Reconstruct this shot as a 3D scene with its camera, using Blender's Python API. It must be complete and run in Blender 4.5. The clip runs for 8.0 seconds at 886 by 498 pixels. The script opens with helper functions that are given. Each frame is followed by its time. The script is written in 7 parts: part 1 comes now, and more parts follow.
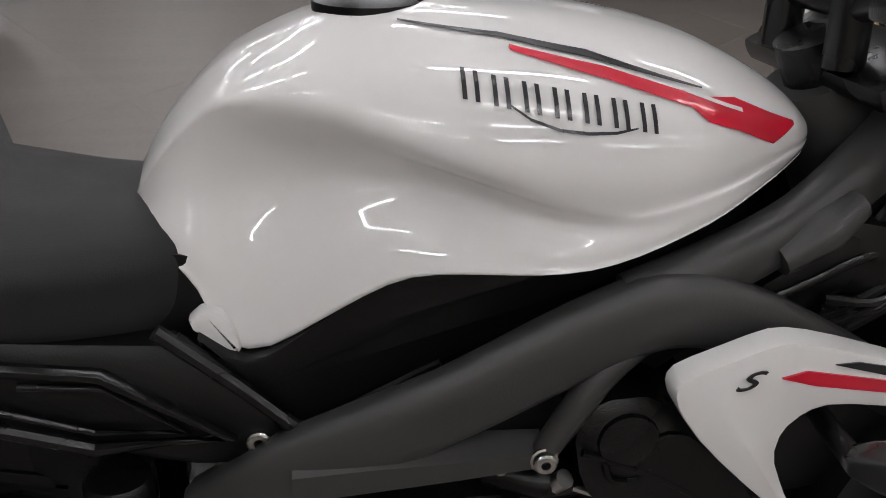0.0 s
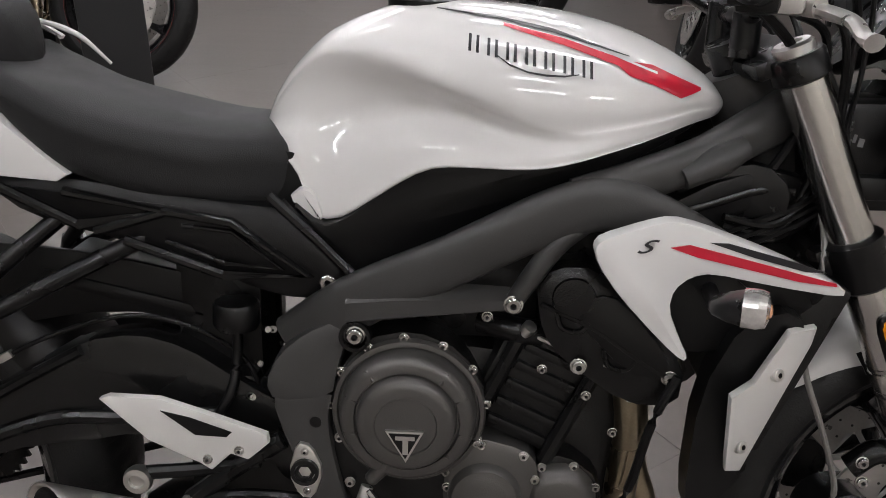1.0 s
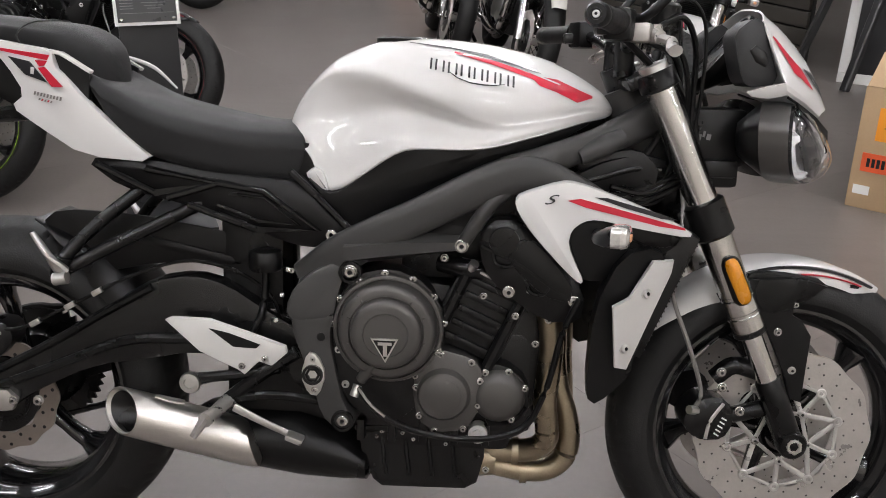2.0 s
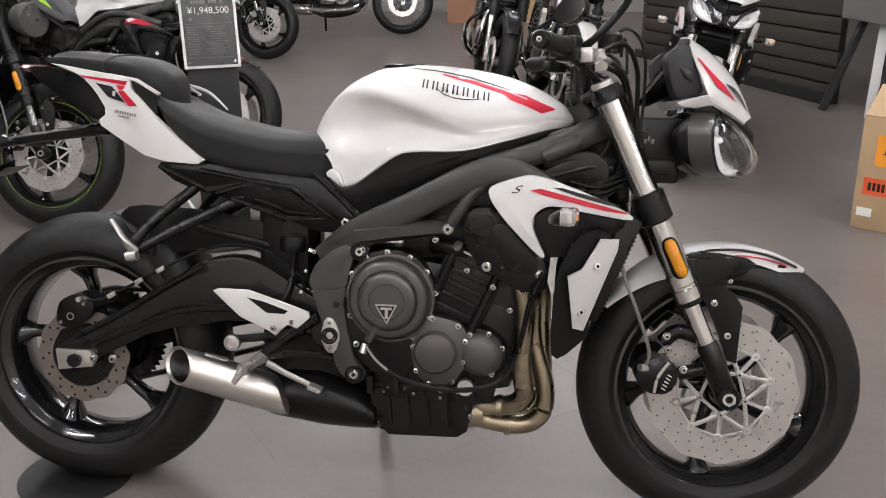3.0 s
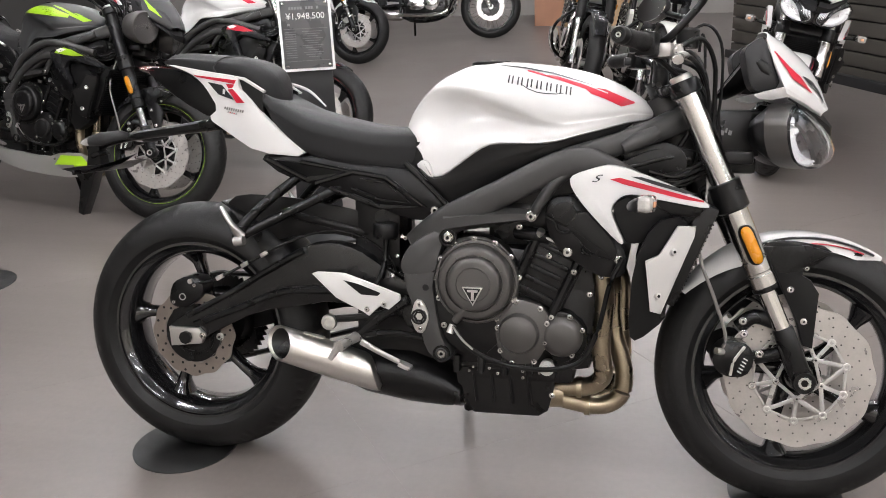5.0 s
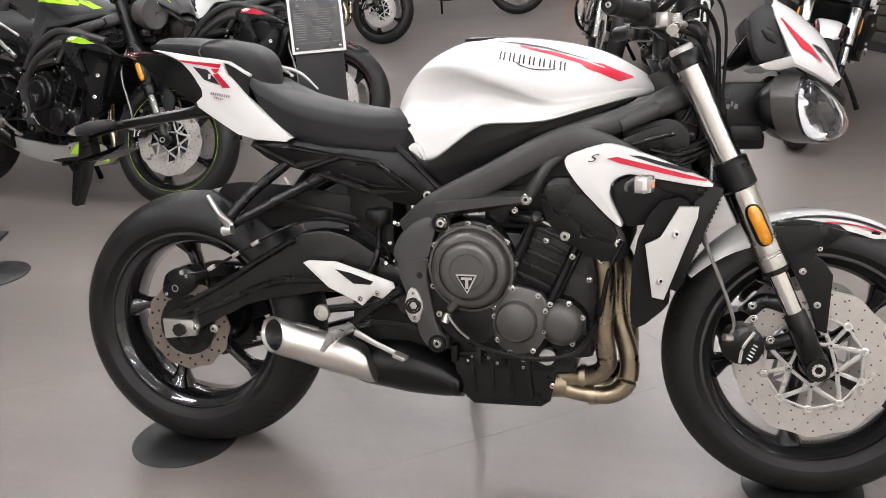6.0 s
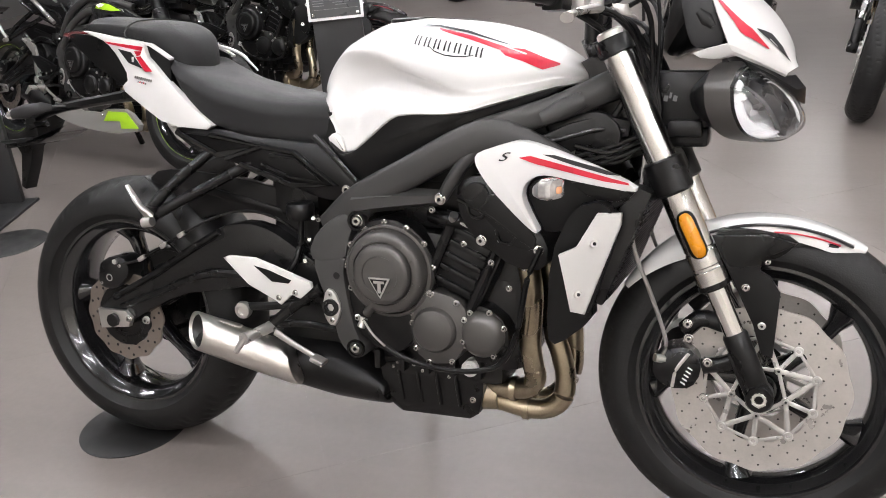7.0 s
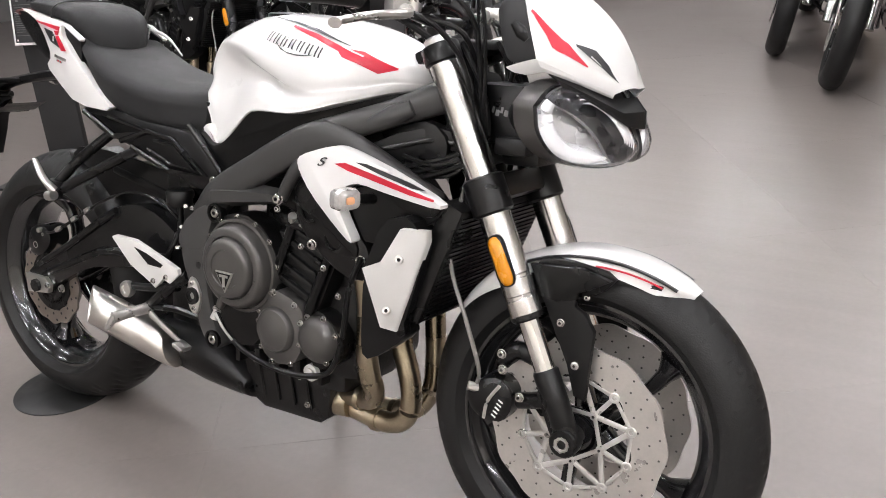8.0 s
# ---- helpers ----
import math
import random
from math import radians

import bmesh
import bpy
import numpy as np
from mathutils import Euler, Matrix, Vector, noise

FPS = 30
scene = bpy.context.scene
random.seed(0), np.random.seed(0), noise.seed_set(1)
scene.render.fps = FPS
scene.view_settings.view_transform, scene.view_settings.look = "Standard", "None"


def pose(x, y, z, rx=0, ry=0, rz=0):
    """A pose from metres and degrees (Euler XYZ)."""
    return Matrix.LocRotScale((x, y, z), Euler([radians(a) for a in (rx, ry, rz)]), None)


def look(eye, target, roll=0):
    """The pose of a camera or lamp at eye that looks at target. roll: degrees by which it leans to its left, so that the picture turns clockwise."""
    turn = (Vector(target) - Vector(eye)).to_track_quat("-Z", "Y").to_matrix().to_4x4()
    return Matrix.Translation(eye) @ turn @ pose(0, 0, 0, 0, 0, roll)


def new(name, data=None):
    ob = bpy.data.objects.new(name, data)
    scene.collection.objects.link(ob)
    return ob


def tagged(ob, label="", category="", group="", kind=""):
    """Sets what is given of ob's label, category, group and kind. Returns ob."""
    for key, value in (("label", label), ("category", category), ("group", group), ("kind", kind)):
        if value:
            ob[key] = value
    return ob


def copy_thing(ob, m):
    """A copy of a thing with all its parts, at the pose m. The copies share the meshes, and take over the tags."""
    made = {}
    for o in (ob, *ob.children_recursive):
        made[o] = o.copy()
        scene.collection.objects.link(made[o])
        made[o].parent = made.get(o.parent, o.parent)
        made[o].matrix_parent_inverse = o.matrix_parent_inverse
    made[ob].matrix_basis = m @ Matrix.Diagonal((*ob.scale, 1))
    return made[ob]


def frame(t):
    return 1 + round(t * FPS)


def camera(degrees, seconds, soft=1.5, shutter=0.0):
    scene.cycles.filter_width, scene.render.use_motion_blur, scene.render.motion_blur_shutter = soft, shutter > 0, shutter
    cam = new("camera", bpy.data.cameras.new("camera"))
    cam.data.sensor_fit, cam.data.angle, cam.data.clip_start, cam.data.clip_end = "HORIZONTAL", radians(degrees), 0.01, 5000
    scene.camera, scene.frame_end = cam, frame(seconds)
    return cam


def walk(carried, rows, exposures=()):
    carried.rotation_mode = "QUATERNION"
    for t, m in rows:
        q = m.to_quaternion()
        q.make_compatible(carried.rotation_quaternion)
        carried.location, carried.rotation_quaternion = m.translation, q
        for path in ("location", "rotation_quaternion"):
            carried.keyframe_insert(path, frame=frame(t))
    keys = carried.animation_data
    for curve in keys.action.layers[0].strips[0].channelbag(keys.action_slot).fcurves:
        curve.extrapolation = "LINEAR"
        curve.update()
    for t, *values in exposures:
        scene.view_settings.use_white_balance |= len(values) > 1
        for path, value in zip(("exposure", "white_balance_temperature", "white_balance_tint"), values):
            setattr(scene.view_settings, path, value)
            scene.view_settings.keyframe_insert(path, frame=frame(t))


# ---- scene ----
cam = camera(50.6, 8.0, soft=0.95)
PATH = [
    (0, (0.688, -0.526, 1.221), (0.9, 1.082, 0.051), 1.7),
    (0.3, (0.697, -0.644, 1.23), (0.809, 1.017, 0.121), 1.0),
    (0.5, (0.713, -0.719, 1.235), (0.748, 0.963, 0.154), 1.2),
    (1, (0.802, -0.957, 1.228), (0.711, 0.798, 0.273), 0.8),
    (1.5, (0.862, -1.192, 1.236), (0.715, 0.618, 0.397), 0.1),
    (2, (0.894, -1.442, 1.251), (0.778, 0.395, 0.469), 0.8),
    (2.2, (0.923, -1.532, 1.249), (0.81, 0.323, 0.509), 0.7),
    (3.3, (1.096, -1.881, 1.272), (0.769, -0.019, 0.619), -1.1),
    (3.5, (1.093, -1.917, 1.265), (0.742, -0.051, 0.638), -1.1),
    (4, (1.091, -1.937, 1.271), (0.722, -0.077, 0.636), -1.2),
    (5.5, (1.117, -1.913, 1.267), (0.633, -0.099, 0.578), -3.0),
    (6, (1.176, -1.826, 1.25), (0.65, -0.031, 0.544), -4.2),
    (6.5, (1.314, -1.681, 1.259), (0.649, 0.059, 0.53), -5.1),
    (7, (1.497, -1.537, 1.252), (0.747, 0.146, 0.473), -5.8),
    (7.5, (1.798, -1.392, 1.262), (0.849, 0.177, 0.463), -4.7),
    (8, (2.014, -1.192, 1.218), (0.943, 0.308, 0.441), -4.8),
]
EXPOSURES = [(0.0, -0.89), (0.5, -0.77), (1.0, -0.57), (1.5, -0.30), (2.0, -0.20), (3.5, 0.03), (4.0, 0.09), (5.5, 0.35), (6.0, 0.41), (7.0, 0.45), (8.0, 0.45)]
walk(cam, [(t, look(eye, target, roll)) for t, eye, target, roll in PATH], EXPOSURES)

# ---- world and light: a closed showroom, lit by rows of ceiling tubes ----
world = bpy.data.worlds.new("world")
scene.world = world
world.use_nodes = True
world.node_tree.nodes["Background"].inputs[0].default_value = (0.9, 0.95, 1.0, 1)
world.node_tree.nodes["Background"].inputs[1].default_value = 0.02
CEILING = 3.0
TUBE_ROWS = [-3.6, -2.2, -0.8, 0.6, 2.0, 3.6, 6.0, 8.6]
TUBE_COLUMNS = [-2.8, -0.8, 1.2, 3.2, 5.2]
TUBE_STRENGTH = 104.0


# ---- materials ----
def material(name, colour, rough=0.5, metal=0.0, coat=0.0, vary=0.08, scale=8.0, bump=0.0, bump_scale=300.0, stretch=(1, 1, 1), spread=0.1, spec=0.5):
    """A surface with stains at a large scale, grain at a small one, and fine relief."""
    m = bpy.data.materials.new(name)
    m.use_nodes = True
    t, b = m.node_tree, m.node_tree.nodes["Principled BSDF"]
    b.inputs["Metallic"].default_value = metal
    b.inputs["Coat Weight"].default_value = coat
    b.inputs["Coat Roughness"].default_value = 0.025
    b.inputs["Specular IOR Level"].default_value = spec
    co = t.nodes.new("ShaderNodeTexCoord")
    mp = t.nodes.new("ShaderNodeMapping")
    mp.inputs["Scale"].default_value = stretch
    t.links.new(co.outputs["Object"], mp.inputs["Vector"])
    big, fine = t.nodes.new("ShaderNodeTexNoise"), t.nodes.new("ShaderNodeTexNoise")
    big.inputs["Scale"].default_value, big.inputs["Detail"].default_value = scale, 5
    fine.inputs["Scale"].default_value, fine.inputs["Detail"].default_value = bump_scale, 3
    for n in (big, fine):
        t.links.new(mp.outputs[0], n.inputs["Vector"])
    add = t.nodes.new("ShaderNodeMath")
    add.operation = "MULTIPLY_ADD"
    t.links.new(fine.outputs["Fac"], add.inputs[0])
    add.inputs[1].default_value = 0.35
    t.links.new(big.outputs["Fac"], add.inputs[2])
    ramp = t.nodes.new("ShaderNodeMapRange")
    ramp.inputs[1].default_value, ramp.inputs[2].default_value = 0.15, 1.2
    ramp.inputs[3].default_value, ramp.inputs[4].default_value = 1 - 1.6 * vary, 1 + 1.6 * vary
    t.links.new(add.outputs[0], ramp.inputs[0])
    mul = t.nodes.new("ShaderNodeVectorMath")
    mul.operation = "SCALE"
    mul.inputs[0].default_value = colour
    t.links.new(ramp.outputs[0], mul.inputs["Scale"])
    t.links.new(mul.outputs[0], b.inputs["Base Color"])
    ro = t.nodes.new("ShaderNodeMapRange")
    ro.inputs[1].default_value, ro.inputs[2].default_value = 0.1, 0.95
    ro.inputs[3].default_value, ro.inputs[4].default_value = max(0.02, rough - 1.7 * spread), min(1, rough + 1.7 * spread)
    t.links.new(big.outputs["Fac"], ro.inputs[0])
    t.links.new(ro.outputs[0], b.inputs["Roughness"])
    if bump:
        bu = t.nodes.new("ShaderNodeBump")
        bu.inputs["Strength"].default_value, bu.inputs["Distance"].default_value = bump, 0.002
        t.links.new(fine.outputs["Fac"], bu.inputs["Height"])
        t.links.new(bu.outputs[0], b.inputs["Normal"])
    return m


def glowing(name, colour, strength):
    m = bpy.data.materials.new(name)
    m.use_nodes = True
    b = m.node_tree.nodes["Principled BSDF"]
    b.inputs["Base Color"].default_value = (0.9, 0.9, 0.9, 1)
    b.inputs["Emission Color"].default_value = (*colour, 1)
    b.inputs["Emission Strength"].default_value = strength
    return m


def clear(name, colour, rough=0.02):
    m = bpy.data.materials.new(name)
    m.use_nodes = True
    b = m.node_tree.nodes["Principled BSDF"]
    b.inputs["Base Color"].default_value = (*colour, 1)
    b.inputs["Transmission Weight"].default_value = 1.0
    b.inputs["Roughness"].default_value = rough
    b.inputs["IOR"].default_value = 1.45
    return m


WHITE = material("pearl_white_paint", (0.63, 0.622, 0.612), 0.30, coat=1.0, vary=0.015, spread=0.03, bump=0.01, bump_scale=900, spec=0.12)
RED = material("red_paint", (0.50, 0.009, 0.030), 0.32, coat=0.30, vary=0.05, spread=0.05)
BLACK_GLOSS = material("gloss_black_paint", (0.012, 0.012, 0.013), 0.26, coat=0.25, vary=0.2, spread=0.08, spec=0.3)
DECAL = material("black_decal", (0.012, 0.012, 0.014), 0.35, vary=0.1)
FRAME = material("satin_graphite_frame", (0.041, 0.0402, 0.0392), 0.40, spec=0.4, metal=0.1, vary=0.12, bump=0.08, bump_scale=500)
PLASTIC = material("black_moulded_plastic", (0.0034, 0.0034, 0.0036), 0.34, spec=0.28, vary=0.2, bump=0.15, bump_scale=700)
SATIN = material("satin_black_metal", (0.0036, 0.0036, 0.0038), 0.29, spec=0.32, vary=0.2, bump=0.05)
CASE = material("dark_engine_casting", (0.0045, 0.0044, 0.0045), 0.34, spec=0.36, vary=0.25, bump=0.25, bump_scale=450)
COVER = material("graphite_engine_cover", (0.084, 0.080, 0.076), 0.36, metal=0.5, vary=0.12, bump=0.15, bump_scale=600)
SWING = material("satin_black_swingarm", (0.0036, 0.0036, 0.0038), 0.25, spec=0.46, vary=0.2, bump=0.08, bump_scale=500)
RUBBER = material("tyre_rubber", (0.0092, 0.009, 0.009), 0.50, spec=0.28, vary=0.25, scale=14, bump=0.25, bump_scale=350)
VINYL = material("seat_vinyl", (0.0175, 0.0175, 0.0182), 0.56, spec=0.25, vary=0.12, bump=0.35, bump_scale=900)
VINYL_SIDE = material("seat_side_vinyl", (0.008, 0.008, 0.0085), 0.5, vary=0.12, bump=0.35, bump_scale=900)
STEEL = material("brushed_fork_aluminium", (0.60, 0.585, 0.565), 0.21, metal=1.0, vary=0.08, spread=0.05, bump=0.05, bump_scale=500, stretch=(1, 1, 0.05))
MUFFLER = material("brushed_stainless_steel", (0.64, 0.615, 0.58), 0.33, metal=1.0, vary=0.09, spread=0.05, scale=30, bump=0.12, bump_scale=420, stretch=(0.05, 1, 1))
CHROME = material("chrome", (0.78, 0.77, 0.75), 0.1, metal=1.0, vary=0.05, spread=0.06)
ALU = material("satin_aluminium", (0.66, 0.65, 0.63), 0.35, metal=1.0, vary=0.08, spread=0.12, bump=0.06, bump_scale=400)
ALU_PAINT = material("silver_painted_metal", (0.62, 0.61, 0.59), 0.38, metal=0.15, vary=0.06, bump=0.05, bump_scale=500)
BARE_METAL = material("bare_cast_metal", (0.46, 0.445, 0.425), 0.33, metal=0.75, vary=0.12, scale=40, bump=0.08, bump_scale=400)
GREY_PLASTIC = material("grey_moulded_plastic", (0.020, 0.020, 0.021), 0.45, spec=0.3, vary=0.1, bump=0.15, bump_scale=700)
CARRIER = material("silver_disc_carrier", (0.46, 0.447, 0.428), 0.34, metal=0.45, vary=0.08, scale=30, bump=0.05)
# dark grey for uncut drill holes: the shade inside them put into the colour
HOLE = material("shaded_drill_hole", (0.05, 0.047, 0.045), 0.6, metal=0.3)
DISC = material("brake_disc_steel", (0.47, 0.445, 0.42), 0.34, metal=0.65, vary=0.14, scale=30, bump=0.1, bump_scale=200)
DISC_REAR = material("rear_disc_steel", (0.25, 0.215, 0.19), 0.42, metal=0.8, vary=0.15, scale=30, bump=0.1, bump_scale=200)
HEADER = material("tempered_header_steel", (0.36, 0.305, 0.22), 0.30, metal=1.0, vary=0.3, scale=9, spread=0.12)
AMBER = material("amber_reflector", (0.56, 0.215, 0.004), 0.3, coat=0.35, vary=0.2, bump=0.5, bump_scale=250)
AMBER_PALE = material("faint_amber_bulb", (0.62, 0.30, 0.16), 0.25, coat=0.5, vary=0.1)
LENS_CLEAR = material("clear_lens_over_silver", (0.62, 0.60, 0.58), 0.16, metal=0.6, coat=1.0, vary=0.3, scale=60, spread=0.1)
BOLT = material("zinc_plated_steel", (0.52, 0.51, 0.49), 0.27, metal=1.0, vary=0.1, spread=0.08)
BOLT_DARK = material("bolt_socket_shadowed_steel", (0.03, 0.03, 0.03), 0.5, metal=0.5)
AMBER_DARK = material("dim_amber_lens", (0.30, 0.07, 0.008), 0.2, coat=0.8, vary=0.15)
TAIL_RED = material("red_lens", (0.10, 0.004, 0.006), 0.15, coat=0.8, vary=0.1)
GRAPHITE = material("graphite_lamp_bezel", (0.072, 0.068, 0.065), 0.42, metal=0.4, vary=0.06, coat=0.2)
BROW = material("smoked_lamp_plastic", (0.010, 0.010, 0.011), 0.3, coat=0.3, vary=0.3, scale=40)
LAMP_SILVER = material("silvered_reflector", (0.86, 0.85, 0.84), 0.26, metal=0.4, vary=0.05, spread=0.1)
HOSE = material("grey_brake_hose", (0.20, 0.19, 0.18), 0.4, metal=0.3)
GLASS = clear("lamp_glass", (0.97, 0.98, 1.0))
GLOW_GREEN = material("fluorescent_green_paint", (0.36, 0.62, 0.02), 0.35, coat=0.5, vary=0.05)
DARK_RED = material("dark_red_tape", (0.20, 0.012, 0.016), 0.4, vary=0.1)
PALE_GREY = material("pale_grey_paint", (0.24, 0.232, 0.222), 0.4, coat=0.2, vary=0.06)
GREY_PAINT = material("matt_grey_paint", (0.034, 0.0345, 0.035), 0.40, coat=0.2, vary=0.06)
RIM = material("gloss_black_rim", (0.008, 0.008, 0.0085), 0.16, coat=0.8, vary=0.2, spread=0.05)
MAT_RUBBER = material("floor_mat_rubber", (0.012, 0.012, 0.012), 0.45, vary=0.25, scale=20, bump=0.1)
CARD = material("corrugated_card", (0.42, 0.29, 0.17), 0.8, vary=0.12, scale=6, bump=0.2, bump_scale=120)
CARD_PINK = material("reddish_card", (0.42, 0.22, 0.14), 0.8, vary=0.12, scale=6, bump=0.2, bump_scale=120)
LABEL_ORANGE = material("orange_paper_label", (0.80, 0.30, 0.02), 0.6, vary=0.05)
LABEL_RED = material("red_paper_label", (0.70, 0.10, 0.03), 0.6, vary=0.08)
PAPER = material("white_paper", (0.72, 0.72, 0.70), 0.6, vary=0.04)
BOARD = material("black_display_board", (0.018, 0.018, 0.019), 0.4, vary=0.15)
SIGN_DARK = material("printed_dark_card", (0.020, 0.021, 0.023), 0.3, vary=0.1, coat=0.3)
SIGN_GREY = material("printed_grey", (0.14, 0.14, 0.14), 0.5, vary=0.1)
WALL = material("painted_wall", (0.55, 0.52, 0.47), 0.7, vary=0.05, scale=2, bump=0.1, bump_scale=200)
WALL_GREY = material("grey_painted_wall", (0.30, 0.285, 0.27), 0.6, vary=0.06, scale=2, bump=0.1, bump_scale=200)
WALL_DARK = material("dark_grey_painted_wall", (0.10, 0.097, 0.094), 0.6, vary=0.08, scale=2, bump=0.1, bump_scale=200)
CEIL = material("grey_ceiling_board", (0.16, 0.16, 0.16), 0.8, vary=0.05, scale=2, bump=0.1)
SLAT = material("dark_brown_slats", (0.046, 0.041, 0.034), 0.6, vary=0.2, scale=5, stretch=(1, 1, 6), bump=0.15)
TABLE_GREY = material("grey_laminate", (0.16, 0.155, 0.15), 0.5, vary=0.1)
TUBE = glowing("lit_tube", (1.0, 0.98, 1.0), TUBE_STRENGTH)
BLUE = material("blue_fabric", (0.03, 0.07, 0.26), 0.7, vary=0.2, bump=0.3)
CREAM = material("cream_tank_paint", (0.62, 0.61, 0.57), 0.25, coat=0.8, vary=0.03, spread=0.04)


def floor_material():
    """Grey vinyl sheet with trowel streaks, dull scuffs and a soft sheen."""
    m = material("grey_vinyl_floor", (0.158, 0.138, 0.128), 0.34, vary=0.15, scale=2.1, bump=0.10, bump_scale=60, stretch=(1, 0.8, 1), spread=0.04)
    t, b = m.node_tree, m.node_tree.nodes["Principled BSDF"]
    src = b.inputs["Base Color"].links[0].from_socket
    co = t.nodes.new("ShaderNodeNewGeometry")
    for n in [n for n in t.nodes if n.type == "MAPPING"]:
        t.links.new(co.outputs["Position"], n.inputs["Vector"])
    mp = t.nodes.new("ShaderNodeMapping")
    mp.inputs["Scale"].default_value = (0.5, 7, 1)
    mp.inputs["Rotation"].default_value = (0, 0, 0.12)
    t.links.new(co.outputs["Position"], mp.inputs[0])
    streak = t.nodes.new("ShaderNodeTexNoise")
    streak.inputs["Scale"].default_value, streak.inputs["Detail"].default_value = 2.2, 6
    t.links.new(mp.outputs[0], streak.inputs["Vector"])
    mr = t.nodes.new("ShaderNodeMapRange")
    mr.inputs[1].default_value, mr.inputs[2].default_value, mr.inputs[3].default_value, mr.inputs[4].default_value = 0.1, 0.9, 0.92, 1.08
    t.links.new(streak.outputs["Fac"], mr.inputs[0])
    mul = t.nodes.new("ShaderNodeVectorMath")
    mul.operation = "SCALE"
    t.links.new(src, mul.inputs[0])
    tone = t.nodes.new("ShaderNodeMapRange")
    tone.inputs[3].default_value, tone.inputs[4].default_value = 0.97, 1.03
    t.links.new(t.nodes.new("ShaderNodeObjectInfo").outputs["Random"], tone.inputs[0])
    both = t.nodes.new("ShaderNodeMath")
    both.operation = "MULTIPLY"
    t.links.new(mr.outputs[0], both.inputs[0])
    t.links.new(tone.outputs[0], both.inputs[1])
    t.links.new(both.outputs[0], mul.inputs["Scale"])
    t.links.new(mul.outputs[0], b.inputs["Base Color"])
    return m


FLOOR = floor_material()


# ---- shapes ----
def part(name, bm, mat, parent=None, label="", sharp=38, m=None):
    """Links a bmesh as one mesh object under a thing or a part."""
    if m is not None:
        bmesh.ops.transform(bm, matrix=m, verts=bm.verts)
    bmesh.ops.recalc_face_normals(bm, faces=bm.faces)
    me = bpy.data.meshes.new(name)
    bm.to_mesh(me)
    bm.free()
    me.materials.append(mat)
    me.polygons.foreach_set("use_smooth", [True] * len(me.polygons))
    me.set_sharp_from_angle(angle=radians(sharp))
    ob = new(name, me)
    if parent is not None:
        ob.parent = parent
    return tagged(ob, label)


def spline(points, steps):
    """A smooth line through the points."""
    p = [Vector(q) for q in points]
    if len(p) < 3 or steps < 2:
        return p
    p = [p[0] * 2 - p[1], *p, p[-1] * 2 - p[-2]]
    out = []
    for i in range(1, len(p) - 2):
        for k in range(steps):
            t = k / steps
            a, b, c, d = p[i - 1], p[i], p[i + 1], p[i + 2]
            out.append(0.5 * ((2 * b) + (c - a) * t + (2 * a - 5 * b + 4 * c - d) * t * t + (3 * b - a - 3 * c + d) * t ** 3))
    out.append(p[-2])
    return out


def interp(x, table):
    """A value between the rows (x, value) of a table."""
    xs, ys = zip(*sorted(table))
    return float(np.interp(x, xs, ys))


def smooth_interp(x, table):
    """The same, rounded at the rows."""
    xs, ys = zip(*sorted(table))
    if x <= xs[0]:
        return ys[0]
    if x >= xs[-1]:
        return ys[-1]
    i = max(k for k in range(len(xs) - 1) if xs[k] <= x)
    h = xs[i + 1] - xs[i]
    t = (x - xs[i]) / h
    s = [(ys[min(k + 1, len(ys) - 1)] - ys[max(k - 1, 0)]) / (xs[min(k + 1, len(xs) - 1)] - xs[max(k - 1, 0)]) for k in (i, i + 1)]
    return (2 * t ** 3 - 3 * t * t + 1) * ys[i] + (t ** 3 - 2 * t * t + t) * h * s[0] + (3 * t * t - 2 * t ** 3) * ys[i + 1] + (t ** 3 - t * t) * h * s[1]


def skin(rings, closed=True, caps=True, loop=False):
    """A skin over rings of equally many points."""
    bm = bmesh.new()
    vs = [[bm.verts.new(p) for p in r] for r in rings]
    n = len(rings[0])
    for i in range(len(vs) - (0 if loop else 1)):
        a, b = vs[i], vs[(i + 1) % len(vs)]
        for k in range(n if closed else n - 1):
            bm.faces.new((a[k], a[(k + 1) % n], b[(k + 1) % n], b[k]))
    if caps and closed and not loop:
        bm.faces.new(vs[0][::-1])
        bm.faces.new(vs[-1])
    return bm


def tube(points, radius, n=10, steps=5, flat=1.0, power=2.0, up=(0, 0, 1)):
    """A swept rod; radius: one or one a point; flat: its depth over its height; power above 2: boxy."""
    line = spline(points, steps)
    radii = [radius] * len(points) if not hasattr(radius, "__len__") else radius
    rr = [interp(i / (len(line) - 1) * (len(points) - 1), list(enumerate(radii))) for i in range(len(line))]
    rings = []
    for i, p in enumerate(line):
        d = (line[min(i + 1, len(line) - 1)] - line[max(i - 1, 0)]).normalized()
        ref = Vector(up) if abs(d.dot(Vector(up))) < 0.95 else Vector((1, 0, 0))
        s = d.cross(ref).normalized()
        u = s.cross(d)
        ring = []
        for k in range(n):
            a = 2 * math.pi * (k + 0.5) / n
            c, q = math.cos(a), math.sin(a)
            e = 2 / power
            ring.append(p + rr[i] * (s * flat * math.copysign(abs(c) ** e, c) + u * math.copysign(abs(q) ** e, q)))
        rings.append(ring)
    return skin(rings)


AXIS = {"y": pose(0, 0, 0), "x": pose(0, 0, 0, 0, 0, -90), "z": pose(0, 0, 0, 90, 0, 0)}


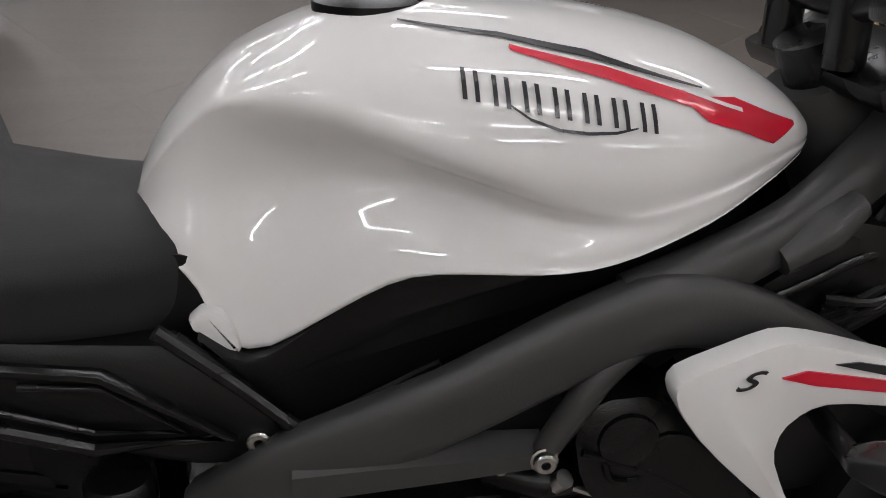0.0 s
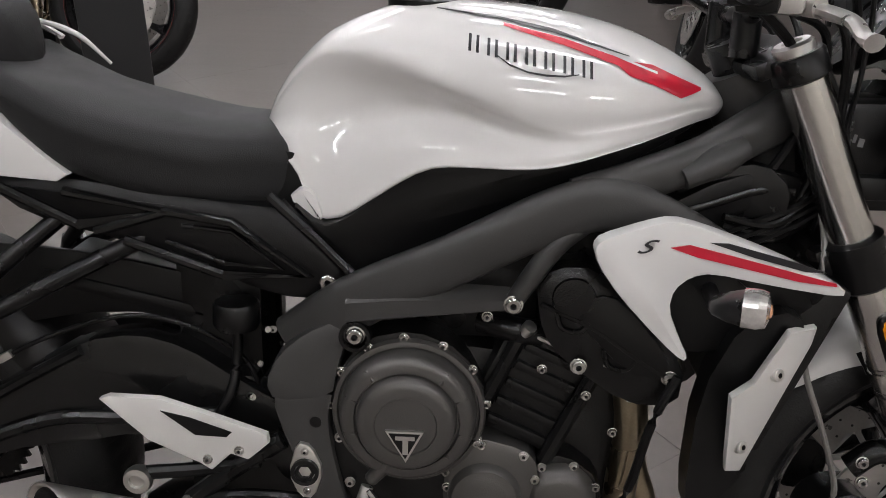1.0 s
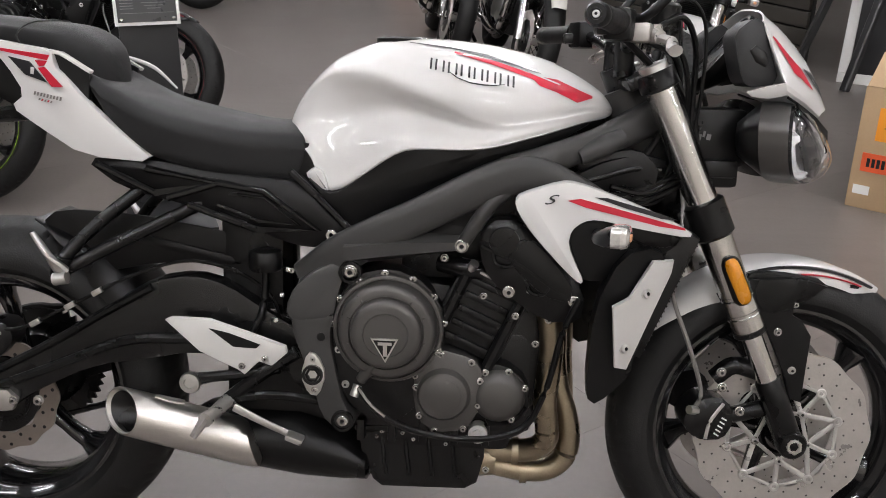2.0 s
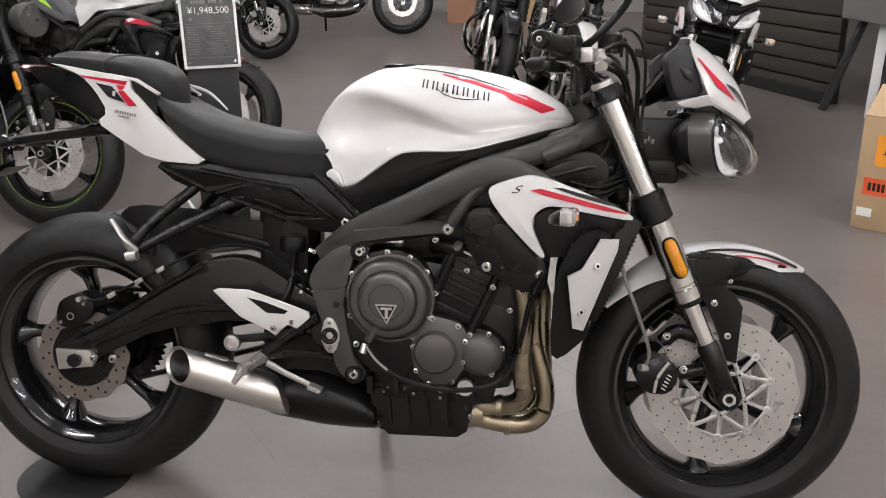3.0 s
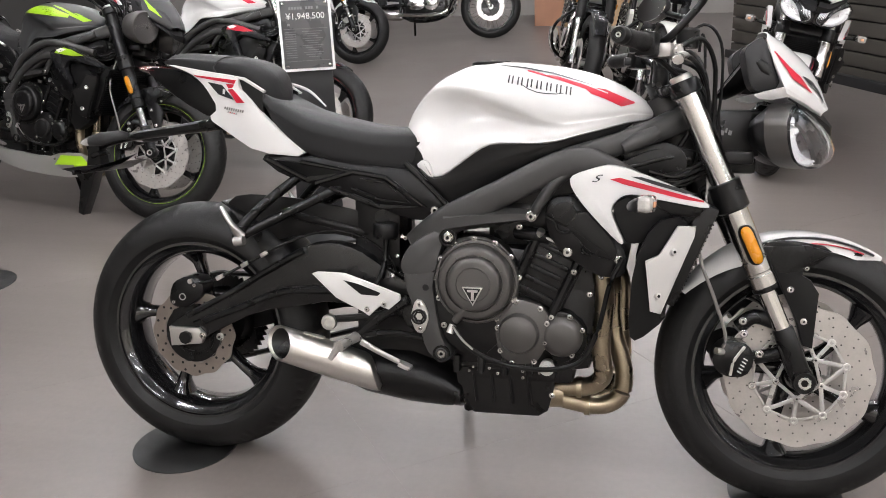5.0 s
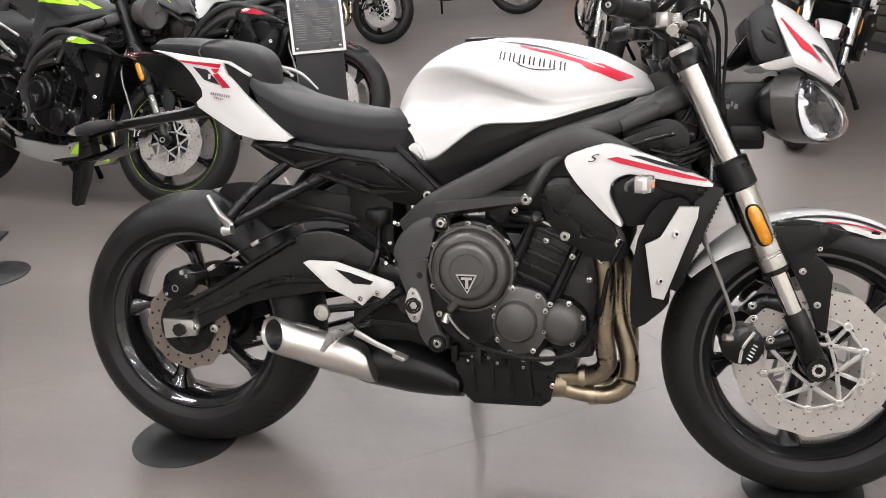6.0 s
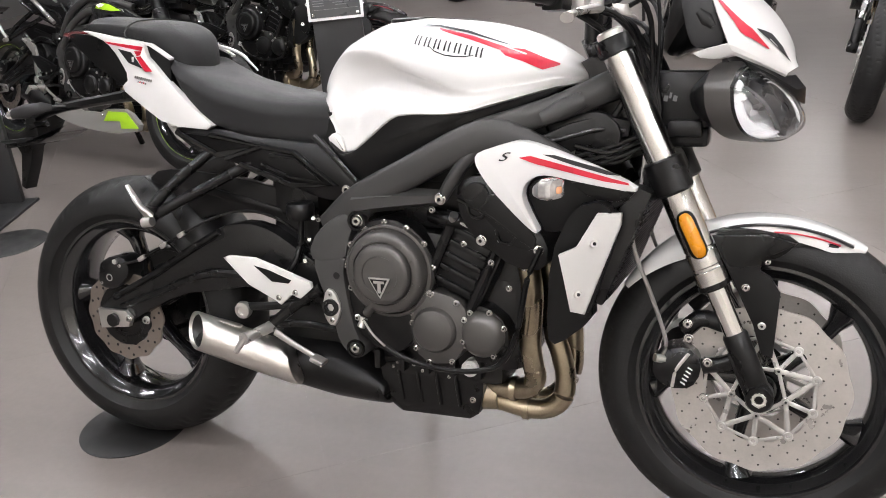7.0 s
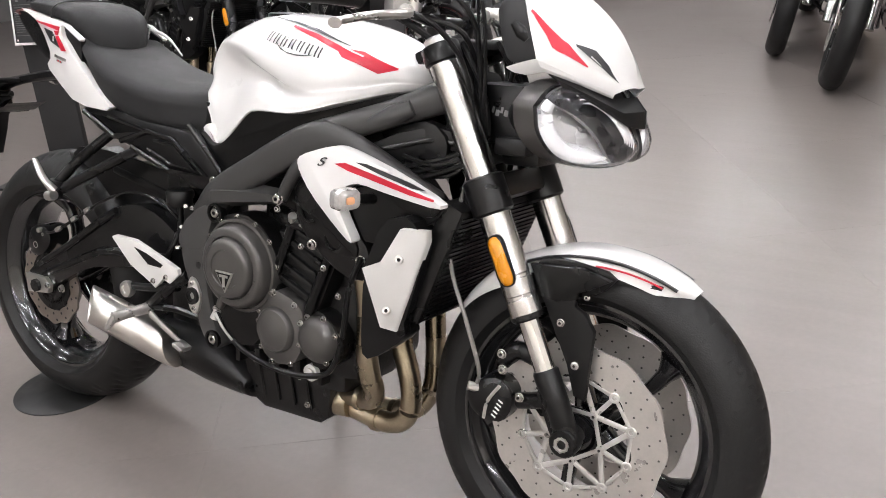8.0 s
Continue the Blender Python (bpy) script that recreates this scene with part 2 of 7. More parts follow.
def lathe(profile, centre=(0, 0, 0), axis="y", n=32, loop=False, turn=None):
    """A turned body: rows of (along the axis, radius)."""
    rings = [[Vector((r * math.cos(2 * math.pi * k / n), a, r * math.sin(2 * math.pi * k / n))) for k in range(n)] for a, r in profile]
    bm = skin(rings, caps=not loop, loop=loop)
    bmesh.ops.transform(bm, matrix=Matrix.Translation(centre) @ (turn if turn is not None else AXIS[axis]), verts=bm.verts)
    return bm


def aim(direction):
    """A turn that lays the y axis along a direction."""
    return Vector((0, 1, 0)).rotation_difference(Vector(direction)).to_matrix().to_4x4()


def chaikin(pts, times):
    for _ in range(times):
        out = []
        for i, p in enumerate(pts):
            q = pts[(i + 1) % len(pts)]
            out += [tuple(0.78 * a + 0.22 * b for a, b in zip(p, q)), tuple(0.22 * a + 0.78 * b for a, b in zip(p, q))]
        pts = out
    return pts


def plate(outline, y0, y1, bevel=0.003, soft=1, warp=None, dome=None):
    """A moulded plate: an outline of (x, z) between two depths; dome: (inset, height) of its swelling on the y0 side."""
    pts = chaikin(outline, soft)
    bm = bmesh.new()
    f = bm.faces.new([bm.verts.new((x, y1, z)) for x, z in pts])
    r = bmesh.ops.extrude_face_region(bm, geom=[f])
    top = [v for v in r["geom"] if isinstance(v, bmesh.types.BMVert)]
    for v in top:
        v.co.y = y0
    face = [g for g in r["geom"] if isinstance(g, bmesh.types.BMFace)]
    bmesh.ops.recalc_face_normals(bm, faces=bm.faces)
    if dome:
        bmesh.ops.inset_region(bm, faces=face, thickness=dome[0], depth=dome[1], use_even_offset=True)
    elif bevel:
        edges = list({e for f in face for e in f.edges})
        bmesh.ops.bevel(bm, geom=edges, offset=bevel, segments=2, affect="EDGES", profile=0.6)
    if warp:
        for v in bm.verts:
            v.co = Vector(warp(v.co.x, v.co.y, v.co.z))
    return bm


def block(size, centre=(0, 0, 0), bevel=0.004, turn=None, segments=2):
    """A box with rounded edges."""
    bm = bmesh.new()
    bmesh.ops.create_cube(bm, size=1)
    bmesh.ops.scale(bm, vec=size, verts=bm.verts)
    if bevel:
        bmesh.ops.bevel(bm, geom=list(bm.edges), offset=bevel, segments=segments, affect="EDGES", profile=0.6)
    m = Matrix.Translation(centre) @ (turn if turn is not None else Matrix())
    bmesh.ops.transform(bm, matrix=m, verts=bm.verts)
    return bm


def merged(*parts):
    """Several bodies joined into one."""
    out = bmesh.new()
    for bm in parts:
        me = bpy.data.meshes.new("piece")
        bm.to_mesh(me)
        bm.free()
        out.from_mesh(me)
        bpy.data.meshes.remove(me)
    return out


def bolt(where, radius, parent, mat=None, m=None, direction=(0, -1, 0)):
    """A socket-head bolt with a washer."""
    r = radius
    bm = lathe([(0, r * 1.15), (r * 0.18, r * 1.15), (r * 0.24, r * 0.96), (r * 0.72, r * 0.94), (r * 0.86, r * 0.78), (r * 0.86, r * 0.40), (r * 0.3, r * 0.36)], n=12)
    # socket faces get a darker steel, the recess's shade put into its colour
    socket = [f for f in bm.faces if all(math.hypot(v.co.x, v.co.z) < r * 0.6 for v in f.verts)]
    for f in socket:
        f.material_index = 1
    bmesh.ops.transform(bm, matrix=Matrix.Translation(where) @ aim(direction), verts=bm.verts)
    ob = part("bolt", bm, mat or BOLT, parent, m=m, sharp=30)
    ob.data.materials.append(BOLT_DARK)
    return ob


def lettering(body, size, mat, parent, name, m, depth=0.0008, label=""):
    """Built-in letters as a mesh, centred, lying in the local xy plane of m."""
    cu = bpy.data.curves.new(name, "FONT")
    cu.body, cu.size, cu.extrude, cu.align_x, cu.align_y = body, size, depth, "CENTER", "CENTER"
    ob = bpy.data.objects.new(name, cu)
    scene.collection.objects.link(ob)
    me = bpy.data.meshes.new_from_object(ob.evaluated_get(bpy.context.evaluated_depsgraph_get()))
    bpy.data.objects.remove(ob)
    bm = bmesh.new()
    bm.from_mesh(me)
    return part(name, bm, mat, parent, label, m=m)


def thing(name, m, label, category, group=""):
    ob = new(name)
    ob.empty_display_size = 0.1
    ob.matrix_basis = m
    return tagged(ob, label, category, group)


# ---- wheels ----
def tyre_mesh(R, W, K, rim_w, grooves=True):
    prof = [(-rim_w / 2 + 0.004, 0.218), (-rim_w / 2 - 0.003, 0.226), (-W / 2 * 0.985, R - K - 0.006)]
    nth = 22
    for k in range(nth + 1):
        th = -math.pi / 2 + math.pi * k / nth
        prof.append((W / 2 * math.sin(th), R - K * (1 - math.cos(th))))
    prof += [(W / 2 * 0.985, R - K - 0.006), (rim_w / 2 + 0.003, 0.226), (rim_w / 2 - 0.004, 0.218)]
    n = 300
    bm = lathe(prof, n=n, loop=True)
    if grooves:
        period = 2 * math.pi / 17
        for v in bm.verts:
            a, r = v.co.y, math.hypot(v.co.x, v.co.z)
            s = abs(a) / (W / 2)
            if r > R - K * 0.75 and 0.08 < s < 0.86:
                th = math.atan2(v.co.z, v.co.x) + (0 if a > 0 else period / 2) - 0.42 * (s - 0.3) - 0.25 * s * s
                d = abs((th / period) % 1 - 0.5) * period
                if d < 0.0135:
                    f = (r - 0.0045) / r
                    v.co.x, v.co.z = v.co.x * f, v.co.z * f
    return bm


def rim_mesh(rw):
    h = rw / 2
    outer = [(-h, 0.229), (-h, 0.217), (-h + 0.008, 0.213), (-h + 0.014, 0.203), (-h + 0.03, 0.192), (0, 0.190), (h - 0.03, 0.192), (h - 0.014, 0.203), (h - 0.008, 0.213), (h, 0.217), (h, 0.229)]
    inner = [(h - 0.008, 0.229), (h - 0.016, 0.219), (0, 0.204), (-h + 0.016, 0.219), (-h + 0.008, 0.229)]
    return lathe(outer + inner, n=96, loop=True)


def spoke_mesh(angle, width, drift=0.16):
    pts = []
    for r, a in ((0.030, 0), (0.07, 0.0), (0.12, drift * 0.3), (0.165, drift * 0.7), (0.196, drift)):
        pts.append((r * math.cos(angle + a), 0, r * math.sin(angle + a)))
    bm = tube(pts, [0.020, 0.014, 0.0115, 0.015, 0.030], n=12, steps=4, up=(0, 1, 0), power=2.6)
    for v in bm.verts:
        r = math.hypot(v.co.x, v.co.z)
        v.co.y *= width * (1.25 - 2.2 * abs(r - 0.1))
    return bm


def disc_mesh(r0, r1, y, thick=0.0048, teeth=12, wave=0.0025):
    n = 120
    rings = []
    for a, s in ((-thick / 2, 1), (thick / 2, 1), (thick / 2, 0), (-thick / 2, 0)):
        ring = []
        for k in range(n):
            t = 2 * math.pi * k / n
            r = (r1 + wave * math.cos(teeth * t)) if s else (r0 - wave * math.cos(teeth * t))
            ring.append(Vector((r * math.cos(t), y + a, r * math.sin(t))))
        rings.append(ring)
    return skin(rings, loop=True)


def hole_marks(r0, r1, y, rows, count, size=0.0032):
    out = []
    for i in range(count):
        for j in range(rows):
            t = 2 * math.pi * (i + 0.33 * j) / count
            r = r0 + (r1 - r0) * (j + 0.6) / (rows + 0.2)
            out.append(lathe([(-0.0026, size), (0.0026, size)], (r * math.cos(t), y, r * math.sin(t)), n=8))
    return merged(*out)


def wheel(parent, name, centre, R, W, K, rw, m, spokes=5, turn=0.3, discs=(), tape=None, rim_mat=None, front=True):
    """A cast wheel: the rim with its spokes, and its tyre, discs and fittings under it."""
    M = m @ Matrix.Translation(centre)
    rim_mat = rim_mat or RIM
    hub = lathe([(-0.07, 0.018), (-0.07, 0.03), (-0.05, 0.036), (-0.03, 0.03), (0.03, 0.03), (0.05, 0.036), (0.07, 0.03), (0.07, 0.018)], n=32)
    w = part(name, rim_mesh(rw), rim_mat, parent, m=M, label="gloss black cast rim with five slim spokes")
    part("hub", hub, rim_mat, w, m=M)
    for k in range(spokes):
        part("spoke", spoke_mesh(turn + 2 * math.pi * k / spokes, 0.95 if front else 1.25), rim_mat, w, m=M)
    part("tyre", tyre_mesh(R, W, K, rw), RUBBER, w, m=M, label="black rubber road tyre with slanting grooves", sharp=28)
    if tape:
        for s in (-1, 1):
            part("rim_tape", lathe([(s * (rw / 2 + 0.0008), 0.227), (s * (rw / 2 + 0.0008), 0.2225), (s * (rw / 2 - 0.002), 0.2225), (s * (rw / 2 - 0.002), 0.227)], n=72, loop=True), tape, w, m=M)
    for y, r0, r1, mat in discs:
        d = part("brake_disc", disc_mesh(r0, r1, y), mat, w, m=M, label="drilled steel brake disc")
        side = -1 if y < 0 else 1
        # the holes are not cut: dark studs carry a hole's shade as colour
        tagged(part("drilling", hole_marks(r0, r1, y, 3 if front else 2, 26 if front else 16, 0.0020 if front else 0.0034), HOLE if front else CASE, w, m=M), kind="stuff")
        if front:
            outer = [(r0 * 1.0, 0.26 + 2 * math.pi * k / 10) for k in range(10)]
            inner = [(0.049, 0.26 + math.pi / 5 + 2 * math.pi * k / 5) for k in range(5)]
            at = lambda q, dy=0.0: (q[0] * math.cos(q[1]), y + side * dy, q[0] * math.sin(q[1]))
            arms = [(outer[k], outer[(k + 1) % 10], 0.0030) for k in range(10)]
            for k in range(5):
                arms += [(inner[k], outer[2 * k], 0.0046), (inner[k], outer[(2 * k + 1) % 10], 0.0042), (inner[k], outer[(2 * k + 2) % 10], 0.0046), (inner[k], inner[(k + 1) % 5], 0.0036)]
            for p, q, thick in arms:
                part("carrier_arm", tube([at(p, 0.003), at(q, 0.002)], thick, n=8, steps=1, flat=0.45, power=3.5), CARRIER, d, m=M)
            for q in outer:
                part("disc_button", lathe([(0, 0.0088), (0.004, 0.0088), (0.005, 0.0075), (0.005, 0.0045), (0.002, 0.004)], at(q, 0.001), n=16, turn=aim((0, side, 0))), ALU, d, m=M)
            for q in inner:
                bolt(at(q, 0.004), 0.0066, d, BARE_METAL, M, (0, side, 0))
            part("hub_carrier", lathe([(y - side * 0.012, 0.034), (y, 0.046), (y + side * 0.002, 0.046), (y + side * 0.002, 0.036), (y - side * 0.002, 0.032)], n=40, loop=True), SATIN, w, m=M)
        else:
            part("disc_carrier", lathe([(y - 0.004, 0.03), (y - 0.004, r0 * 0.98), (y + 0.004, r0 * 0.98), (y + 0.004, 0.03)], n=40, loop=True), SATIN, w, m=M)
            ring = [lathe([(-0.002, 0.0028), (0.002, 0.0028)], (0.052 * math.cos(2 * math.pi * k / 48), y - 0.006, 0.052 * math.sin(2 * math.pi * k / 48)), n=6) for k in range(48)]
            part("speed_sensor_ring", merged(disc_mesh(0.044, 0.058, y - 0.005, 0.002, wave=0.0), *ring), SATIN, w, m=M)
    return w

# ---- the tank's surface: height and width along the bike ----
TANK_TOP = [(0.524, 0.822), (0.535, 0.850), (0.562, 0.889), (0.602, 0.927), (0.642, 0.948), (0.681, 0.962), (0.720, 0.968), (0.772, 0.969), (0.835, 0.965), (0.898, 0.956), (0.961, 0.940), (1.010, 0.919), (1.047, 0.897), (1.066, 0.882), (1.076, 0.870), (1.082, 0.860)]
TANK_LOW = [(0.524, 0.800), (0.545, 0.790), (0.562, 0.776), (0.576, 0.757), (0.586, 0.730), (0.596, 0.716), (0.608, 0.711), (0.630, 0.717), (0.668, 0.743), (0.718, 0.777), (0.749, 0.788), (0.865, 0.794), (0.948, 0.815), (1.030, 0.837), (1.060, 0.842), (1.074, 0.846), (1.082, 0.852)]
TANK_CREASE = [(0.524, 0.816), (0.56, 0.866), (0.60, 0.902), (0.63, 0.908), (0.68, 0.904), (0.74, 0.884), (0.80, 0.865), (0.86, 0.845), (0.92, 0.842), (0.97, 0.848), (1.03, 0.859), (1.06, 0.858), (1.082, 0.856)]
TANK_WIDE = [(0.524, 0.018), (0.535, 0.038), (0.555, 0.056), (0.60, 0.077), (0.65, 0.098), (0.70, 0.115), (0.75, 0.134), (0.80, 0.148), (0.88, 0.153), (0.95, 0.141), (1.01, 0.110), (1.045, 0.084), (1.064, 0.062), (1.075, 0.044), (1.082, 0.026)]
TANK_LOWER = [(0.524, 0.042), (0.545, 0.070), (0.562, 0.082), (0.608, 0.097), (0.68, 0.119), (0.75, 0.139), (0.86, 0.157), (0.95, 0.141), (1.02, 0.099), (1.06, 0.062), (1.074, 0.042), (1.082, 0.022)]


def tank_half(x):
    """The half section at x, from the ridge down: rows of (y, z)."""
    zt, zl, zc = smooth_interp(x, TANK_TOP), smooth_interp(x, TANK_LOW), smooth_interp(x, TANK_CREASE)
    w, wl = smooth_interp(x, TANK_WIDE), smooth_interp(x, TANK_LOWER)
    zc = min(max(zc, zl + 0.25 * (zt - zl)), zl + 0.90 * (zt - zl))
    h, g = zt - zc, zc - zl
    dip = min(0.038, 0.45 * g, 0.28 * w) * interp(x, [(0.57, 0.0), (0.64, 1.0), (0.78, 0.9), (0.92, 0.0)])
    r = interp(x, [(0.60, 0.10), (0.70, 0.10), (0.85, 0.0)])
    p = [(0, zt), (0.28 * w, zt - 0.025 * h), ((0.53 - 0.7 * r) * w, zt - 0.12 * h), ((0.75 - r) * w, zt - 0.27 * h), ((0.93 - 0.7 * r) * w, zt - 0.50 * h), (1.0 * w, zt - 0.82 * h),
         (0.985 * w, zc - 0.04 * g), (w - 0.72 * dip, zc - 0.20 * g), (0.8 * w + 0.2 * wl - dip, zc - 0.40 * g), (0.25 * w + 0.75 * wl - 0.35 * dip, zc - 0.68 * g), (wl - 0.002, zl + 0.12 * g), (wl, zl + 0.003), (wl - 0.012, zl)]
    return [(q.x, q.y) for q in (spline([(a, b, 0) for a, b in p], 4))]


def tank_side(x, z):
    """How far out the tank is at x and height z, above its crease."""
    half = tank_half(x)[:26]
    ys, zs = [q[0] for q in half], [q[1] for q in half]
    return float(np.interp(-z, [-v for v in zs], ys))


def tank_mesh():
    rings = []
    xs = np.concatenate([np.linspace(0.524, 0.60, 10), np.linspace(0.61, 1.03, 24), np.linspace(1.04, 1.082, 9)])
    for x in xs:
        h = tank_half(float(x))
        rings.append([Vector((x, -y, z)) for y, z in h] + [Vector((x, y, z)) for y, z in reversed(h[1:])])
    return skin(rings)


def on_tank(outline, side, lift=0.0014, steps=10):
    """A decal that follows the tank: pairs (x, low z, high z)."""
    bm = bmesh.new()
    cols = []
    for k in range((len(outline) - 1) * steps + 1):
        t = k / steps
        i = min(int(t), len(outline) - 2)
        x, a, b = (np.array(outline[i]) * (1 - t + i) + np.array(outline[i + 1]) * (t - i)).tolist()
        cols.append([bm.verts.new((x, side * (tank_side(x, a + (b - a) * j / 4) + lift), a + (b - a) * j / 4 + lift * 0.6)) for j in range(5)])
    for c, d in zip(cols, cols[1:]):
        for j in range(4):
            bm.faces.new((c[j], d[j], d[j + 1], c[j + 1]))
    return bm


# ---- the steering: parts in front turn about the head ----
RAKE = radians(24)
HEAD = Vector((1.090, 0, 0.93))


def steering(degrees):
    """The turn of the bars and fork about the rake axis."""
    return Matrix.Translation(HEAD) @ Matrix.Rotation(radians(degrees), 4, Vector((-math.sin(RAKE), 0, math.cos(RAKE)))) @ Matrix.Translation(-HEAD)



def fork_x(z):
    return 1.128 + (0.922 - z) * 0.4345


def lamp_ring(side, grow=0.0, back=0.0):
    pts = [(1.336, 0.162, 0.838), (1.348, 0.132, 0.866), (1.370, 0.080, 0.872), (1.408, 0.040, 0.842), (1.436, 0.018, 0.800), (1.444, 0.014, 0.772), (1.428, 0.034, 0.752), (1.395, 0.078, 0.747), (1.360, 0.124, 0.762), (1.341, 0.155, 0.798)]
    c = sum((Vector(p) for p in pts), Vector()) / len(pts)
    out = []
    for p in spline([*pts, pts[0]], 4)[:-1]:
        q = c + (p - c) * (1 + grow) + Vector((-0.80, -0.35, 0.02)) * back
        out.append(Vector((q.x, side * q.y, q.z)))
    return out


def towards(ring, centre, k, push=(0, 0, 0)):
    return [Vector(centre) + (p - Vector(centre)) * k + Vector(push) for p in ring]


COWL_MID = [(1.292, 0, 1.030), (1.345, 0, 1.006), (1.395, 0, 0.962), (1.426, 0, 0.912), (1.437, 0, 0.868)]
COWL_EDGE = [(1.289, 0.129, 1.004), (1.302, 0.138, 0.968), (1.325, 0.150, 0.908), (1.370, 0.113, 0.886), (1.420, 0.060, 0.860)]


def cowl_at(u, v, side, lift=0.0):
    """A point of the flyscreen: u from its top to its tip, v from its ridge to its folded edge."""
    f = 4 * min(max(u, 0.0), 1.0)
    i = min(int(f), 3)
    p = spline(COWL_MID, 8)
    k = min(int(f * 8), 31)
    p = p[k].lerp(p[k + 1], f * 8 - k)
    q = Vector(COWL_EDGE[i]).lerp(Vector(COWL_EDGE[i + 1]), f - i)
    c = Vector((0.5 * (p.x + q.x) + 0.014, q.y * 0.74, p.z * 0.55 + q.z * 0.45 + 0.010))
    r = p * (1 - v) ** 2 + c * 2 * v * (1 - v) + q * v * v
    r = r + Vector((0.55, 0.55, 0.5)) * lift
    return Vector((r.x, side * r.y, r.z))


def cowl_flash(low, high, side, lift, n=12):
    """A decal on the flyscreen between two lines of (u, v)."""
    bm = bmesh.new()
    grid = []
    pick = lambda line, t: [float(np.interp(t, np.linspace(0, 1, len(line)), [q[k] for q in line])) for k in (0, 1)]
    for i in range(n + 1):
        (u0, v0), (u1, v1) = pick(low, i / n), pick(high, i / n)
        grid.append([bm.verts.new(cowl_at(u0 + (u1 - u0) * j / 5, v0 + (v1 - v0) * j / 5, side, lift)) for j in range(6)])
    for a, b in zip(grid, grid[1:]):
        for j in range(5):
            bm.faces.new((a[j], b[j], b[j + 1], a[j + 1]))
    return bm


def cowl_patch(side, n=32):
    """One half of the flyscreen."""
    bm = bmesh.new()
    grid = [[bm.verts.new(cowl_at(i / n, j / 10, side)) for j in range(11)] for i in range(n + 1)]
    for a, b in zip(grid, grid[1:]):
        for j in range(10):
            bm.faces.new((a[j], b[j], b[j + 1], a[j + 1]))
    return bm


def thicken(bm, t):
    bmesh.ops.recalc_face_normals(bm, faces=bm.faces)
    bmesh.ops.solidify(bm, geom=list(bm.faces), thickness=t)
    return bm


def fender_mesh(c, r, a0, a1, width, drop, rows=26, thick=0.003, lift=None):
    """A mudguard over an arc of the wheel; drop: how far its sides reach down, along the arc."""
    bm = bmesh.new()
    grid = []
    for i in range(rows + 1):
        t = i / rows
        a = radians(a0 + (a1 - a0) * t)
        d, w = interp(t, drop), interp(t, width)
        rr = r + (interp(t, lift) if lift else 0)
        row = []
        for s in np.linspace(-1, 1, 17):
            y = w * math.sin(s * math.pi / 2) if abs(s) < 1 else math.copysign(w, s)
            q = rr - d * (1 - math.cos(s * math.pi / 2)) ** 1.6
            row.append(bm.verts.new((c[0] + q * math.cos(a), y, c[1] + q * math.sin(a))))
        grid.append(row)
    for p, q in zip(grid, grid[1:]):
        for j in range(16):
            bm.faces.new((p[j], q[j], q[j + 1], p[j + 1]))
    return thicken(bm, thick)


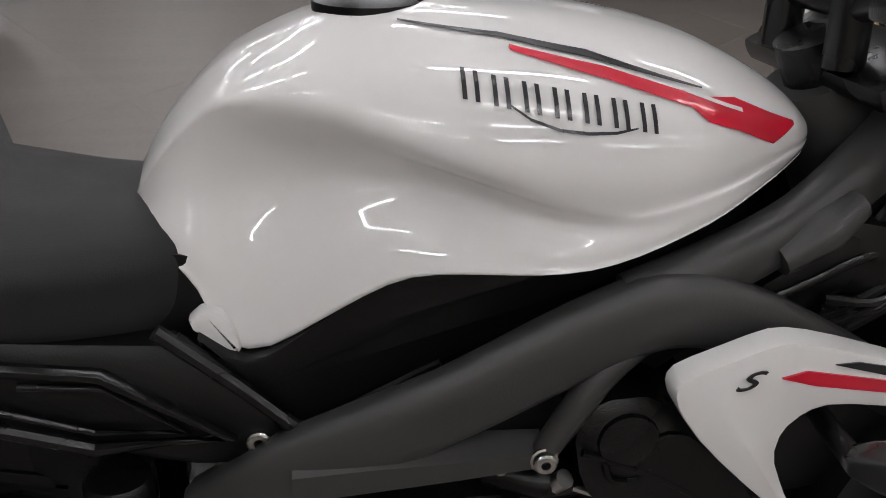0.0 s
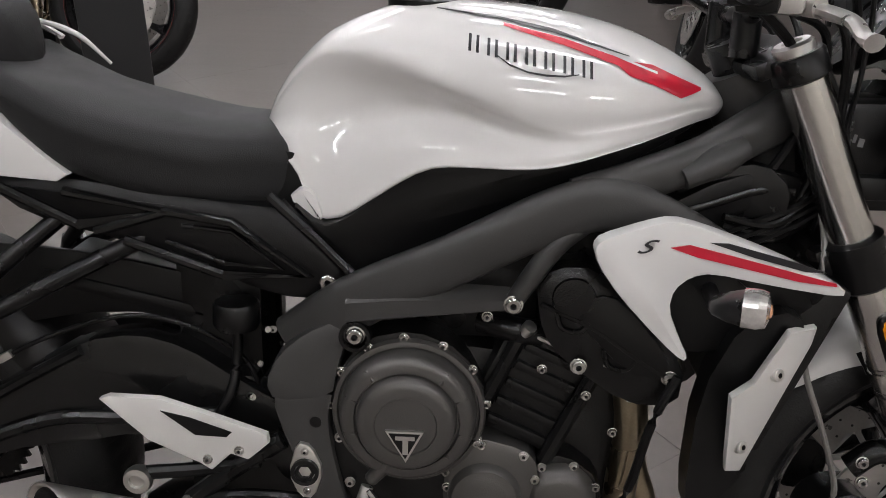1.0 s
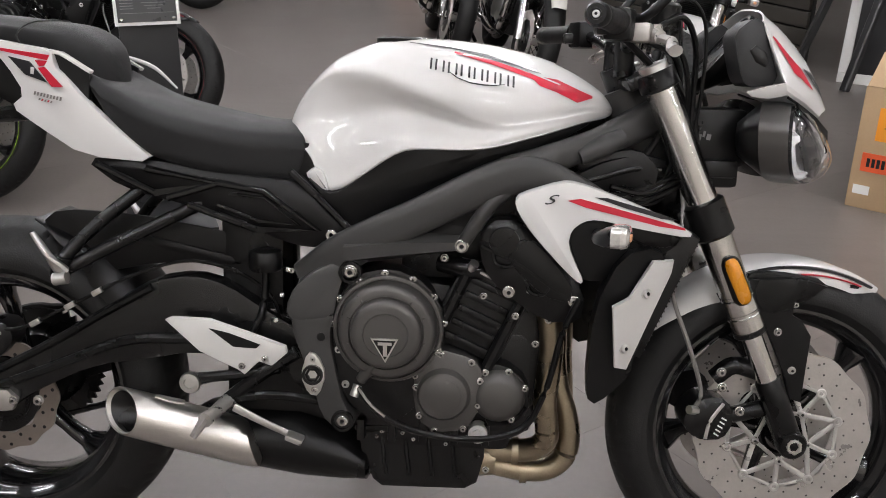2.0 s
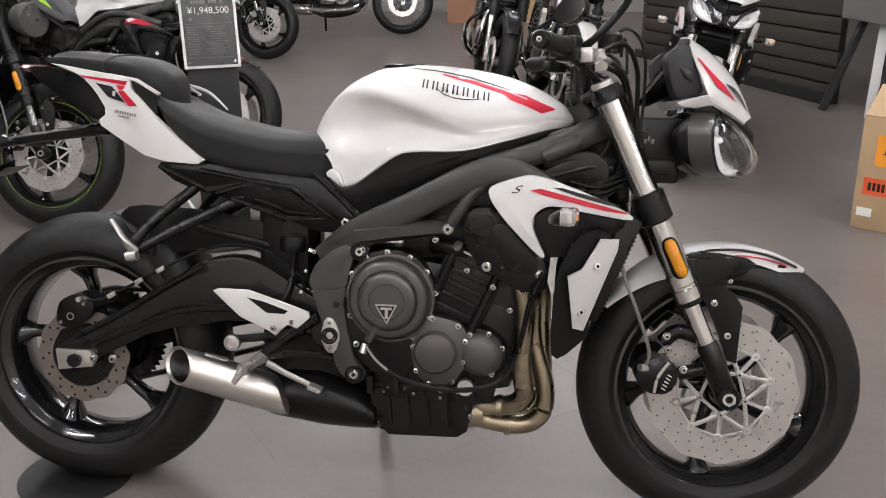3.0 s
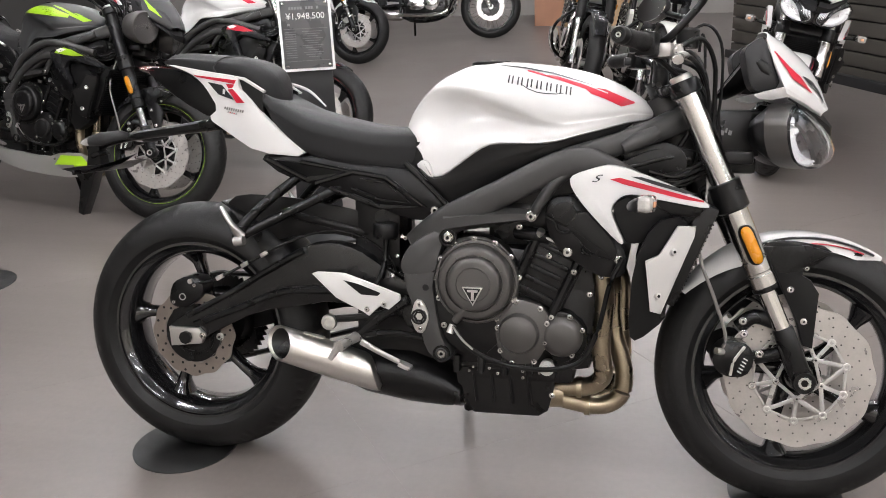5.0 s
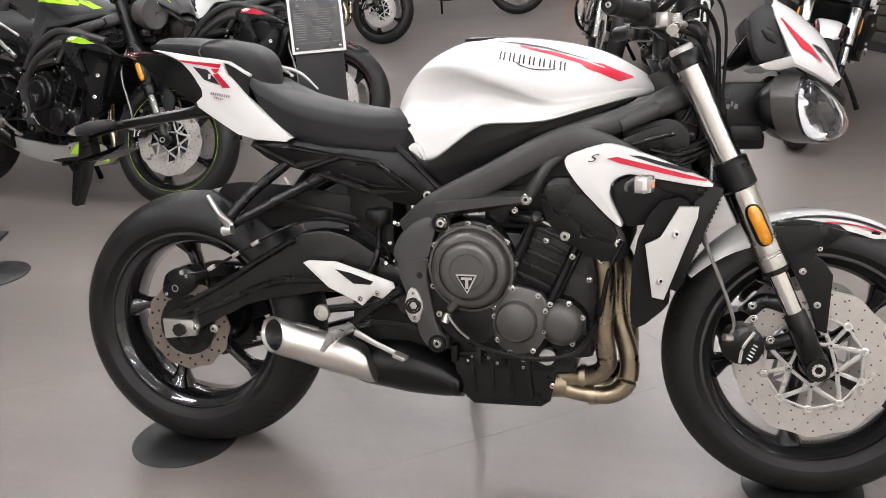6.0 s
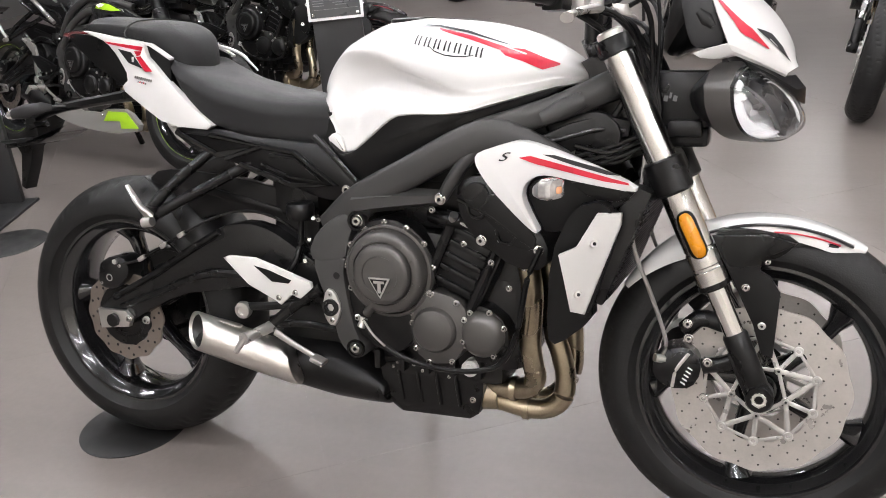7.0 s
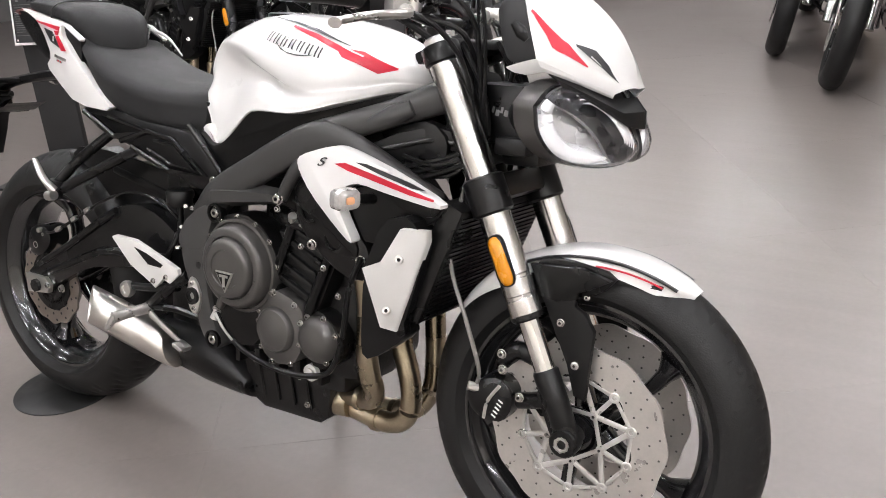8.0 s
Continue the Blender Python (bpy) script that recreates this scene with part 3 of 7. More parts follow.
def street_bike(name, pose_m, label, group="", colours=None, tape=None, round_lamps=False, steer=4.0):
    """A naked street motorcycle, built upright with its rear tyre at the origin and heading along x."""
    bike = thing(name, pose_m, label, "motorcycle", group)
    I = Matrix()
    S = steering(steer)
    SIDES = (-1, 1)

    # wheels
    fc, rc = (1.403, 0, 0.300), (0, 0, 0.315)
    fw = wheel(bike, "front_wheel", fc, 0.300, 0.120, 0.058, 0.092, S, turn=0.62, discs=[(-0.066, 0.099, 0.155, DISC), (0.066, 0.099, 0.155, DISC)], tape=tape)
    part("axle_nut", lathe([(-0.118, 0.014), (-0.128, 0.014), (-0.128, 0.008), (-0.118, 0.007)], fc, n=6, loop=True), CHROME, fw, m=S)
    part("front_axle", lathe([(-0.115, 0.013), (0.115, 0.013)], fc, n=20), ALU, fw, m=S)
    rw = wheel(bike, "rear_wheel", rc, 0.315, 0.178, 0.072, 0.142, I, turn=0.35, discs=[(-0.088, 0.074, 0.107, DISC_REAR)], tape=tape, front=False)
    part("rear_axle", lathe([(-0.122, 0.013), (0.122, 0.013)], rc, n=20), ALU, rw)
    spr = [(0.115 + (0.006 if k % 2 else -0.004)) for k in range(94)]
    ring = [[Vector((r * f * math.cos(2 * math.pi * k / 94), 0.085 + a, 0.315 + r * f * math.sin(2 * math.pi * k / 94))) for k, r in enumerate(spr)] for f, a in ((1, -0.003), (1, 0.003), (0.72, 0.003), (0.72, -0.003))]
    part("sprocket", skin(ring, loop=True), SATIN, rw, label="black chain sprocket")
    part("sprocket_carrier", lathe([(0.05, 0.03), (0.05, 0.07), (0.09, 0.088), (0.09, 0.03)], rc, n=40, loop=True), SATIN, rw)

    # swingarm, hugger and chain
    arm = [(-0.050, 0.338), (-0.02, 0.362), (0.10, 0.425), (0.215, 0.497), (0.30, 0.548), (0.37, 0.560), (0.43, 0.545), (0.50, 0.500), (0.58, 0.455), (0.60, 0.40), (0.56, 0.375), (0.48, 0.405), (0.36, 0.418), (0.29, 0.402), (0.185, 0.386), (0.07, 0.328), (0.03, 0.296), (-0.045, 0.288)]
    wave = lambda x, y, z: (x, y * (1 - 0.10 * min(1, max(0, x / 0.55))), z)
    sw = part("swingarm", merged(plate(arm, -0.120, -0.078, bevel=0.010, warp=wave), tube([(0.585, -0.12, 0.405), (0.585, 0.12, 0.405)], 0.045, n=20, steps=1), block((0.10, 0.20, 0.09), (0.47, 0, 0.46), 0.02)), SWING, bike, "satin black braced swingarm")
    part("arm_recess", plate([(0.215, 0.470), (0.30, 0.515), (0.40, 0.52), (0.46, 0.495), (0.46, 0.452), (0.35, 0.432), (0.29, 0.42), (0.19, 0.402)], -0.110, -0.106, bevel=0.002), CASE, sw)
    part("arm_rib", tube([(0.02, -0.118, 0.345), (0.12, -0.119, 0.385), (0.25, -0.118, 0.437), (0.36, -0.116, 0.445), (0.47, -0.112, 0.455)], 0.009, n=8), SATIN, sw)
    part("arm_rib", tube([(0.0, -0.118, 0.365), (0.11, -0.119, 0.424), (0.215, -0.118, 0.488), (0.30, -0.116, 0.536)], 0.008, n=8), SATIN, sw)
    part("left_arm", plate([(-0.05, 0.345), (0.1, 0.37), (0.3, 0.46), (0.5, 0.46), (0.58, 0.44), (0.58, 0.37), (0.45, 0.37), (0.3, 0.36), (0.05, 0.28), (-0.05, 0.285)], 0.078, 0.112, dome=None), PLASTIC, sw)
    ap = part("axle_plate", plate([(-0.045, 0.337), (0.033, 0.338), (0.050, 0.322), (0.040, 0.300), (-0.040, 0.290)], -0.129, -0.116, bevel=0.003, soft=0), ALU, sw, "bright axle adjuster plate")
    part("axle_bolt", lathe([(-0.128, 0.016), (-0.137, 0.016), (-0.137, 0.008)], (0.001, 0, 0.314), n=8), CASE, ap)
    bolt((0.044, -0.128, 0.32), 0.007, ap)
    bolt((0.085, -0.118, 0.318), 0.0085, sw)
    part("hugger", fender_mesh((0, 0.315), 0.334, 77, 33, [(0, 0.07), (0.2, 0.088), (1, 0.095)], [(0, 0.0), (0.35, 0.03), (0.7, 0.06), (1, 0.055)]), PLASTIC, sw, "black tyre hugger")
    part("hugger_side", plate([(0.085, 0.632), (0.125, 0.585), (0.20, 0.548), (0.29, 0.568), (0.38, 0.572), (0.46, 0.545), (0.50, 0.57), (0.45, 0.622), (0.36, 0.640), (0.25, 0.655), (0.12, 0.660)], -0.070, -0.064, bevel=0.002), PLASTIC, sw)
    part("chain_guard", tube([(0.08, 0.10, 0.452), (0.25, 0.10, 0.475), (0.45, 0.10, 0.49)], 0.02, n=8, flat=0.5, power=4), PLASTIC, sw)
    links = [tube([(0.12 * math.cos(a), 0.085, 0.315 + 0.12 * math.sin(a)) for a in np.linspace(1.4, 4.6, 20)], 0.006, n=6, steps=1), tube([(0.02, 0.085, 0.433), (0.55, 0.085, 0.44)], 0.007, n=6, steps=1), tube([(-0.01, 0.085, 0.196), (0.55, 0.085, 0.36)], 0.007, n=6, steps=1)]
    part("chain", merged(*links), SATIN, sw)
    line = [(0.02, -0.112, 0.445), (0.07, -0.118, 0.455), (0.16, -0.12, 0.50), (0.26, -0.12, 0.553), (0.36, -0.118, 0.585), (0.44, -0.115, 0.574), (0.50, -0.10, 0.53), (0.52, -0.09, 0.48)]
    part("rear_brake_line", tube(line, 0.0032, n=8), SATIN, sw, "thin dark brake line")
    for p in ((0.155, -0.122, 0.498), (0.205, -0.122, 0.525), (0.09, -0.121, 0.464)):
        part("line_clip", block((0.020, 0.010, 0.010), p, 0.002, pose(0, 0, 0, 0, -30, 0)), ALU, sw)

    # rear caliper
    cal = part("rear_caliper", plate([(-0.046, 0.422), (-0.036, 0.445), (-0.003, 0.461), (0.035, 0.456), (0.042, 0.426), (0.025, 0.402), (-0.005, 0.382), (-0.038, 0.384), (-0.049, 0.397)], -0.112, -0.060, dome=(0.008, 0.005)), SATIN, bike, "black rear brake caliper")
    part("caliper_mark", lathe([(-0.1165, 0.0085), (-0.1178, 0.0085), (-0.1178, 0.0065), (-0.1165, 0.0065)], (-0.012, 0, 0.410), n=24, loop=True), ALU, cal)
    bolt((-0.036, -0.114, 0.396), 0.0045, cal)
    bolt((0.02, -0.115, 0.44), 0.0045, cal)
    part("banjo", lathe([(-0.112, 0.006), (-0.124, 0.006)], (0.012, 0, 0.450), n=12), ALU, cal)

    # frame: two beams, head arms, pivot plates
    for s in SIDES:
        beam = tube([(0.575, s * 0.104, 0.555), (0.645, s * 0.128, 0.618), (0.765, s * 0.148, 0.684), (0.884, s * 0.150, 0.745), (0.945, s * 0.148, 0.757), (1.01, s * 0.140, 0.733), (1.08, s * 0.115, 0.690), (1.13, s * 0.085, 0.655)], [0.040, 0.034, 0.030, 0.031, 0.031, 0.028, 0.026, 0.024], n=16, flat=0.62, power=3.0)
        fr = part("frame_beam", beam, FRAME, bike, "satin graphite frame beam")
        arm_up = tube([(0.90, s * 0.142, 0.762), (0.985, s * 0.128, 0.786), (1.05, s * 0.105, 0.808), (1.115, s * 0.070, 0.835), (1.15, s * 0.045, 0.85)], [0.022, 0.024, 0.024, 0.028, 0.030], n=14, flat=0.8, power=2.6)
        part("head_arm", arm_up, FRAME, fr)
        lug = tube([(1.02, s * 0.132, 0.786), (1.06, s * 0.122, 0.805), (1.09, s * 0.110, 0.82)], [0.014, 0.019, 0.014], n=10)
        part("arm_lug", lug, FRAME, fr)
        part("frame_web", plate([(1.00, 0.770), (1.06, 0.790), (1.12, 0.80), (1.155, 0.77), (1.15, 0.73), (1.08, 0.735)], s * 0.085 - 0.012, s * 0.085 + 0.012, bevel=0.004), SATIN, fr)
        wedge = skin([[Vector((x, s * (y + d * 0.012), z + e)) for d, e in ((-1, -h), (1, -h * 0.55), (1, h * 0.35), (-1, h))] for x, y, z, h in ((0.640, 0.142, 0.618, 0.026), (0.700, 0.150, 0.628, 0.024), (0.770, 0.156, 0.636, 0.019), (0.836, 0.158, 0.641, 0.0125))])
        part("engine_brace", wedge, FRAME, fr, sharp=20)
        part("brace_arm", tube([(0.836, s * 0.160, 0.640), (0.858, s * 0.160, 0.676), (0.884, s * 0.156, 0.712), (0.920, s * 0.150, 0.740)], [0.011, 0.0125, 0.013, 0.012], n=12), FRAME, fr)
        bolt((0.836, s * 0.168, 0.640), 0.0100, fr, direction=(0, s, 0))
        low = [(0.552, 0.512), (0.626, 0.512), (0.622, 0.500), (0.618, 0.470), (0.628, 0.410), (0.642, 0.352), (0.662, 0.330), (0.656, 0.306), (0.630, 0.304), (0.602, 0.330), (0.586, 0.390), (0.552, 0.480)]
        pl = part("pivot_plate", plate(low, s * 0.156, s * 0.100, bevel=0.007), FRAME, bike, "satin graphite swingarm pivot plate")
        high = [(0.541, 0.519), (0.556, 0.556), (0.590, 0.585), (0.628, 0.602), (0.668, 0.612), (0.664, 0.590), (0.640, 0.575), (0.630, 0.540), (0.624, 0.505), (0.552, 0.497)]
        tip = lambda x, y, z: (x, y - s * 0.13 * (z - 0.500), z)
        part("plate_shoulder", plate(high, s * 0.158, s * 0.104, bevel=0.007, warp=tip), FRAME, pl)
        part("pivot_adjuster", plate([(0.580, 0.446), (0.598, 0.442), (0.613, 0.408), (0.600, 0.368), (0.582, 0.370), (0.568, 0.402)], s * 0.162, s * 0.150, bevel=0.003), ALU, pl, "bright oval pivot adjuster")
        part("pivot_ring", lathe([(s * 0.160, 0.0175), (s * 0.168, 0.0175), (s * 0.168, 0.013), (s * 0.160, 0.013)], (0.590, 0, 0.407), n=24, loop=True), CASE, pl)
        part("pivot_bolt", lathe([(s * 0.160, 0.013), (s * 0.166, 0.013), (s * 0.166, 0.009), (s * 0.161, 0.008)], (0.590, 0, 0.407), n=6), SATIN, pl)
        for q in ((0.590, 0.434), (0.592, 0.380)):
            bolt((q[0], s * 0.162, q[1]), 0.0045, pl, direction=(0, s, 0))
        part("plate_hole", lathe([(s * 0.1565, 0.0075), (s * 0.1545, 0.0075)], (0.603, 0, 0.472), n=16), CASE, pl)
        for q, r, dy in (((0.651, 0.585), 0.0105, 0.006), ((0.640, 0.324), 0.0105, 0.0)):
            part("bolt_recess", lathe([(s * 0.145, 0.019), (s * 0.161, 0.019), (s * 0.161, 0.0145), (s * 0.152, 0.0145)], (q[0], -s * dy, q[1]), n=24, loop=True), SATIN, pl)
            bolt((q[0], s * (0.153 - dy), q[1]), r, pl, direction=(0, s, 0))

    # engine
    eng = part("crankcase", block((0.34, 0.20, 0.20), (0.80, 0, 0.385), 0.03), CASE, bike, "dark cast engine crankcase")
    part("gearbox_case", block((0.22, 0.24, 0.22), (0.72, 0, 0.46), 0.04), CASE, eng)
    part("sump_case", block((0.26, 0.18, 0.10), (0.80, 0, 0.30), 0.02), CASE, eng)
    pan = [[Vector((x, y, z)) for x, y in ((a, -w), (b, -w + 0.006), (b, w - 0.006), (a, w))] for z, a, b, w in ((0.290, 0.652, 0.888, 0.094), (0.282, 0.652, 0.888, 0.094), (0.276, 0.658, 0.884, 0.088), (0.235, 0.664, 0.884, 0.086), (0.184, 0.684, 0.872, 0.082), (0.167, 0.700, 0.850, 0.074), (0.161, 0.715, 0.830, 0.06))]
    part("front_case", block((0.13, 0.19, 0.24), (0.915, 0, 0.425), 0.02), CASE, eng)
    part("oil_pan", skin(pan), CASE, eng, "black finned oil pan", sharp=25)
    for x in (0.70, 0.742, 0.784, 0.826):
        part("pan_fin", tube([(x, -0.086, 0.272), (x + 0.003, -0.087, 0.240), (x + 0.008, -0.082, 0.196)], 0.0035, n=6), CASE, eng)
    cyl = pose(0.868, 0, 0.515, 0, 24, 0)
    part("cylinder_block", merged(block((0.13, 0.27, 0.14), (0, 0, 0), 0.012, cyl)), CASE, eng)
    for k in range(5):
        part("block_rib", block((0.078, 0.012, 0.011), cyl @ Vector((0.0, -0.138, -0.052 + 0.026 * k)), 0.003, pose(0, 0, 0, 0, 24, 0)), SATIN, eng)
    for dx in (-0.05, 0.05):
        part("block_post", tube([cyl @ Vector((dx, -0.140, -0.075)), cyl @ Vector((dx, -0.142, 0.065))], 0.010, n=8, steps=1), SATIN, eng)
        part("block_stud", lathe([(0, 0.0085), (0.022, 0.0085), (0.022, 0.006)], cyl @ Vector((dx, -0.144, 0.063)), n=10, turn=aim((0.45, -0.5, 0.75))), ALU, eng)
    part("stud_rail", tube([cyl @ Vector((-0.05, -0.146, 0.07)), cyl @ Vector((0.05, -0.146, 0.07))], 0.003, n=6, steps=1), ALU, eng)
    head = [(0.862, 0.655), (0.880, 0.682), (0.930, 0.684), (0.99, 0.62), (1.040, 0.566), (1.035, 0.515), (0.975, 0.515), (0.90, 0.566), (0.872, 0.600)]
    hd = part("cylinder_head", plate(head, -0.155, 0.155, dome=(0.010, 0.006)), CASE, eng, "matt black cylinder head cover")
    part("head_seam", tube([(0.868, -0.163, 0.640), (0.93, -0.163, 0.612), (0.985, -0.163, 0.575), (1.03, -0.162, 0.548)], 0.0035, n=6), SATIN, hd)
    for q in ((0.905, 0.628), (0.962, 0.583)):
        part("seam_arch", tube([(q[0] - 0.019, -0.163, q[1] + 0.004), (q[0] - 0.012, -0.163, q[1] - 0.016), (q[0] + 0.008, -0.163, q[1] - 0.02), (q[0] + 0.019, -0.163, q[1] - 0.008)], 0.0035, n=6), SATIN, hd)
    part("head_boss", lathe([(-0.158, 0.026), (-0.165, 0.024), (-0.166, 0.018)], (0.905, 0, 0.648), n=24), CASE, hd)
    part("cover_ledge", plate([(0.90, 0.63), (0.93, 0.655), (0.96, 0.65), (1.02, 0.58), (1.015, 0.55), (0.97, 0.56)], -0.1655, -0.158, bevel=0.003), SATIN, hd)
    bolt((0.915, -0.165, 0.566), 0.0088, hd)
    bolt((1.022, -0.160, 0.553), 0.0085, hd)
    part("thermostat_pipe", tube([(0.80, -0.12, 0.60), (0.84, -0.14, 0.598), (0.87, -0.13, 0.59)], 0.016, n=12), SATIN, eng)
    bolt((0.807, -0.14, 0.613), 0.006, eng)
    # clutch cover with steps and badge
    cc = (0.716, 0, 0.490)
    cov = part("clutch_cover", lathe([(-0.11, 0.094), (-0.150, 0.094), (-0.155, 0.092), (-0.156, 0.087), (-0.151, 0.0855), (-0.151, 0.0835), (-0.170, 0.0815), (-0.177, 0.077), (-0.179, 0.072), (-0.1795, 0.0635), (-0.1755, 0.0622), (-0.1755, 0.0602), (-0.187, 0.0585), (-0.191, 0.0555), (-0.1925, 0.048), (-0.193, 0.0375), (-0.1905, 0.0362), (-0.190, 0.0)], cc, n=64), COVER, eng, "graphite round clutch cover", sharp=50)
    tri = [(cc[0] - 0.024, cc[2] - 0.005), (cc[0] + 0.022, cc[2] - 0.005), (cc[0] + 0.001, cc[2] - 0.046)]
    part("badge", plate(tri, -0.1945, -0.186, bevel=0.001, soft=0), ALU, cov, "small triangular badge")
    inner = [(cc[0] - 0.0195, cc[2] - 0.0075), (cc[0] + 0.0175, cc[2] - 0.0075), (cc[0] + 0.0005, cc[2] - 0.0405)]
    part("badge_field", plate(inner, -0.1955, -0.190, bevel=0.0, soft=0), PLASTIC, cov)
    part("badge_bar", block((0.023, 0.001, 0.005), (cc[0], -0.1960, cc[2] - 0.0128), 0), ALU, cov)
    part("badge_bar", block((0.0065, 0.001, 0.02), (cc[0] + 0.0005, -0.1960, cc[2] - 0.0240), 0), ALU, cov)
    for a in (24, 52, 128, 160, 196, 318, 346):
        q, w = radians(a), Vector((math.cos(radians(a)), 0, math.sin(radians(a))))
        part("cover_rib", tube([Vector(cc) + w * 0.0635 + Vector((0, -0.1785, 0)), Vector(cc) + w * 0.078 + Vector((0, -0.1735, 0))], 0.0030, n=6, steps=1), COVER, cov)
    part("clutch_lever_boss", tube([(0.672, -0.165, 0.402), (0.692, -0.170, 0.43), (0.702, -0.165, 0.447)], [0.009, 0.011, 0.012], n=10), COVER, cov)
    part("cable_end", lathe([(0, 0.008), (0.02, 0.008)], (0.668, -0.168, 0.394), n=10, turn=aim((-0.3, -0.3, -0.9))), ALU, cov)
    for a in (8, 37, 65, 94, 122, 150, 178, 206, 300, 335):
        q = radians(a)
        bolt((cc[0] + 0.0945 * math.cos(q), -0.148, cc[2] + 0.0945 * math.sin(q)), 0.0058, cov)
    part("cover_flange", plate([(0.625, 0.53), (0.66, 0.58), (0.72, 0.595), (0.78, 0.57), (0.815, 0.51), (0.80, 0.43), (0.755, 0.33), (0.69, 0.32), (0.64, 0.36), (0.62, 0.44)], -0.146, -0.10, bevel=0.004), CASE, eng)
    gen = (0.818, 0, 0.382)
    gp = plate([(0.775, 0.44), (0.80, 0.458), (0.86, 0.444), (0.878, 0.42), (0.874, 0.355), (0.852, 0.315), (0.80, 0.308), (0.768, 0.33), (0.758, 0.39)], -0.150, -0.10, dome=(0.008, 0.004))
    g = part("starter_cover", gp, COVER, eng, "graphite round generator cover")
    part("cover_dome", lathe([(-0.152, 0.046), (-0.160, 0.045), (-0.166, 0.040), (-0.168, 0.030), (-0.169, 0.028), (-0.1695, 0.0)], (gen[0] - 0.006, 0, gen[2] - 0.002), n=48), COVER, g)
    for q in ((0.80, 0.452), (0.858, 0.437), (0.873, 0.405), (0.870, 0.362), (0.847, 0.318), (0.798, 0.312), (0.772, 0.338), (0.765, 0.389), (0.806, 0.449)):
        bolt((q[0], -0.152, q[1]), 0.0055, g)
    wp = part("water_pump_cover", lathe([(-0.10, 0.046), (-0.142, 0.046), (-0.148, 0.042), (-0.155, 0.036), (-0.159, 0.028), (-0.160, 0.0)], (0.905, 0, 0.376), n=48), COVER, eng, "graphite domed water pump cover")
    for a in (20, 70, 120, 215, 300):
        q = radians(a)
        bolt((0.905 + 0.047 * math.cos(q), -0.142, 0.376 + 0.047 * math.sin(q)), 0.0055, wp)
    part("pump_housing", plate([(0.87, 0.42), (0.91, 0.435), (0.955, 0.40), (0.96, 0.345), (0.92, 0.315), (0.88, 0.32)], -0.138, -0.08, bevel=0.006), CASE, eng)
    part("drain_bolt", lathe([(-0.10, 0.017), (-0.125, 0.017), (-0.125, 0.010), (-0.13, 0.010)], (0.872, 0, 0.297), n=20), ALU_PAINT, eng)
    part("clutch_cable", tube([(0.668, -0.172, 0.392), (0.70, -0.172, 0.350), (0.76, -0.168, 0.318), (0.84, -0.165, 0.305), (0.91, -0.162, 0.311), (0.955, -0.160, 0.335), (0.985, -0.165, 0.405), (1.005, -0.172, 0.50), (1.03, -0.17, 0.56)], 0.0055, n=8), PLASTIC, eng, "black clutch cable")
    part("cable_bright", tube([(0.670, -0.177, 0.392), (0.69, -0.177, 0.365), (0.715, -0.176, 0.343)], 0.0026, n=6), ALU, eng)
    for x, z in ((0.660, 0.285), (0.70, 0.280), (0.737, 0.279), (0.775, 0.278), (0.814, 0.277), (0.852, 0.276), (0.880, 0.275)):
        bolt((x, -0.090, z), 0.0036, eng)
    for k in range(5):
        part("case_lug", block((0.014, 0.05, 0.04), (0.665 + 0.055 * k, -0.09, 0.29), 0.004), CASE, eng)
    for q in ((0.757, 0.268), (0.815, 0.262), (0.691, 0.270)):
        bolt((q[0], -0.092, q[1]), 0.0032, eng)
    for q in ((0.874, 0.553), (0.928, 0.521), (0.963, 0.474), (0.888, 0.244)):
        bolt((q[0], -0.150, q[1]), 0.0055, eng)
    for q in ((0.640, -0.14, 0.475), (0.644, -0.15, 0.388), (0.800, -0.15, 0.455)):
        bolt(q, 0.006, eng)

    # exhaust: three headers, collector box and muffler
    ex = part("collector_box", skin([[Vector((x, -0.035 + w * math.cos(a), z + h * math.sin(a))) for a in np.linspace(0, 2 * math.pi, 24, endpoint=False)] for x, z, w, h in ((0.34, 0.262, 0.02, 0.02), (0.37, 0.258, 0.06, 0.042), (0.44, 0.250, 0.078, 0.062), (0.55, 0.242, 0.082, 0.070), (0.63, 0.225, 0.078, 0.055), (0.672, 0.208, 0.07, 0.035), (0.676, 0.206, 0.06, 0.025))]), PLASTIC, bike, "black collector box with a short steel muffler")
    d = Vector((0.92, 0.19, -0.290)).normalized()
    sd = d.cross(Vector((0, 0, 1))).normalized()
    up = sd.cross(d)
    c0 = Vector((0.254, -0.164, 0.326))

    def ring(t, r, slash=0.0, lead=0.0):
        """A ring round the muffler's axis; slash cuts its outer side short, lead carries its lower side forward."""
        out = []
        for a in np.linspace(0, 2 * math.pi, 40, endpoint=False):
            c, q = math.cos(a), math.sin(a)
            out.append(c0 + d * (t + slash * c - lead * q) + sd * (r * c) + up * (r * q * 1.05))
        return out

    body = [ring(0.004, 0.0383, 0.032), ring(0.06, 0.0391, 0.014), ring(0.12, 0.0396, 0.0, 0.014), ring(0.19, 0.0391, 0.0, 0.022), ring(0.220, 0.0384, 0, 0.024), ring(0.234, 0.0350, 0, 0.024), ring(0.240, 0.0230, 0, 0.018), ring(0.241, 0.0034, 0, 0.004)]
    part("muffler", skin([ring(0.010, 0.0325, 0.032), ring(0.002, 0.0338, 0.032), ring(0.0005, 0.0366, 0.032), *body], caps=False), MUFFLER, ex, "short brushed steel muffler")
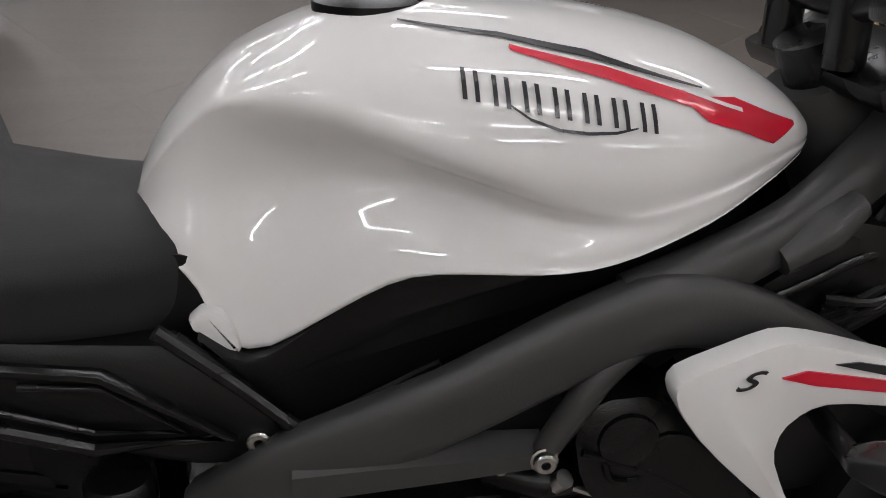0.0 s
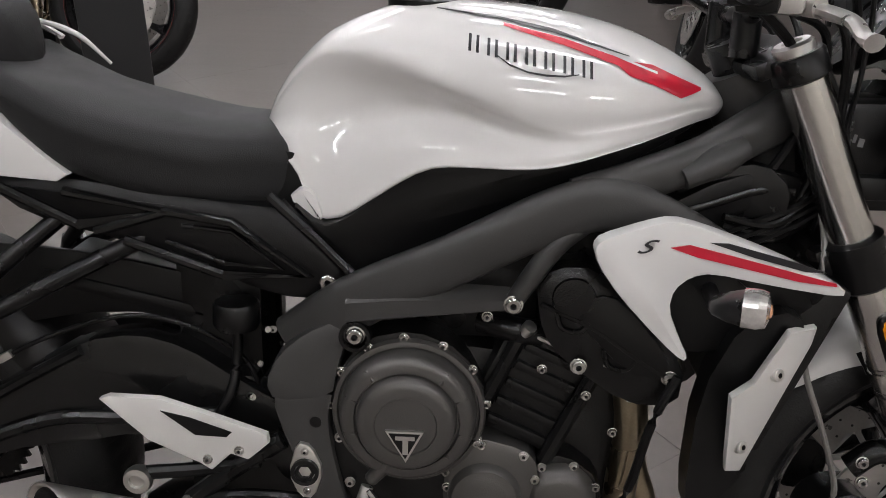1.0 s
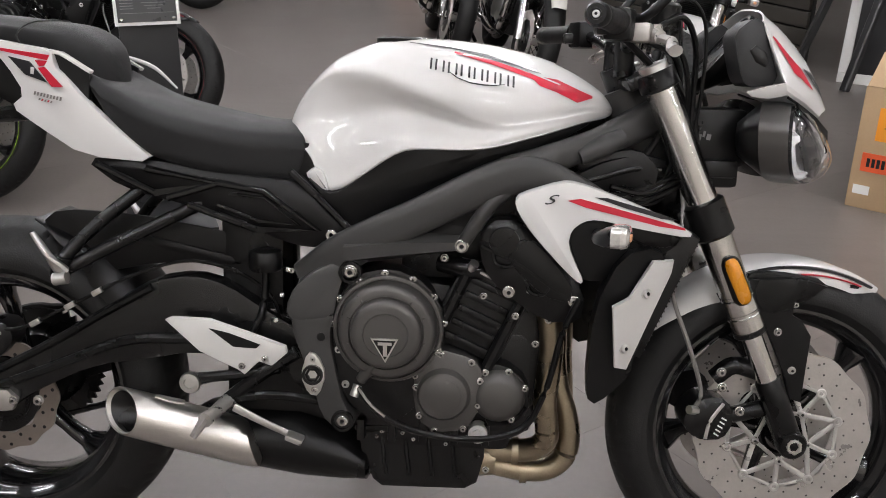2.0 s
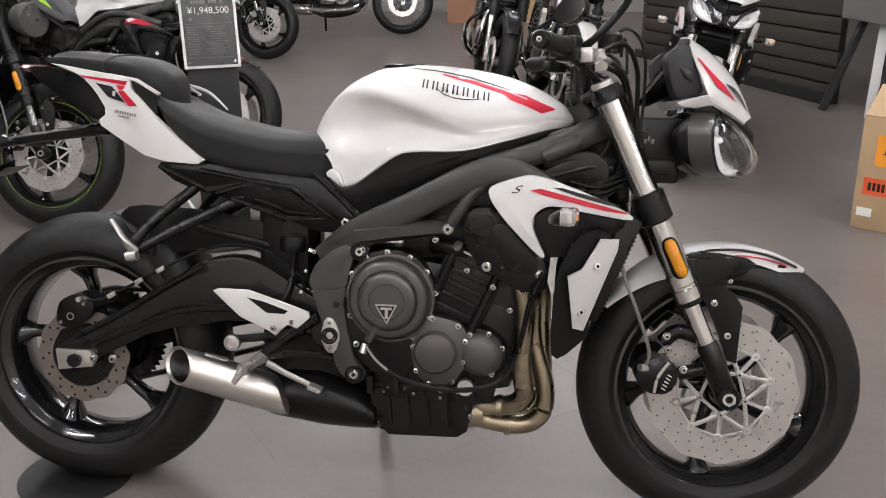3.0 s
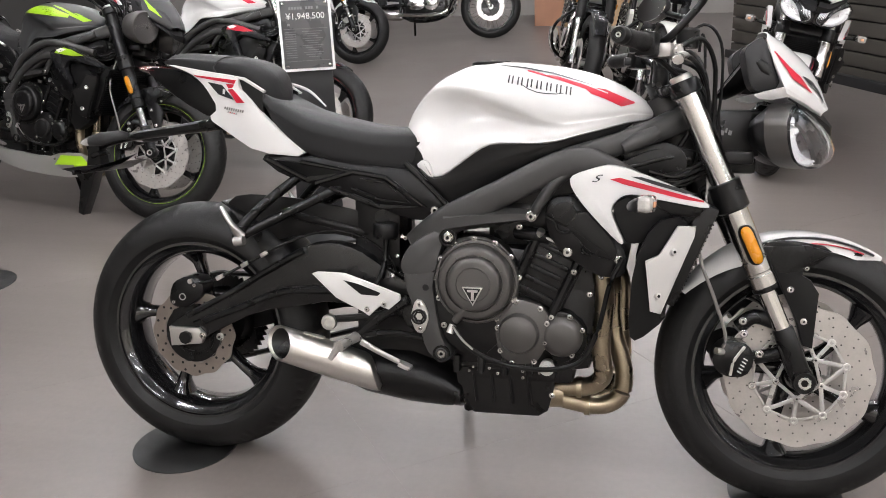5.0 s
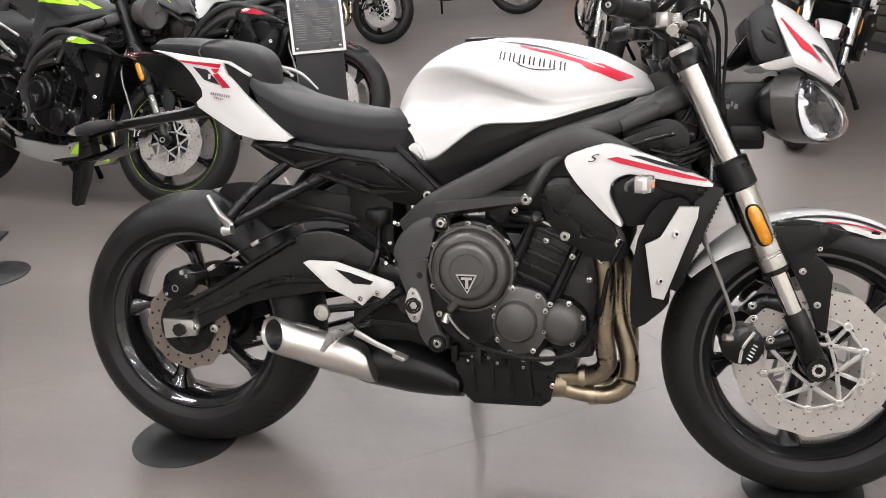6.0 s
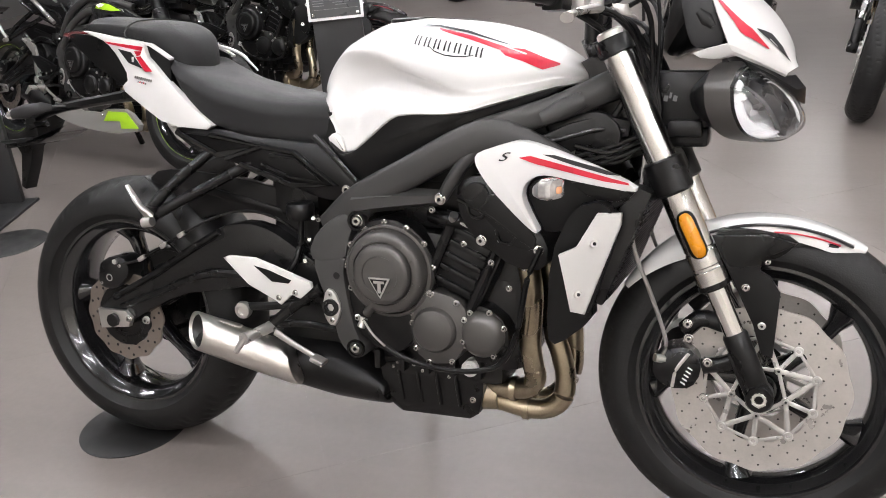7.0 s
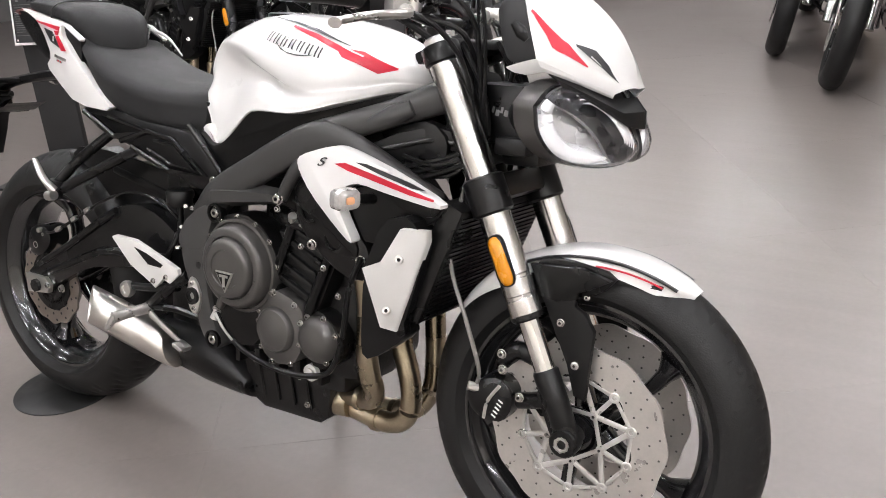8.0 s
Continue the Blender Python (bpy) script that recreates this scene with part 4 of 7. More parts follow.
    part("pipe_bore", skin([ring(0.009, 0.0328, 0.032), ring(0.03, 0.0312, 0.026), ring(0.10, 0.0292, 0.0), ring(0.101, 0.0034, 0.0)], caps=False), CASE, ex, "dark bore of the muffler outlet")
    part("heat_tab", tube([c0 + d * 0.05 + up * 0.0405, c0 + d * 0.09 + up * 0.0415, c0 + d * 0.10 + up * 0.044], [0.004, 0.005, 0.003], n=8, flat=1.6), MUFFLER, ex)
    HEADERS = [
        [(0.985, -0.105, 0.520), (0.993, -0.102, 0.465), (0.992, -0.098, 0.420), (0.987, -0.096, 0.357), (0.992, -0.092, 0.310), (0.994, -0.082, 0.280), (0.977, -0.066, 0.253), (0.940, -0.050, 0.238), (0.870, -0.035, 0.232)],
        [(0.995, -0.012, 0.520), (1.004, -0.014, 0.465), (1.006, -0.018, 0.405), (1.014, -0.020, 0.353), (1.029, -0.020, 0.308), (1.038, -0.020, 0.262), (1.031, -0.020, 0.218), (1.003, -0.020, 0.193), (0.957, -0.020, 0.188), (0.870, -0.025, 0.205)],
        [(0.995, 0.080, 0.520), (1.020, 0.080, 0.465), (1.036, 0.078, 0.390), (1.042, 0.075, 0.308), (1.040, 0.068, 0.245), (1.010, 0.055, 0.196), (0.960, 0.035, 0.188), (0.870, 0.0, 0.220)],
    ]
    for k, pts in enumerate(HEADERS):
        y0 = pts[0][1]
        hp = part("header_pipe", tube([(x - (0.013 if y0 > 0.05 and z < 0.45 else 0), y, z) for x, y, z in pts], 0.0212, n=16, steps=6), HEADER, ex, "bronze-tinted steel header pipe")
        part("flange", lathe([(-0.012, 0.026), (0.012, 0.026), (0.012, 0.02), (-0.012, 0.02)], (0.996, y0, 0.520), n=16, turn=aim((-0.4, 0, 0.9)), loop=True), HEADER, hp)
        part("pipe_clamp", lathe([(-0.006, 0.0250), (0.006, 0.0250), (0.006, 0.0212), (-0.006, 0.0212)], Vector(pts[-2]), n=16, axis="x", loop=True), HEADER, hp)
        bolt((0.985, y0 - 0.022, 0.510), 0.006, hp)
    part("joint_pipe", tube([(0.90, -0.03, 0.215), (0.86, -0.035, 0.215), (0.80, -0.03, 0.20), (0.66, -0.03, 0.205)], [0.034, 0.036, 0.034, 0.034], n=16), HEADER, ex)

    # radiator, shrouds, side cowls
    tilt = radians(22)
    rad = part("radiator", block((0.042, 0.30, 0.225), (1.160, 0, 0.567), 0.006, pose(0, 0, 0, 0, 22, 0)), CASE, bike, "black radiator between silver shrouds")
    for k in range(22):
        part("radiator_fin", block((0.003, 0.28, 0.0028), Vector((1.160, 0, 0.567)) + Vector((math.cos(tilt), 0, -math.sin(tilt))) * 0.0225 + Vector((math.sin(tilt), 0, math.cos(tilt))) * (-0.098 + 0.0093 * k), 0, pose(0, 0, 0, 0, 22, 0)), PLASTIC, rad)
    for s in SIDES:
        face = lambda x, z: 0.206 - 0.64 * (x - 1.138) + 0.24 * (z - 0.634)
        sunk = lambda x, y, z: (x, s * (min(0.190, face(x, z) - 0.006) - (0.0 if abs(y) > 0.17 else 0.045)), z)
        part("radiator_tank", plate([(1.092, 0.640), (1.150, 0.655), (1.170, 0.605), (1.130, 0.480), (1.122, 0.458), (1.122, 0.431), (1.066, 0.386), (1.046, 0.400), (1.052, 0.55)], s * 0.186, s * 0.140, bevel=0, warp=sunk), PLASTIC, rad)
        out = lambda x, y, z: (x, s * (face(x, z) + abs(y) - 0.206), z)
        sh = part("radiator_shroud", plate([(1.138, 0.634), (1.175, 0.632), (1.173, 0.610), (1.145, 0.535), (1.112, 0.445), (1.090, 0.453), (1.084, 0.505), (1.077, 0.563), (1.104, 0.575)], s * 0.206, s * 0.192, bevel=0.003, soft=0, warp=out), ALU_PAINT, rad, "silver radiator shroud")
        for q in ((1.131, 0.580), (1.103, 0.486)):
            bolt((q[0], s * (face(*q) - 0.001), q[1]), 0.0080, sh, ALU, direction=(0.53, s * 0.82, 0.20))
        bend = lambda x, y, z: (x, y + (1 if y < 0 else -1) * (0.028 * max(0, (x - 0.95) / 0.25) + 0.05 * max(0, (0.66 - z)) - 0.01), z)
        wing = [(0.918, 0.723), (0.926, 0.734), (0.973, 0.750), (1.001, 0.756), (1.035, 0.748), (1.114, 0.719), (1.200, 0.679), (1.198, 0.668), (1.115, 0.682), (1.048, 0.696), (1.026, 0.692), (1.009, 0.678), (1.005, 0.655), (1.020, 0.620), (1.033, 0.596), (1.027, 0.590), (1.000, 0.614), (0.947, 0.671), (0.923, 0.705)]
        wg = part("side_cowl", plate(wing, s * 0.200, s * 0.176, soft=1, bevel=0.004, warp=bend), WHITE, bike, "white side cowl with a red and black flash")
        red = [(1.000, 0.726), (1.020, 0.7295), (1.092, 0.711), (1.187, 0.6855), (1.188, 0.682), (1.145, 0.688), (1.028, 0.716)]
        blk = [(1.042, 0.732), (1.062, 0.7315), (1.144, 0.7085), (1.174, 0.698), (1.150, 0.6995), (1.090, 0.716)]
        if round_lamps:
            red = [(0.948, 0.7235), (0.966, 0.7400), (1.000, 0.7490), (1.045, 0.7395), (1.108, 0.7165), (1.050, 0.7130)]
            part("pale_mark", plate([(0.957, 0.7370), (0.985, 0.7465), (1.012, 0.7410), (0.990, 0.7300), (0.972, 0.7270)], s * 0.2022, s * 0.2000, bevel=0, soft=0, warp=bend), PAPER, wg)
        part("red_flash", plate(red, s * 0.2014, s * 0.1985, bevel=0, soft=0, warp=bend), RED, wg)
        if not round_lamps:
            part("black_flash", plate(blk, s * 0.2014, s * 0.1985, bevel=0, soft=0, warp=bend), DECAL, wg)
        slant = Matrix(((1.35, 0.75, 0, 0), (0, 0.78, 0, 0), (0, 0, 1, 0), (0, 0, 0, 1)))
        lettering("S", 0.026, DECAL, wg, "letter", pose(0.975, s * 0.2080, 0.7265, 90, 0, 0 if s < 0 else 180) @ pose(0, 0, 0, 0, 0, 6) @ slant)
        part("cowl_liner", plate([(1.008, 0.676), (1.047, 0.693), (1.198, 0.670), (1.172, 0.642), (1.134, 0.621), (1.096, 0.596), (1.039, 0.588), (1.030, 0.600), (1.009, 0.646)], s * 0.172, s * 0.13, bevel=0.004, warp=bend), PLASTIC, wg)
        part("liner_lip", plate([(1.075, 0.688), (1.19, 0.668), (1.172, 0.648), (1.12, 0.652)], s * 0.178, s * 0.170, bevel=0.002, warp=bend), PLASTIC, wg)
        if not round_lamps:
            ind = part("indicator_stalk", tube([(1.055, s * 0.165, 0.668), (1.048, s * 0.215, 0.674), (1.046, s * 0.240, 0.676)], [0.009, 0.009, 0.009], n=12), PLASTIC, wg)
            n = Vector((0.95, s * 0.31, 0)).normalized()
            side, up = Vector((-n.y, n.x, 0)), Vector((0, 0, 1))
            sq = lambda v: math.copysign(abs(v) ** 0.55, v)
            cup = lambda rows: skin([[Vector((x, s * y, z)) + side * (r * 1.12 * sq(math.cos(a))) + up * (r * 0.86 * sq(math.sin(a))) for a in np.linspace(0, 2 * math.pi, 24, endpoint=False)] for x, y, z, r in rows])
            part("indicator_body", cup([(1.038, 0.236, 0.675, 0.004), (1.042, 0.240, 0.676, 0.010), (1.054, 0.253, 0.680, 0.016), (1.068, 0.266, 0.684, 0.0195)]), BROW, ind)
            part("indicator_lens", cup([(1.066, 0.265, 0.684, 0.0205), (1.080, 0.2700, 0.6845, 0.0210), (1.088, 0.273, 0.685, 0.0185), (1.091, 0.274, 0.685, 0.010)]), LENS_CLEAR, ind, "clear-lensed front indicator", sharp=14)
            part("indicator_bulb", cup([(1.090, 0.2735, 0.684, 0.0075), (1.0925, 0.2745, 0.684, 0.0065), (1.0935, 0.275, 0.684, 0.003)]), AMBER_PALE, ind)

    part("airbox", skin([[Vector((x, w * c, z + h * e)) for c, e in ((-1, -1), (1, -1), (1, 1), (-1, 1))] for x, w, z, h in ((0.60, 0.07, 0.68, 0.06), (0.72, 0.09, 0.69, 0.09), (0.90, 0.10, 0.73, 0.09), (1.02, 0.07, 0.76, 0.06))]), CASE, bike, "black airbox between the frame beams")
    part("hugger_top", block((0.22, 0.15, 0.020), (0.345, 0, 0.595), 0.008, pose(0, 0, 0, 0, 12, 0)), PLASTIC, sw)
    part("inner_guard", block((0.12, 0.15, 0.28), (0.465, 0, 0.560), 0.03), PLASTIC, bike, "black inner mudguard")
    part("throttle_body", block((0.14, 0.20, 0.10), (0.80, 0, 0.615), 0.02), CASE, eng)

    # tank with flashes, side panels
    tk = part("fuel_tank", tank_mesh(), WHITE, bike, "pearl white fuel tank with red and black flashes", sharp=60)
    for s in SIDES:
        part("red_flash", on_tank([(0.812, 0.945, 0.948), (0.880, 0.9265, 0.9335), (0.940, 0.907, 0.915), (0.952, 0.897, 0.9115), (0.980, 0.887, 0.907), (1.014, 0.871, 0.892), (1.040, 0.878, 0.881)], s), RED, tk)
        part("white_edge", on_tank([(0.935, 0.9165, 0.9185), (0.985, 0.8975, 0.9000)], s, 0.0018), WHITE, tk)
        part("black_flash", on_tank([(0.735, 0.9598, 0.9608), (0.806, 0.9515, 0.9540), (0.868, 0.9388, 0.9428), (0.953, 0.9155, 0.9165)], s), DECAL, tk)
        mark = part("maker_mark", on_tank([(0.806, 0.9150, 0.9165), (0.82, 0.9055, 0.9075), (0.84, 0.8985, 0.9005), (0.86, 0.8955, 0.8978), (0.88, 0.8950, 0.8970), (0.896, 0.8975, 0.8985)], s, 0.0016, 8), DECAL, tk, "black maker's mark of plain bars over a swoosh")
        for k in range(14):
            xx = 0.776 + 0.0208 * (k // 2) + 0.0085 * (k % 2)
            zz = 0.9275 - 0.19 * (xx - 0.777)
            part("mark_bar", on_tank([(xx - 0.0016, zz - 0.0085, zz + 0.0090), (xx + 0.0016, zz - 0.0090, zz + 0.0085)], s, 0.0016, 3), DECAL, mark)
        part("tank_foot", plate([(0.563, 0.738), (0.579, 0.752), (0.596, 0.745), (0.606, 0.718), (0.603, 0.709), (0.590, 0.717)], s * 0.1012, s * 0.085, bevel=0.006), WHITE, tk)
        panel = [(0.566, 0.740), (0.603, 0.709), (0.630, 0.716), (0.668, 0.744), (0.717, 0.781), (0.748, 0.793), (0.864, 0.798), (0.948, 0.820), (1.028, 0.841), (1.045, 0.838), (0.985, 0.806), (0.900, 0.768), (0.760, 0.700), (0.660, 0.650), (0.640, 0.650), (0.600, 0.690)]
        into = lambda x, y, z: (x, y * (1 + 0.22 * min(1, max(0, (z - 0.72) / 0.07)) * min(1, max(0, (x - 0.62) / 0.12)) - 0.62 * max(0, (x - 0.90) / 0.15)), z)
        sp = part("side_panel", plate(panel, s * 0.112, s * 0.085, soft=1, bevel=0.004, warp=into), PLASTIC, bike, "black side panel under the tank")
        part("panel_edge", tube([(0.560, s * 0.114, 0.738), (0.60, s * 0.114, 0.695), (0.640, s * 0.114, 0.655), (0.665, s * 0.115, 0.655), (0.76, s * 0.118, 0.703)], 0.004, n=6), SATIN, sp)
    part("fuel_cap", lathe([(0, 0.048), (0.010, 0.048), (0.013, 0.042), (0.014, 0)], (0.72, 0, 0.957), n=32, axis="z"), SATIN, tk, "black fuel cap")

    # seats and tail
    rings = []
    for x in np.linspace(0.574, 0.185, 30):
        zt = smooth_interp(x, [(0.185, 0.906), (0.212, 0.900), (0.240, 0.888), (0.280, 0.868), (0.312, 0.855), (0.382, 0.838), (0.466, 0.823), (0.524, 0.820), (0.56, 0.816), (0.592, 0.800)])
        zl = smooth_interp(x, [(0.185, 0.875), (0.204, 0.868), (0.222, 0.836), (0.255, 0.798), (0.293, 0.770), (0.368, 0.746), (0.435, 0.735), (0.527, 0.727), (0.566, 0.742), (0.592, 0.762)])
        w = smooth_interp(x, [(0.185, 0.096), (0.20, 0.110), (0.25, 0.120), (0.33, 0.128), (0.44, 0.124), (0.52, 0.102), (0.56, 0.084), (0.574, 0.070)])
        h = zt - zl
        k = min(1, h / 0.06)
        dip = interp(x, [(0.185, 0.028), (0.235, 0.012), (0.31, 0.0), (0.6, 0.0)])
        half = spline([(0, zt - dip, 0), (0.50 * w, zt - 0.002 - 0.7 * dip, 0), (0.84 * w, zt - 0.012 * k, 0), (0.955 * w, zt - 0.022 * k, 0), (1.0 * w, zt - 0.036 * k, 0), (0.985 * w, zl + 0.45 * h, 0), (0.95 * w, zl + 0.15 * h, 0), (0.88 * w, zl, 0)], 3)
        rings.append([Vector((x, -q.x, q.y)) for q in half] + [Vector((x, q.x, q.y)) for q in reversed(half[1:])])
    part("rider_seat", skin(rings), VINYL, bike, "dark grey vinyl rider seat", sharp=45)
    rings = []
    for x in np.linspace(0.224, -0.078, 30):
        zt = smooth_interp(x, [(-0.078, 0.978), (-0.06, 0.988), (-0.024, 0.992), (0.05, 0.988), (0.10, 0.983), (0.145, 0.978), (0.172, 0.969), (0.193, 0.957), (0.208, 0.942), (0.219, 0.918), (0.224, 0.895)])
        zl = smooth_interp(x, [(-0.078, 0.966), (0.0, 0.953), (0.07, 0.944), (0.11, 0.938), (0.144, 0.928), (0.180, 0.902), (0.208, 0.876), (0.224, 0.868)])
        w = smooth_interp(x, [(-0.078, 0.043), (-0.05, 0.058), (0.05, 0.074), (0.13, 0.094), (0.16, 0.094), (0.187, 0.082), (0.208, 0.060), (0.219, 0.038), (0.224, 0.020)])
        half = spline([(0, zt, 0), (0.6 * w, zt - 0.003, 0), (0.9 * w, zt - 0.014, 0), (1.0 * w, 0.5 * zt + 0.5 * zl, 0), (0.97 * w, zl, 0)], 3)
        rings.append([Vector((x, -q.x, q.y)) for q in half] + [Vector((x, q.x, q.y)) for q in reversed(half[1:])])
    pil = part("pillion_seat", skin(rings), VINYL, bike, "dark grey vinyl pillion pad", sharp=60)
    part("pad_seam", tube([(0.10, -0.098, 0.925), (0.075, -0.092, 0.955), (0.095, -0.075, 0.978), (0.11, 0, 0.983), (0.095, 0.075, 0.978), (0.075, 0.092, 0.955)], 0.0018, n=6), VINYL_SIDE, pil)
    part("seat_base", skin([[Vector((x, w * cy, z + h * cz)) for cy, cz in ((-1, -1), (1, -1), (1, 1), (-1, 1))] for x, w, z, h in ((-0.11, 0.03, 0.945, 0.012), (0.0, 0.06, 0.91, 0.03), (0.15, 0.085, 0.85, 0.05), (0.35, 0.09, 0.78, 0.05), (0.62, 0.08, 0.74, 0.04))]), PLASTIC, bike)
    for s in SIDES:
        tail = [(-0.058, 0.965), (0.065, 0.945), (0.148, 0.934), (0.150, 0.908), (0.168, 0.892), (0.203, 0.853), (0.229, 0.829), (0.262, 0.800), (0.322, 0.752), (0.196, 0.760), (0.115, 0.806), (0.062, 0.838), (0.092, 0.860), (0.060, 0.907), (0.029, 0.935), (-0.010, 0.950)]
        taper = lambda x, y, z: (x, y * (0.72 + 0.30 * min(1, max(0, (x + 0.03) / 0.2))), z)
        tp = part("tail_panel", plate(tail, s * 0.122, s * 0.104, soft=1, bevel=0.003, warp=taper), WHITE, bike, "white tail panel with a red and black flash")
        if s > 0:
            part("panel_lip", tube([(0.168, 0.093, 0.888), (0.176, 0.094, 0.912), (0.180, 0.095, 0.922), (0.196, 0.097, 0.919), (0.222, 0.099, 0.911), (0.246, 0.100, 0.898), (0.280, 0.102, 0.866)], [0.003, 0.003, 0.0035, 0.004, 0.004, 0.0035, 0.002], n=8, flat=0.8), WHITE, tp)
        flash = lambda nm, pts, mat, y=0.1236: part(nm, plate(pts, s * y, s * (y - 0.0022), bevel=0, soft=0, warp=taper), mat, tp)
        flash("red_flash", [(0.026, 0.9375), (0.144, 0.9250), (0.139, 0.9165), (0.036, 0.9325)], RED)
        flash("red_flash", [(0.116, 0.9165), (0.139, 0.9155), (0.133, 0.9075), (0.124, 0.9060)], RED)
        flash("red_flash", [(0.121, 0.9040), (0.134, 0.9055), (0.166, 0.8735), (0.145, 0.8735)], RED)
        flash("black_flash", [(0.066, 0.9215), (0.106, 0.9140), (0.137, 0.8800), (0.096, 0.8920)], DECAL)
        flash("white_streak", [(0.108, 0.9050), (0.115, 0.9040), (0.113, 0.8930), (0.107, 0.8940)], WHITE, 0.1240)
        part("panel_vent", plate([(0.148, 0.928), (0.206, 0.902), (0.204, 0.850), (0.160, 0.890)], s * 0.112, s * 0.100, bevel=0, soft=0), PLASTIC, tp)
        part("seat_trim", plate([(0.140, 0.935), (0.162, 0.931), (0.212, 0.901), (0.209, 0.8965), (0.160, 0.9255), (0.144, 0.928)], s * 0.1190, s * 0.106, bevel=0.0015, soft=0), WHITE, tp)
        for k in range(9):
            flash("name_bar", [(0.112 + 0.006 * k, 0.8650 - 0.001 * k), (0.1145 + 0.006 * k, 0.8648 - 0.001 * k), (0.1125 + 0.006 * k, 0.8590 - 0.001 * k), (0.110 + 0.006 * k, 0.8592 - 0.001 * k)], HOSE)
        for k in range(5):
            flash("name_bar", [(0.120 + 0.0055 * k, 0.8540 - 0.001 * k), (0.1222 + 0.0055 * k, 0.8538 - 0.001 * k), (0.1207 + 0.0055 * k, 0.8505 - 0.001 * k), (0.1185 + 0.0055 * k, 0.8507 - 0.001 * k)], RED if k % 2 else HOSE)
        under = [(-0.127, 0.958), (-0.108, 0.934), (-0.029, 0.880), (0.072, 0.832), (0.10, 0.846), (0.058, 0.914), (-0.030, 0.953)]
        part("tail_cover", plate(under, s * 0.085, s * 0.06, soft=1, bevel=0.004, warp=lambda x, y, z: (x, y * (0.55 + 0.5 * min(1, max(0, (x + 0.13) / 0.2))), z)), PLASTIC, bike)
        cover = [(0.186, 0.756), (0.291, 0.758), (0.433, 0.738), (0.530, 0.730), (0.560, 0.728), (0.642, 0.655), (0.626, 0.628), (0.600, 0.616), (0.552, 0.618), (0.460, 0.650), (0.365, 0.682), (0.255, 0.706)]
        sc = part("subframe_cover", plate(cover, s * 0.112, s * 0.088, soft=1, dome=(0.010, 0.006)), PLASTIC, bike, "black ribbed cover under the seat")
        rib = lambda pts, r=0.0065: part("cover_rib", tube([(x, s * 0.121, z) for x, z in pts], r, n=8, steps=1), SWING, sc)
        rib([(0.215, 0.748), (0.314, 0.702), (0.423, 0.722), (0.30, 0.742)])
        rib([(0.335, 0.694), (0.423, 0.722), (0.50, 0.711), (0.592, 0.648), (0.488, 0.645), (0.37, 0.684)])
        rib([(0.44, 0.705), (0.50, 0.70), (0.56, 0.655), (0.49, 0.66), (0.42, 0.685)], 0.003)
        bolt((0.614, s * 0.114, 0.640), 0.0108, sc, direction=(0, s, 0))
        part("frame_joint", tube([(0.545, s * 0.118, 0.745), (0.60, s * 0.119, 0.695), (0.65, s * 0.12, 0.645)], 0.0065, n=8), SWING, sc)
        # pillion peg hangers
        hg = part("peg_hanger", merged(tube([(0.285, s * 0.105, 0.705), (0.21, s * 0.14, 0.64), (0.165, s * 0.165, 0.588)], 0.0115, n=10), tube([(0.40, s * 0.105, 0.69), (0.28, s * 0.135, 0.63), (0.165, s * 0.165, 0.570)], 0.0115, n=10), tube([(0.17, s * 0.168, 0.595), (0.162, s * 0.170, 0.562)], 0.016, n=10, steps=1)), SATIN, bike, "black pillion footrest hanger")
        part("pillion_peg", merged(tube([(0.172, s * 0.180, 0.575), (0.160, s * 0.196, 0.602), (0.135, s * 0.198, 0.642)], [0.011, 0.0065, 0.004], n=10, flat=1.6), tube([(0.186, s * 0.19, 0.566), (0.163, s * 0.19, 0.562)], 0.011, n=10, steps=1)), ALU, hg, "folded bare aluminium pillion footrest")
        # rider footrest, heel plate, pedal
        heel = [(0.336, 0.491), (0.348, 0.496), (0.412, 0.495), (0.480, 0.474), (0.543, 0.453), (0.545, 0.441), (0.519, 0.417), (0.497, 0.424), (0.472, 0.400), (0.458, 0.409), (0.418, 0.427), (0.394, 0.438)]
        hp = part("heel_plate", plate(heel, s * 0.160, s * 0.150, soft=0, bevel=0.003), ALU_PAINT, bike, "silver heel plate")
        part("heel_slot", plate([(0.412, 0.480), (0.447, 0.473), (0.500, 0.455), (0.493, 0.448), (0.454, 0.449)], s * 0.1612, s * 0.158, bevel=0, soft=0), PLASTIC, hp)
        for q in ((0.468, 0.416), (0.508, 0.43)):
            bolt((q[0], s * 0.160, q[1]), 0.0055, hp, direction=(0, s, 0))
        part("footrest_bracket", merged(tube([(0.56, s * 0.145, 0.44), (0.50, s * 0.150, 0.40), (0.44, s * 0.150, 0.352)], 0.012, n=8), tube([(0.44, s * 0.150, 0.352), (0.52, s * 0.150, 0.362), (0.60, s * 0.140, 0.352)], 0.008, n=8), tube([(0.37, s * 0.15, 0.385), (0.45, s * 0.15, 0.395), (0.53, s * 0.148, 0.41)], 0.009, n=8)), SATIN, hp)
        part("footrest", merged(tube([(0.442, s * 0.150, 0.350), (0.432, s * 0.20, 0.347), (0.424, s * 0.232, 0.344)], [0.013, 0.011, 0.013], n=10), tube([(0.424, s * 0.226, 0.346), (0.405, s * 0.236, 0.315)], [0.009, 0.006], n=8, steps=1)), BARE_METAL, hp, "bare metal rider footrest")
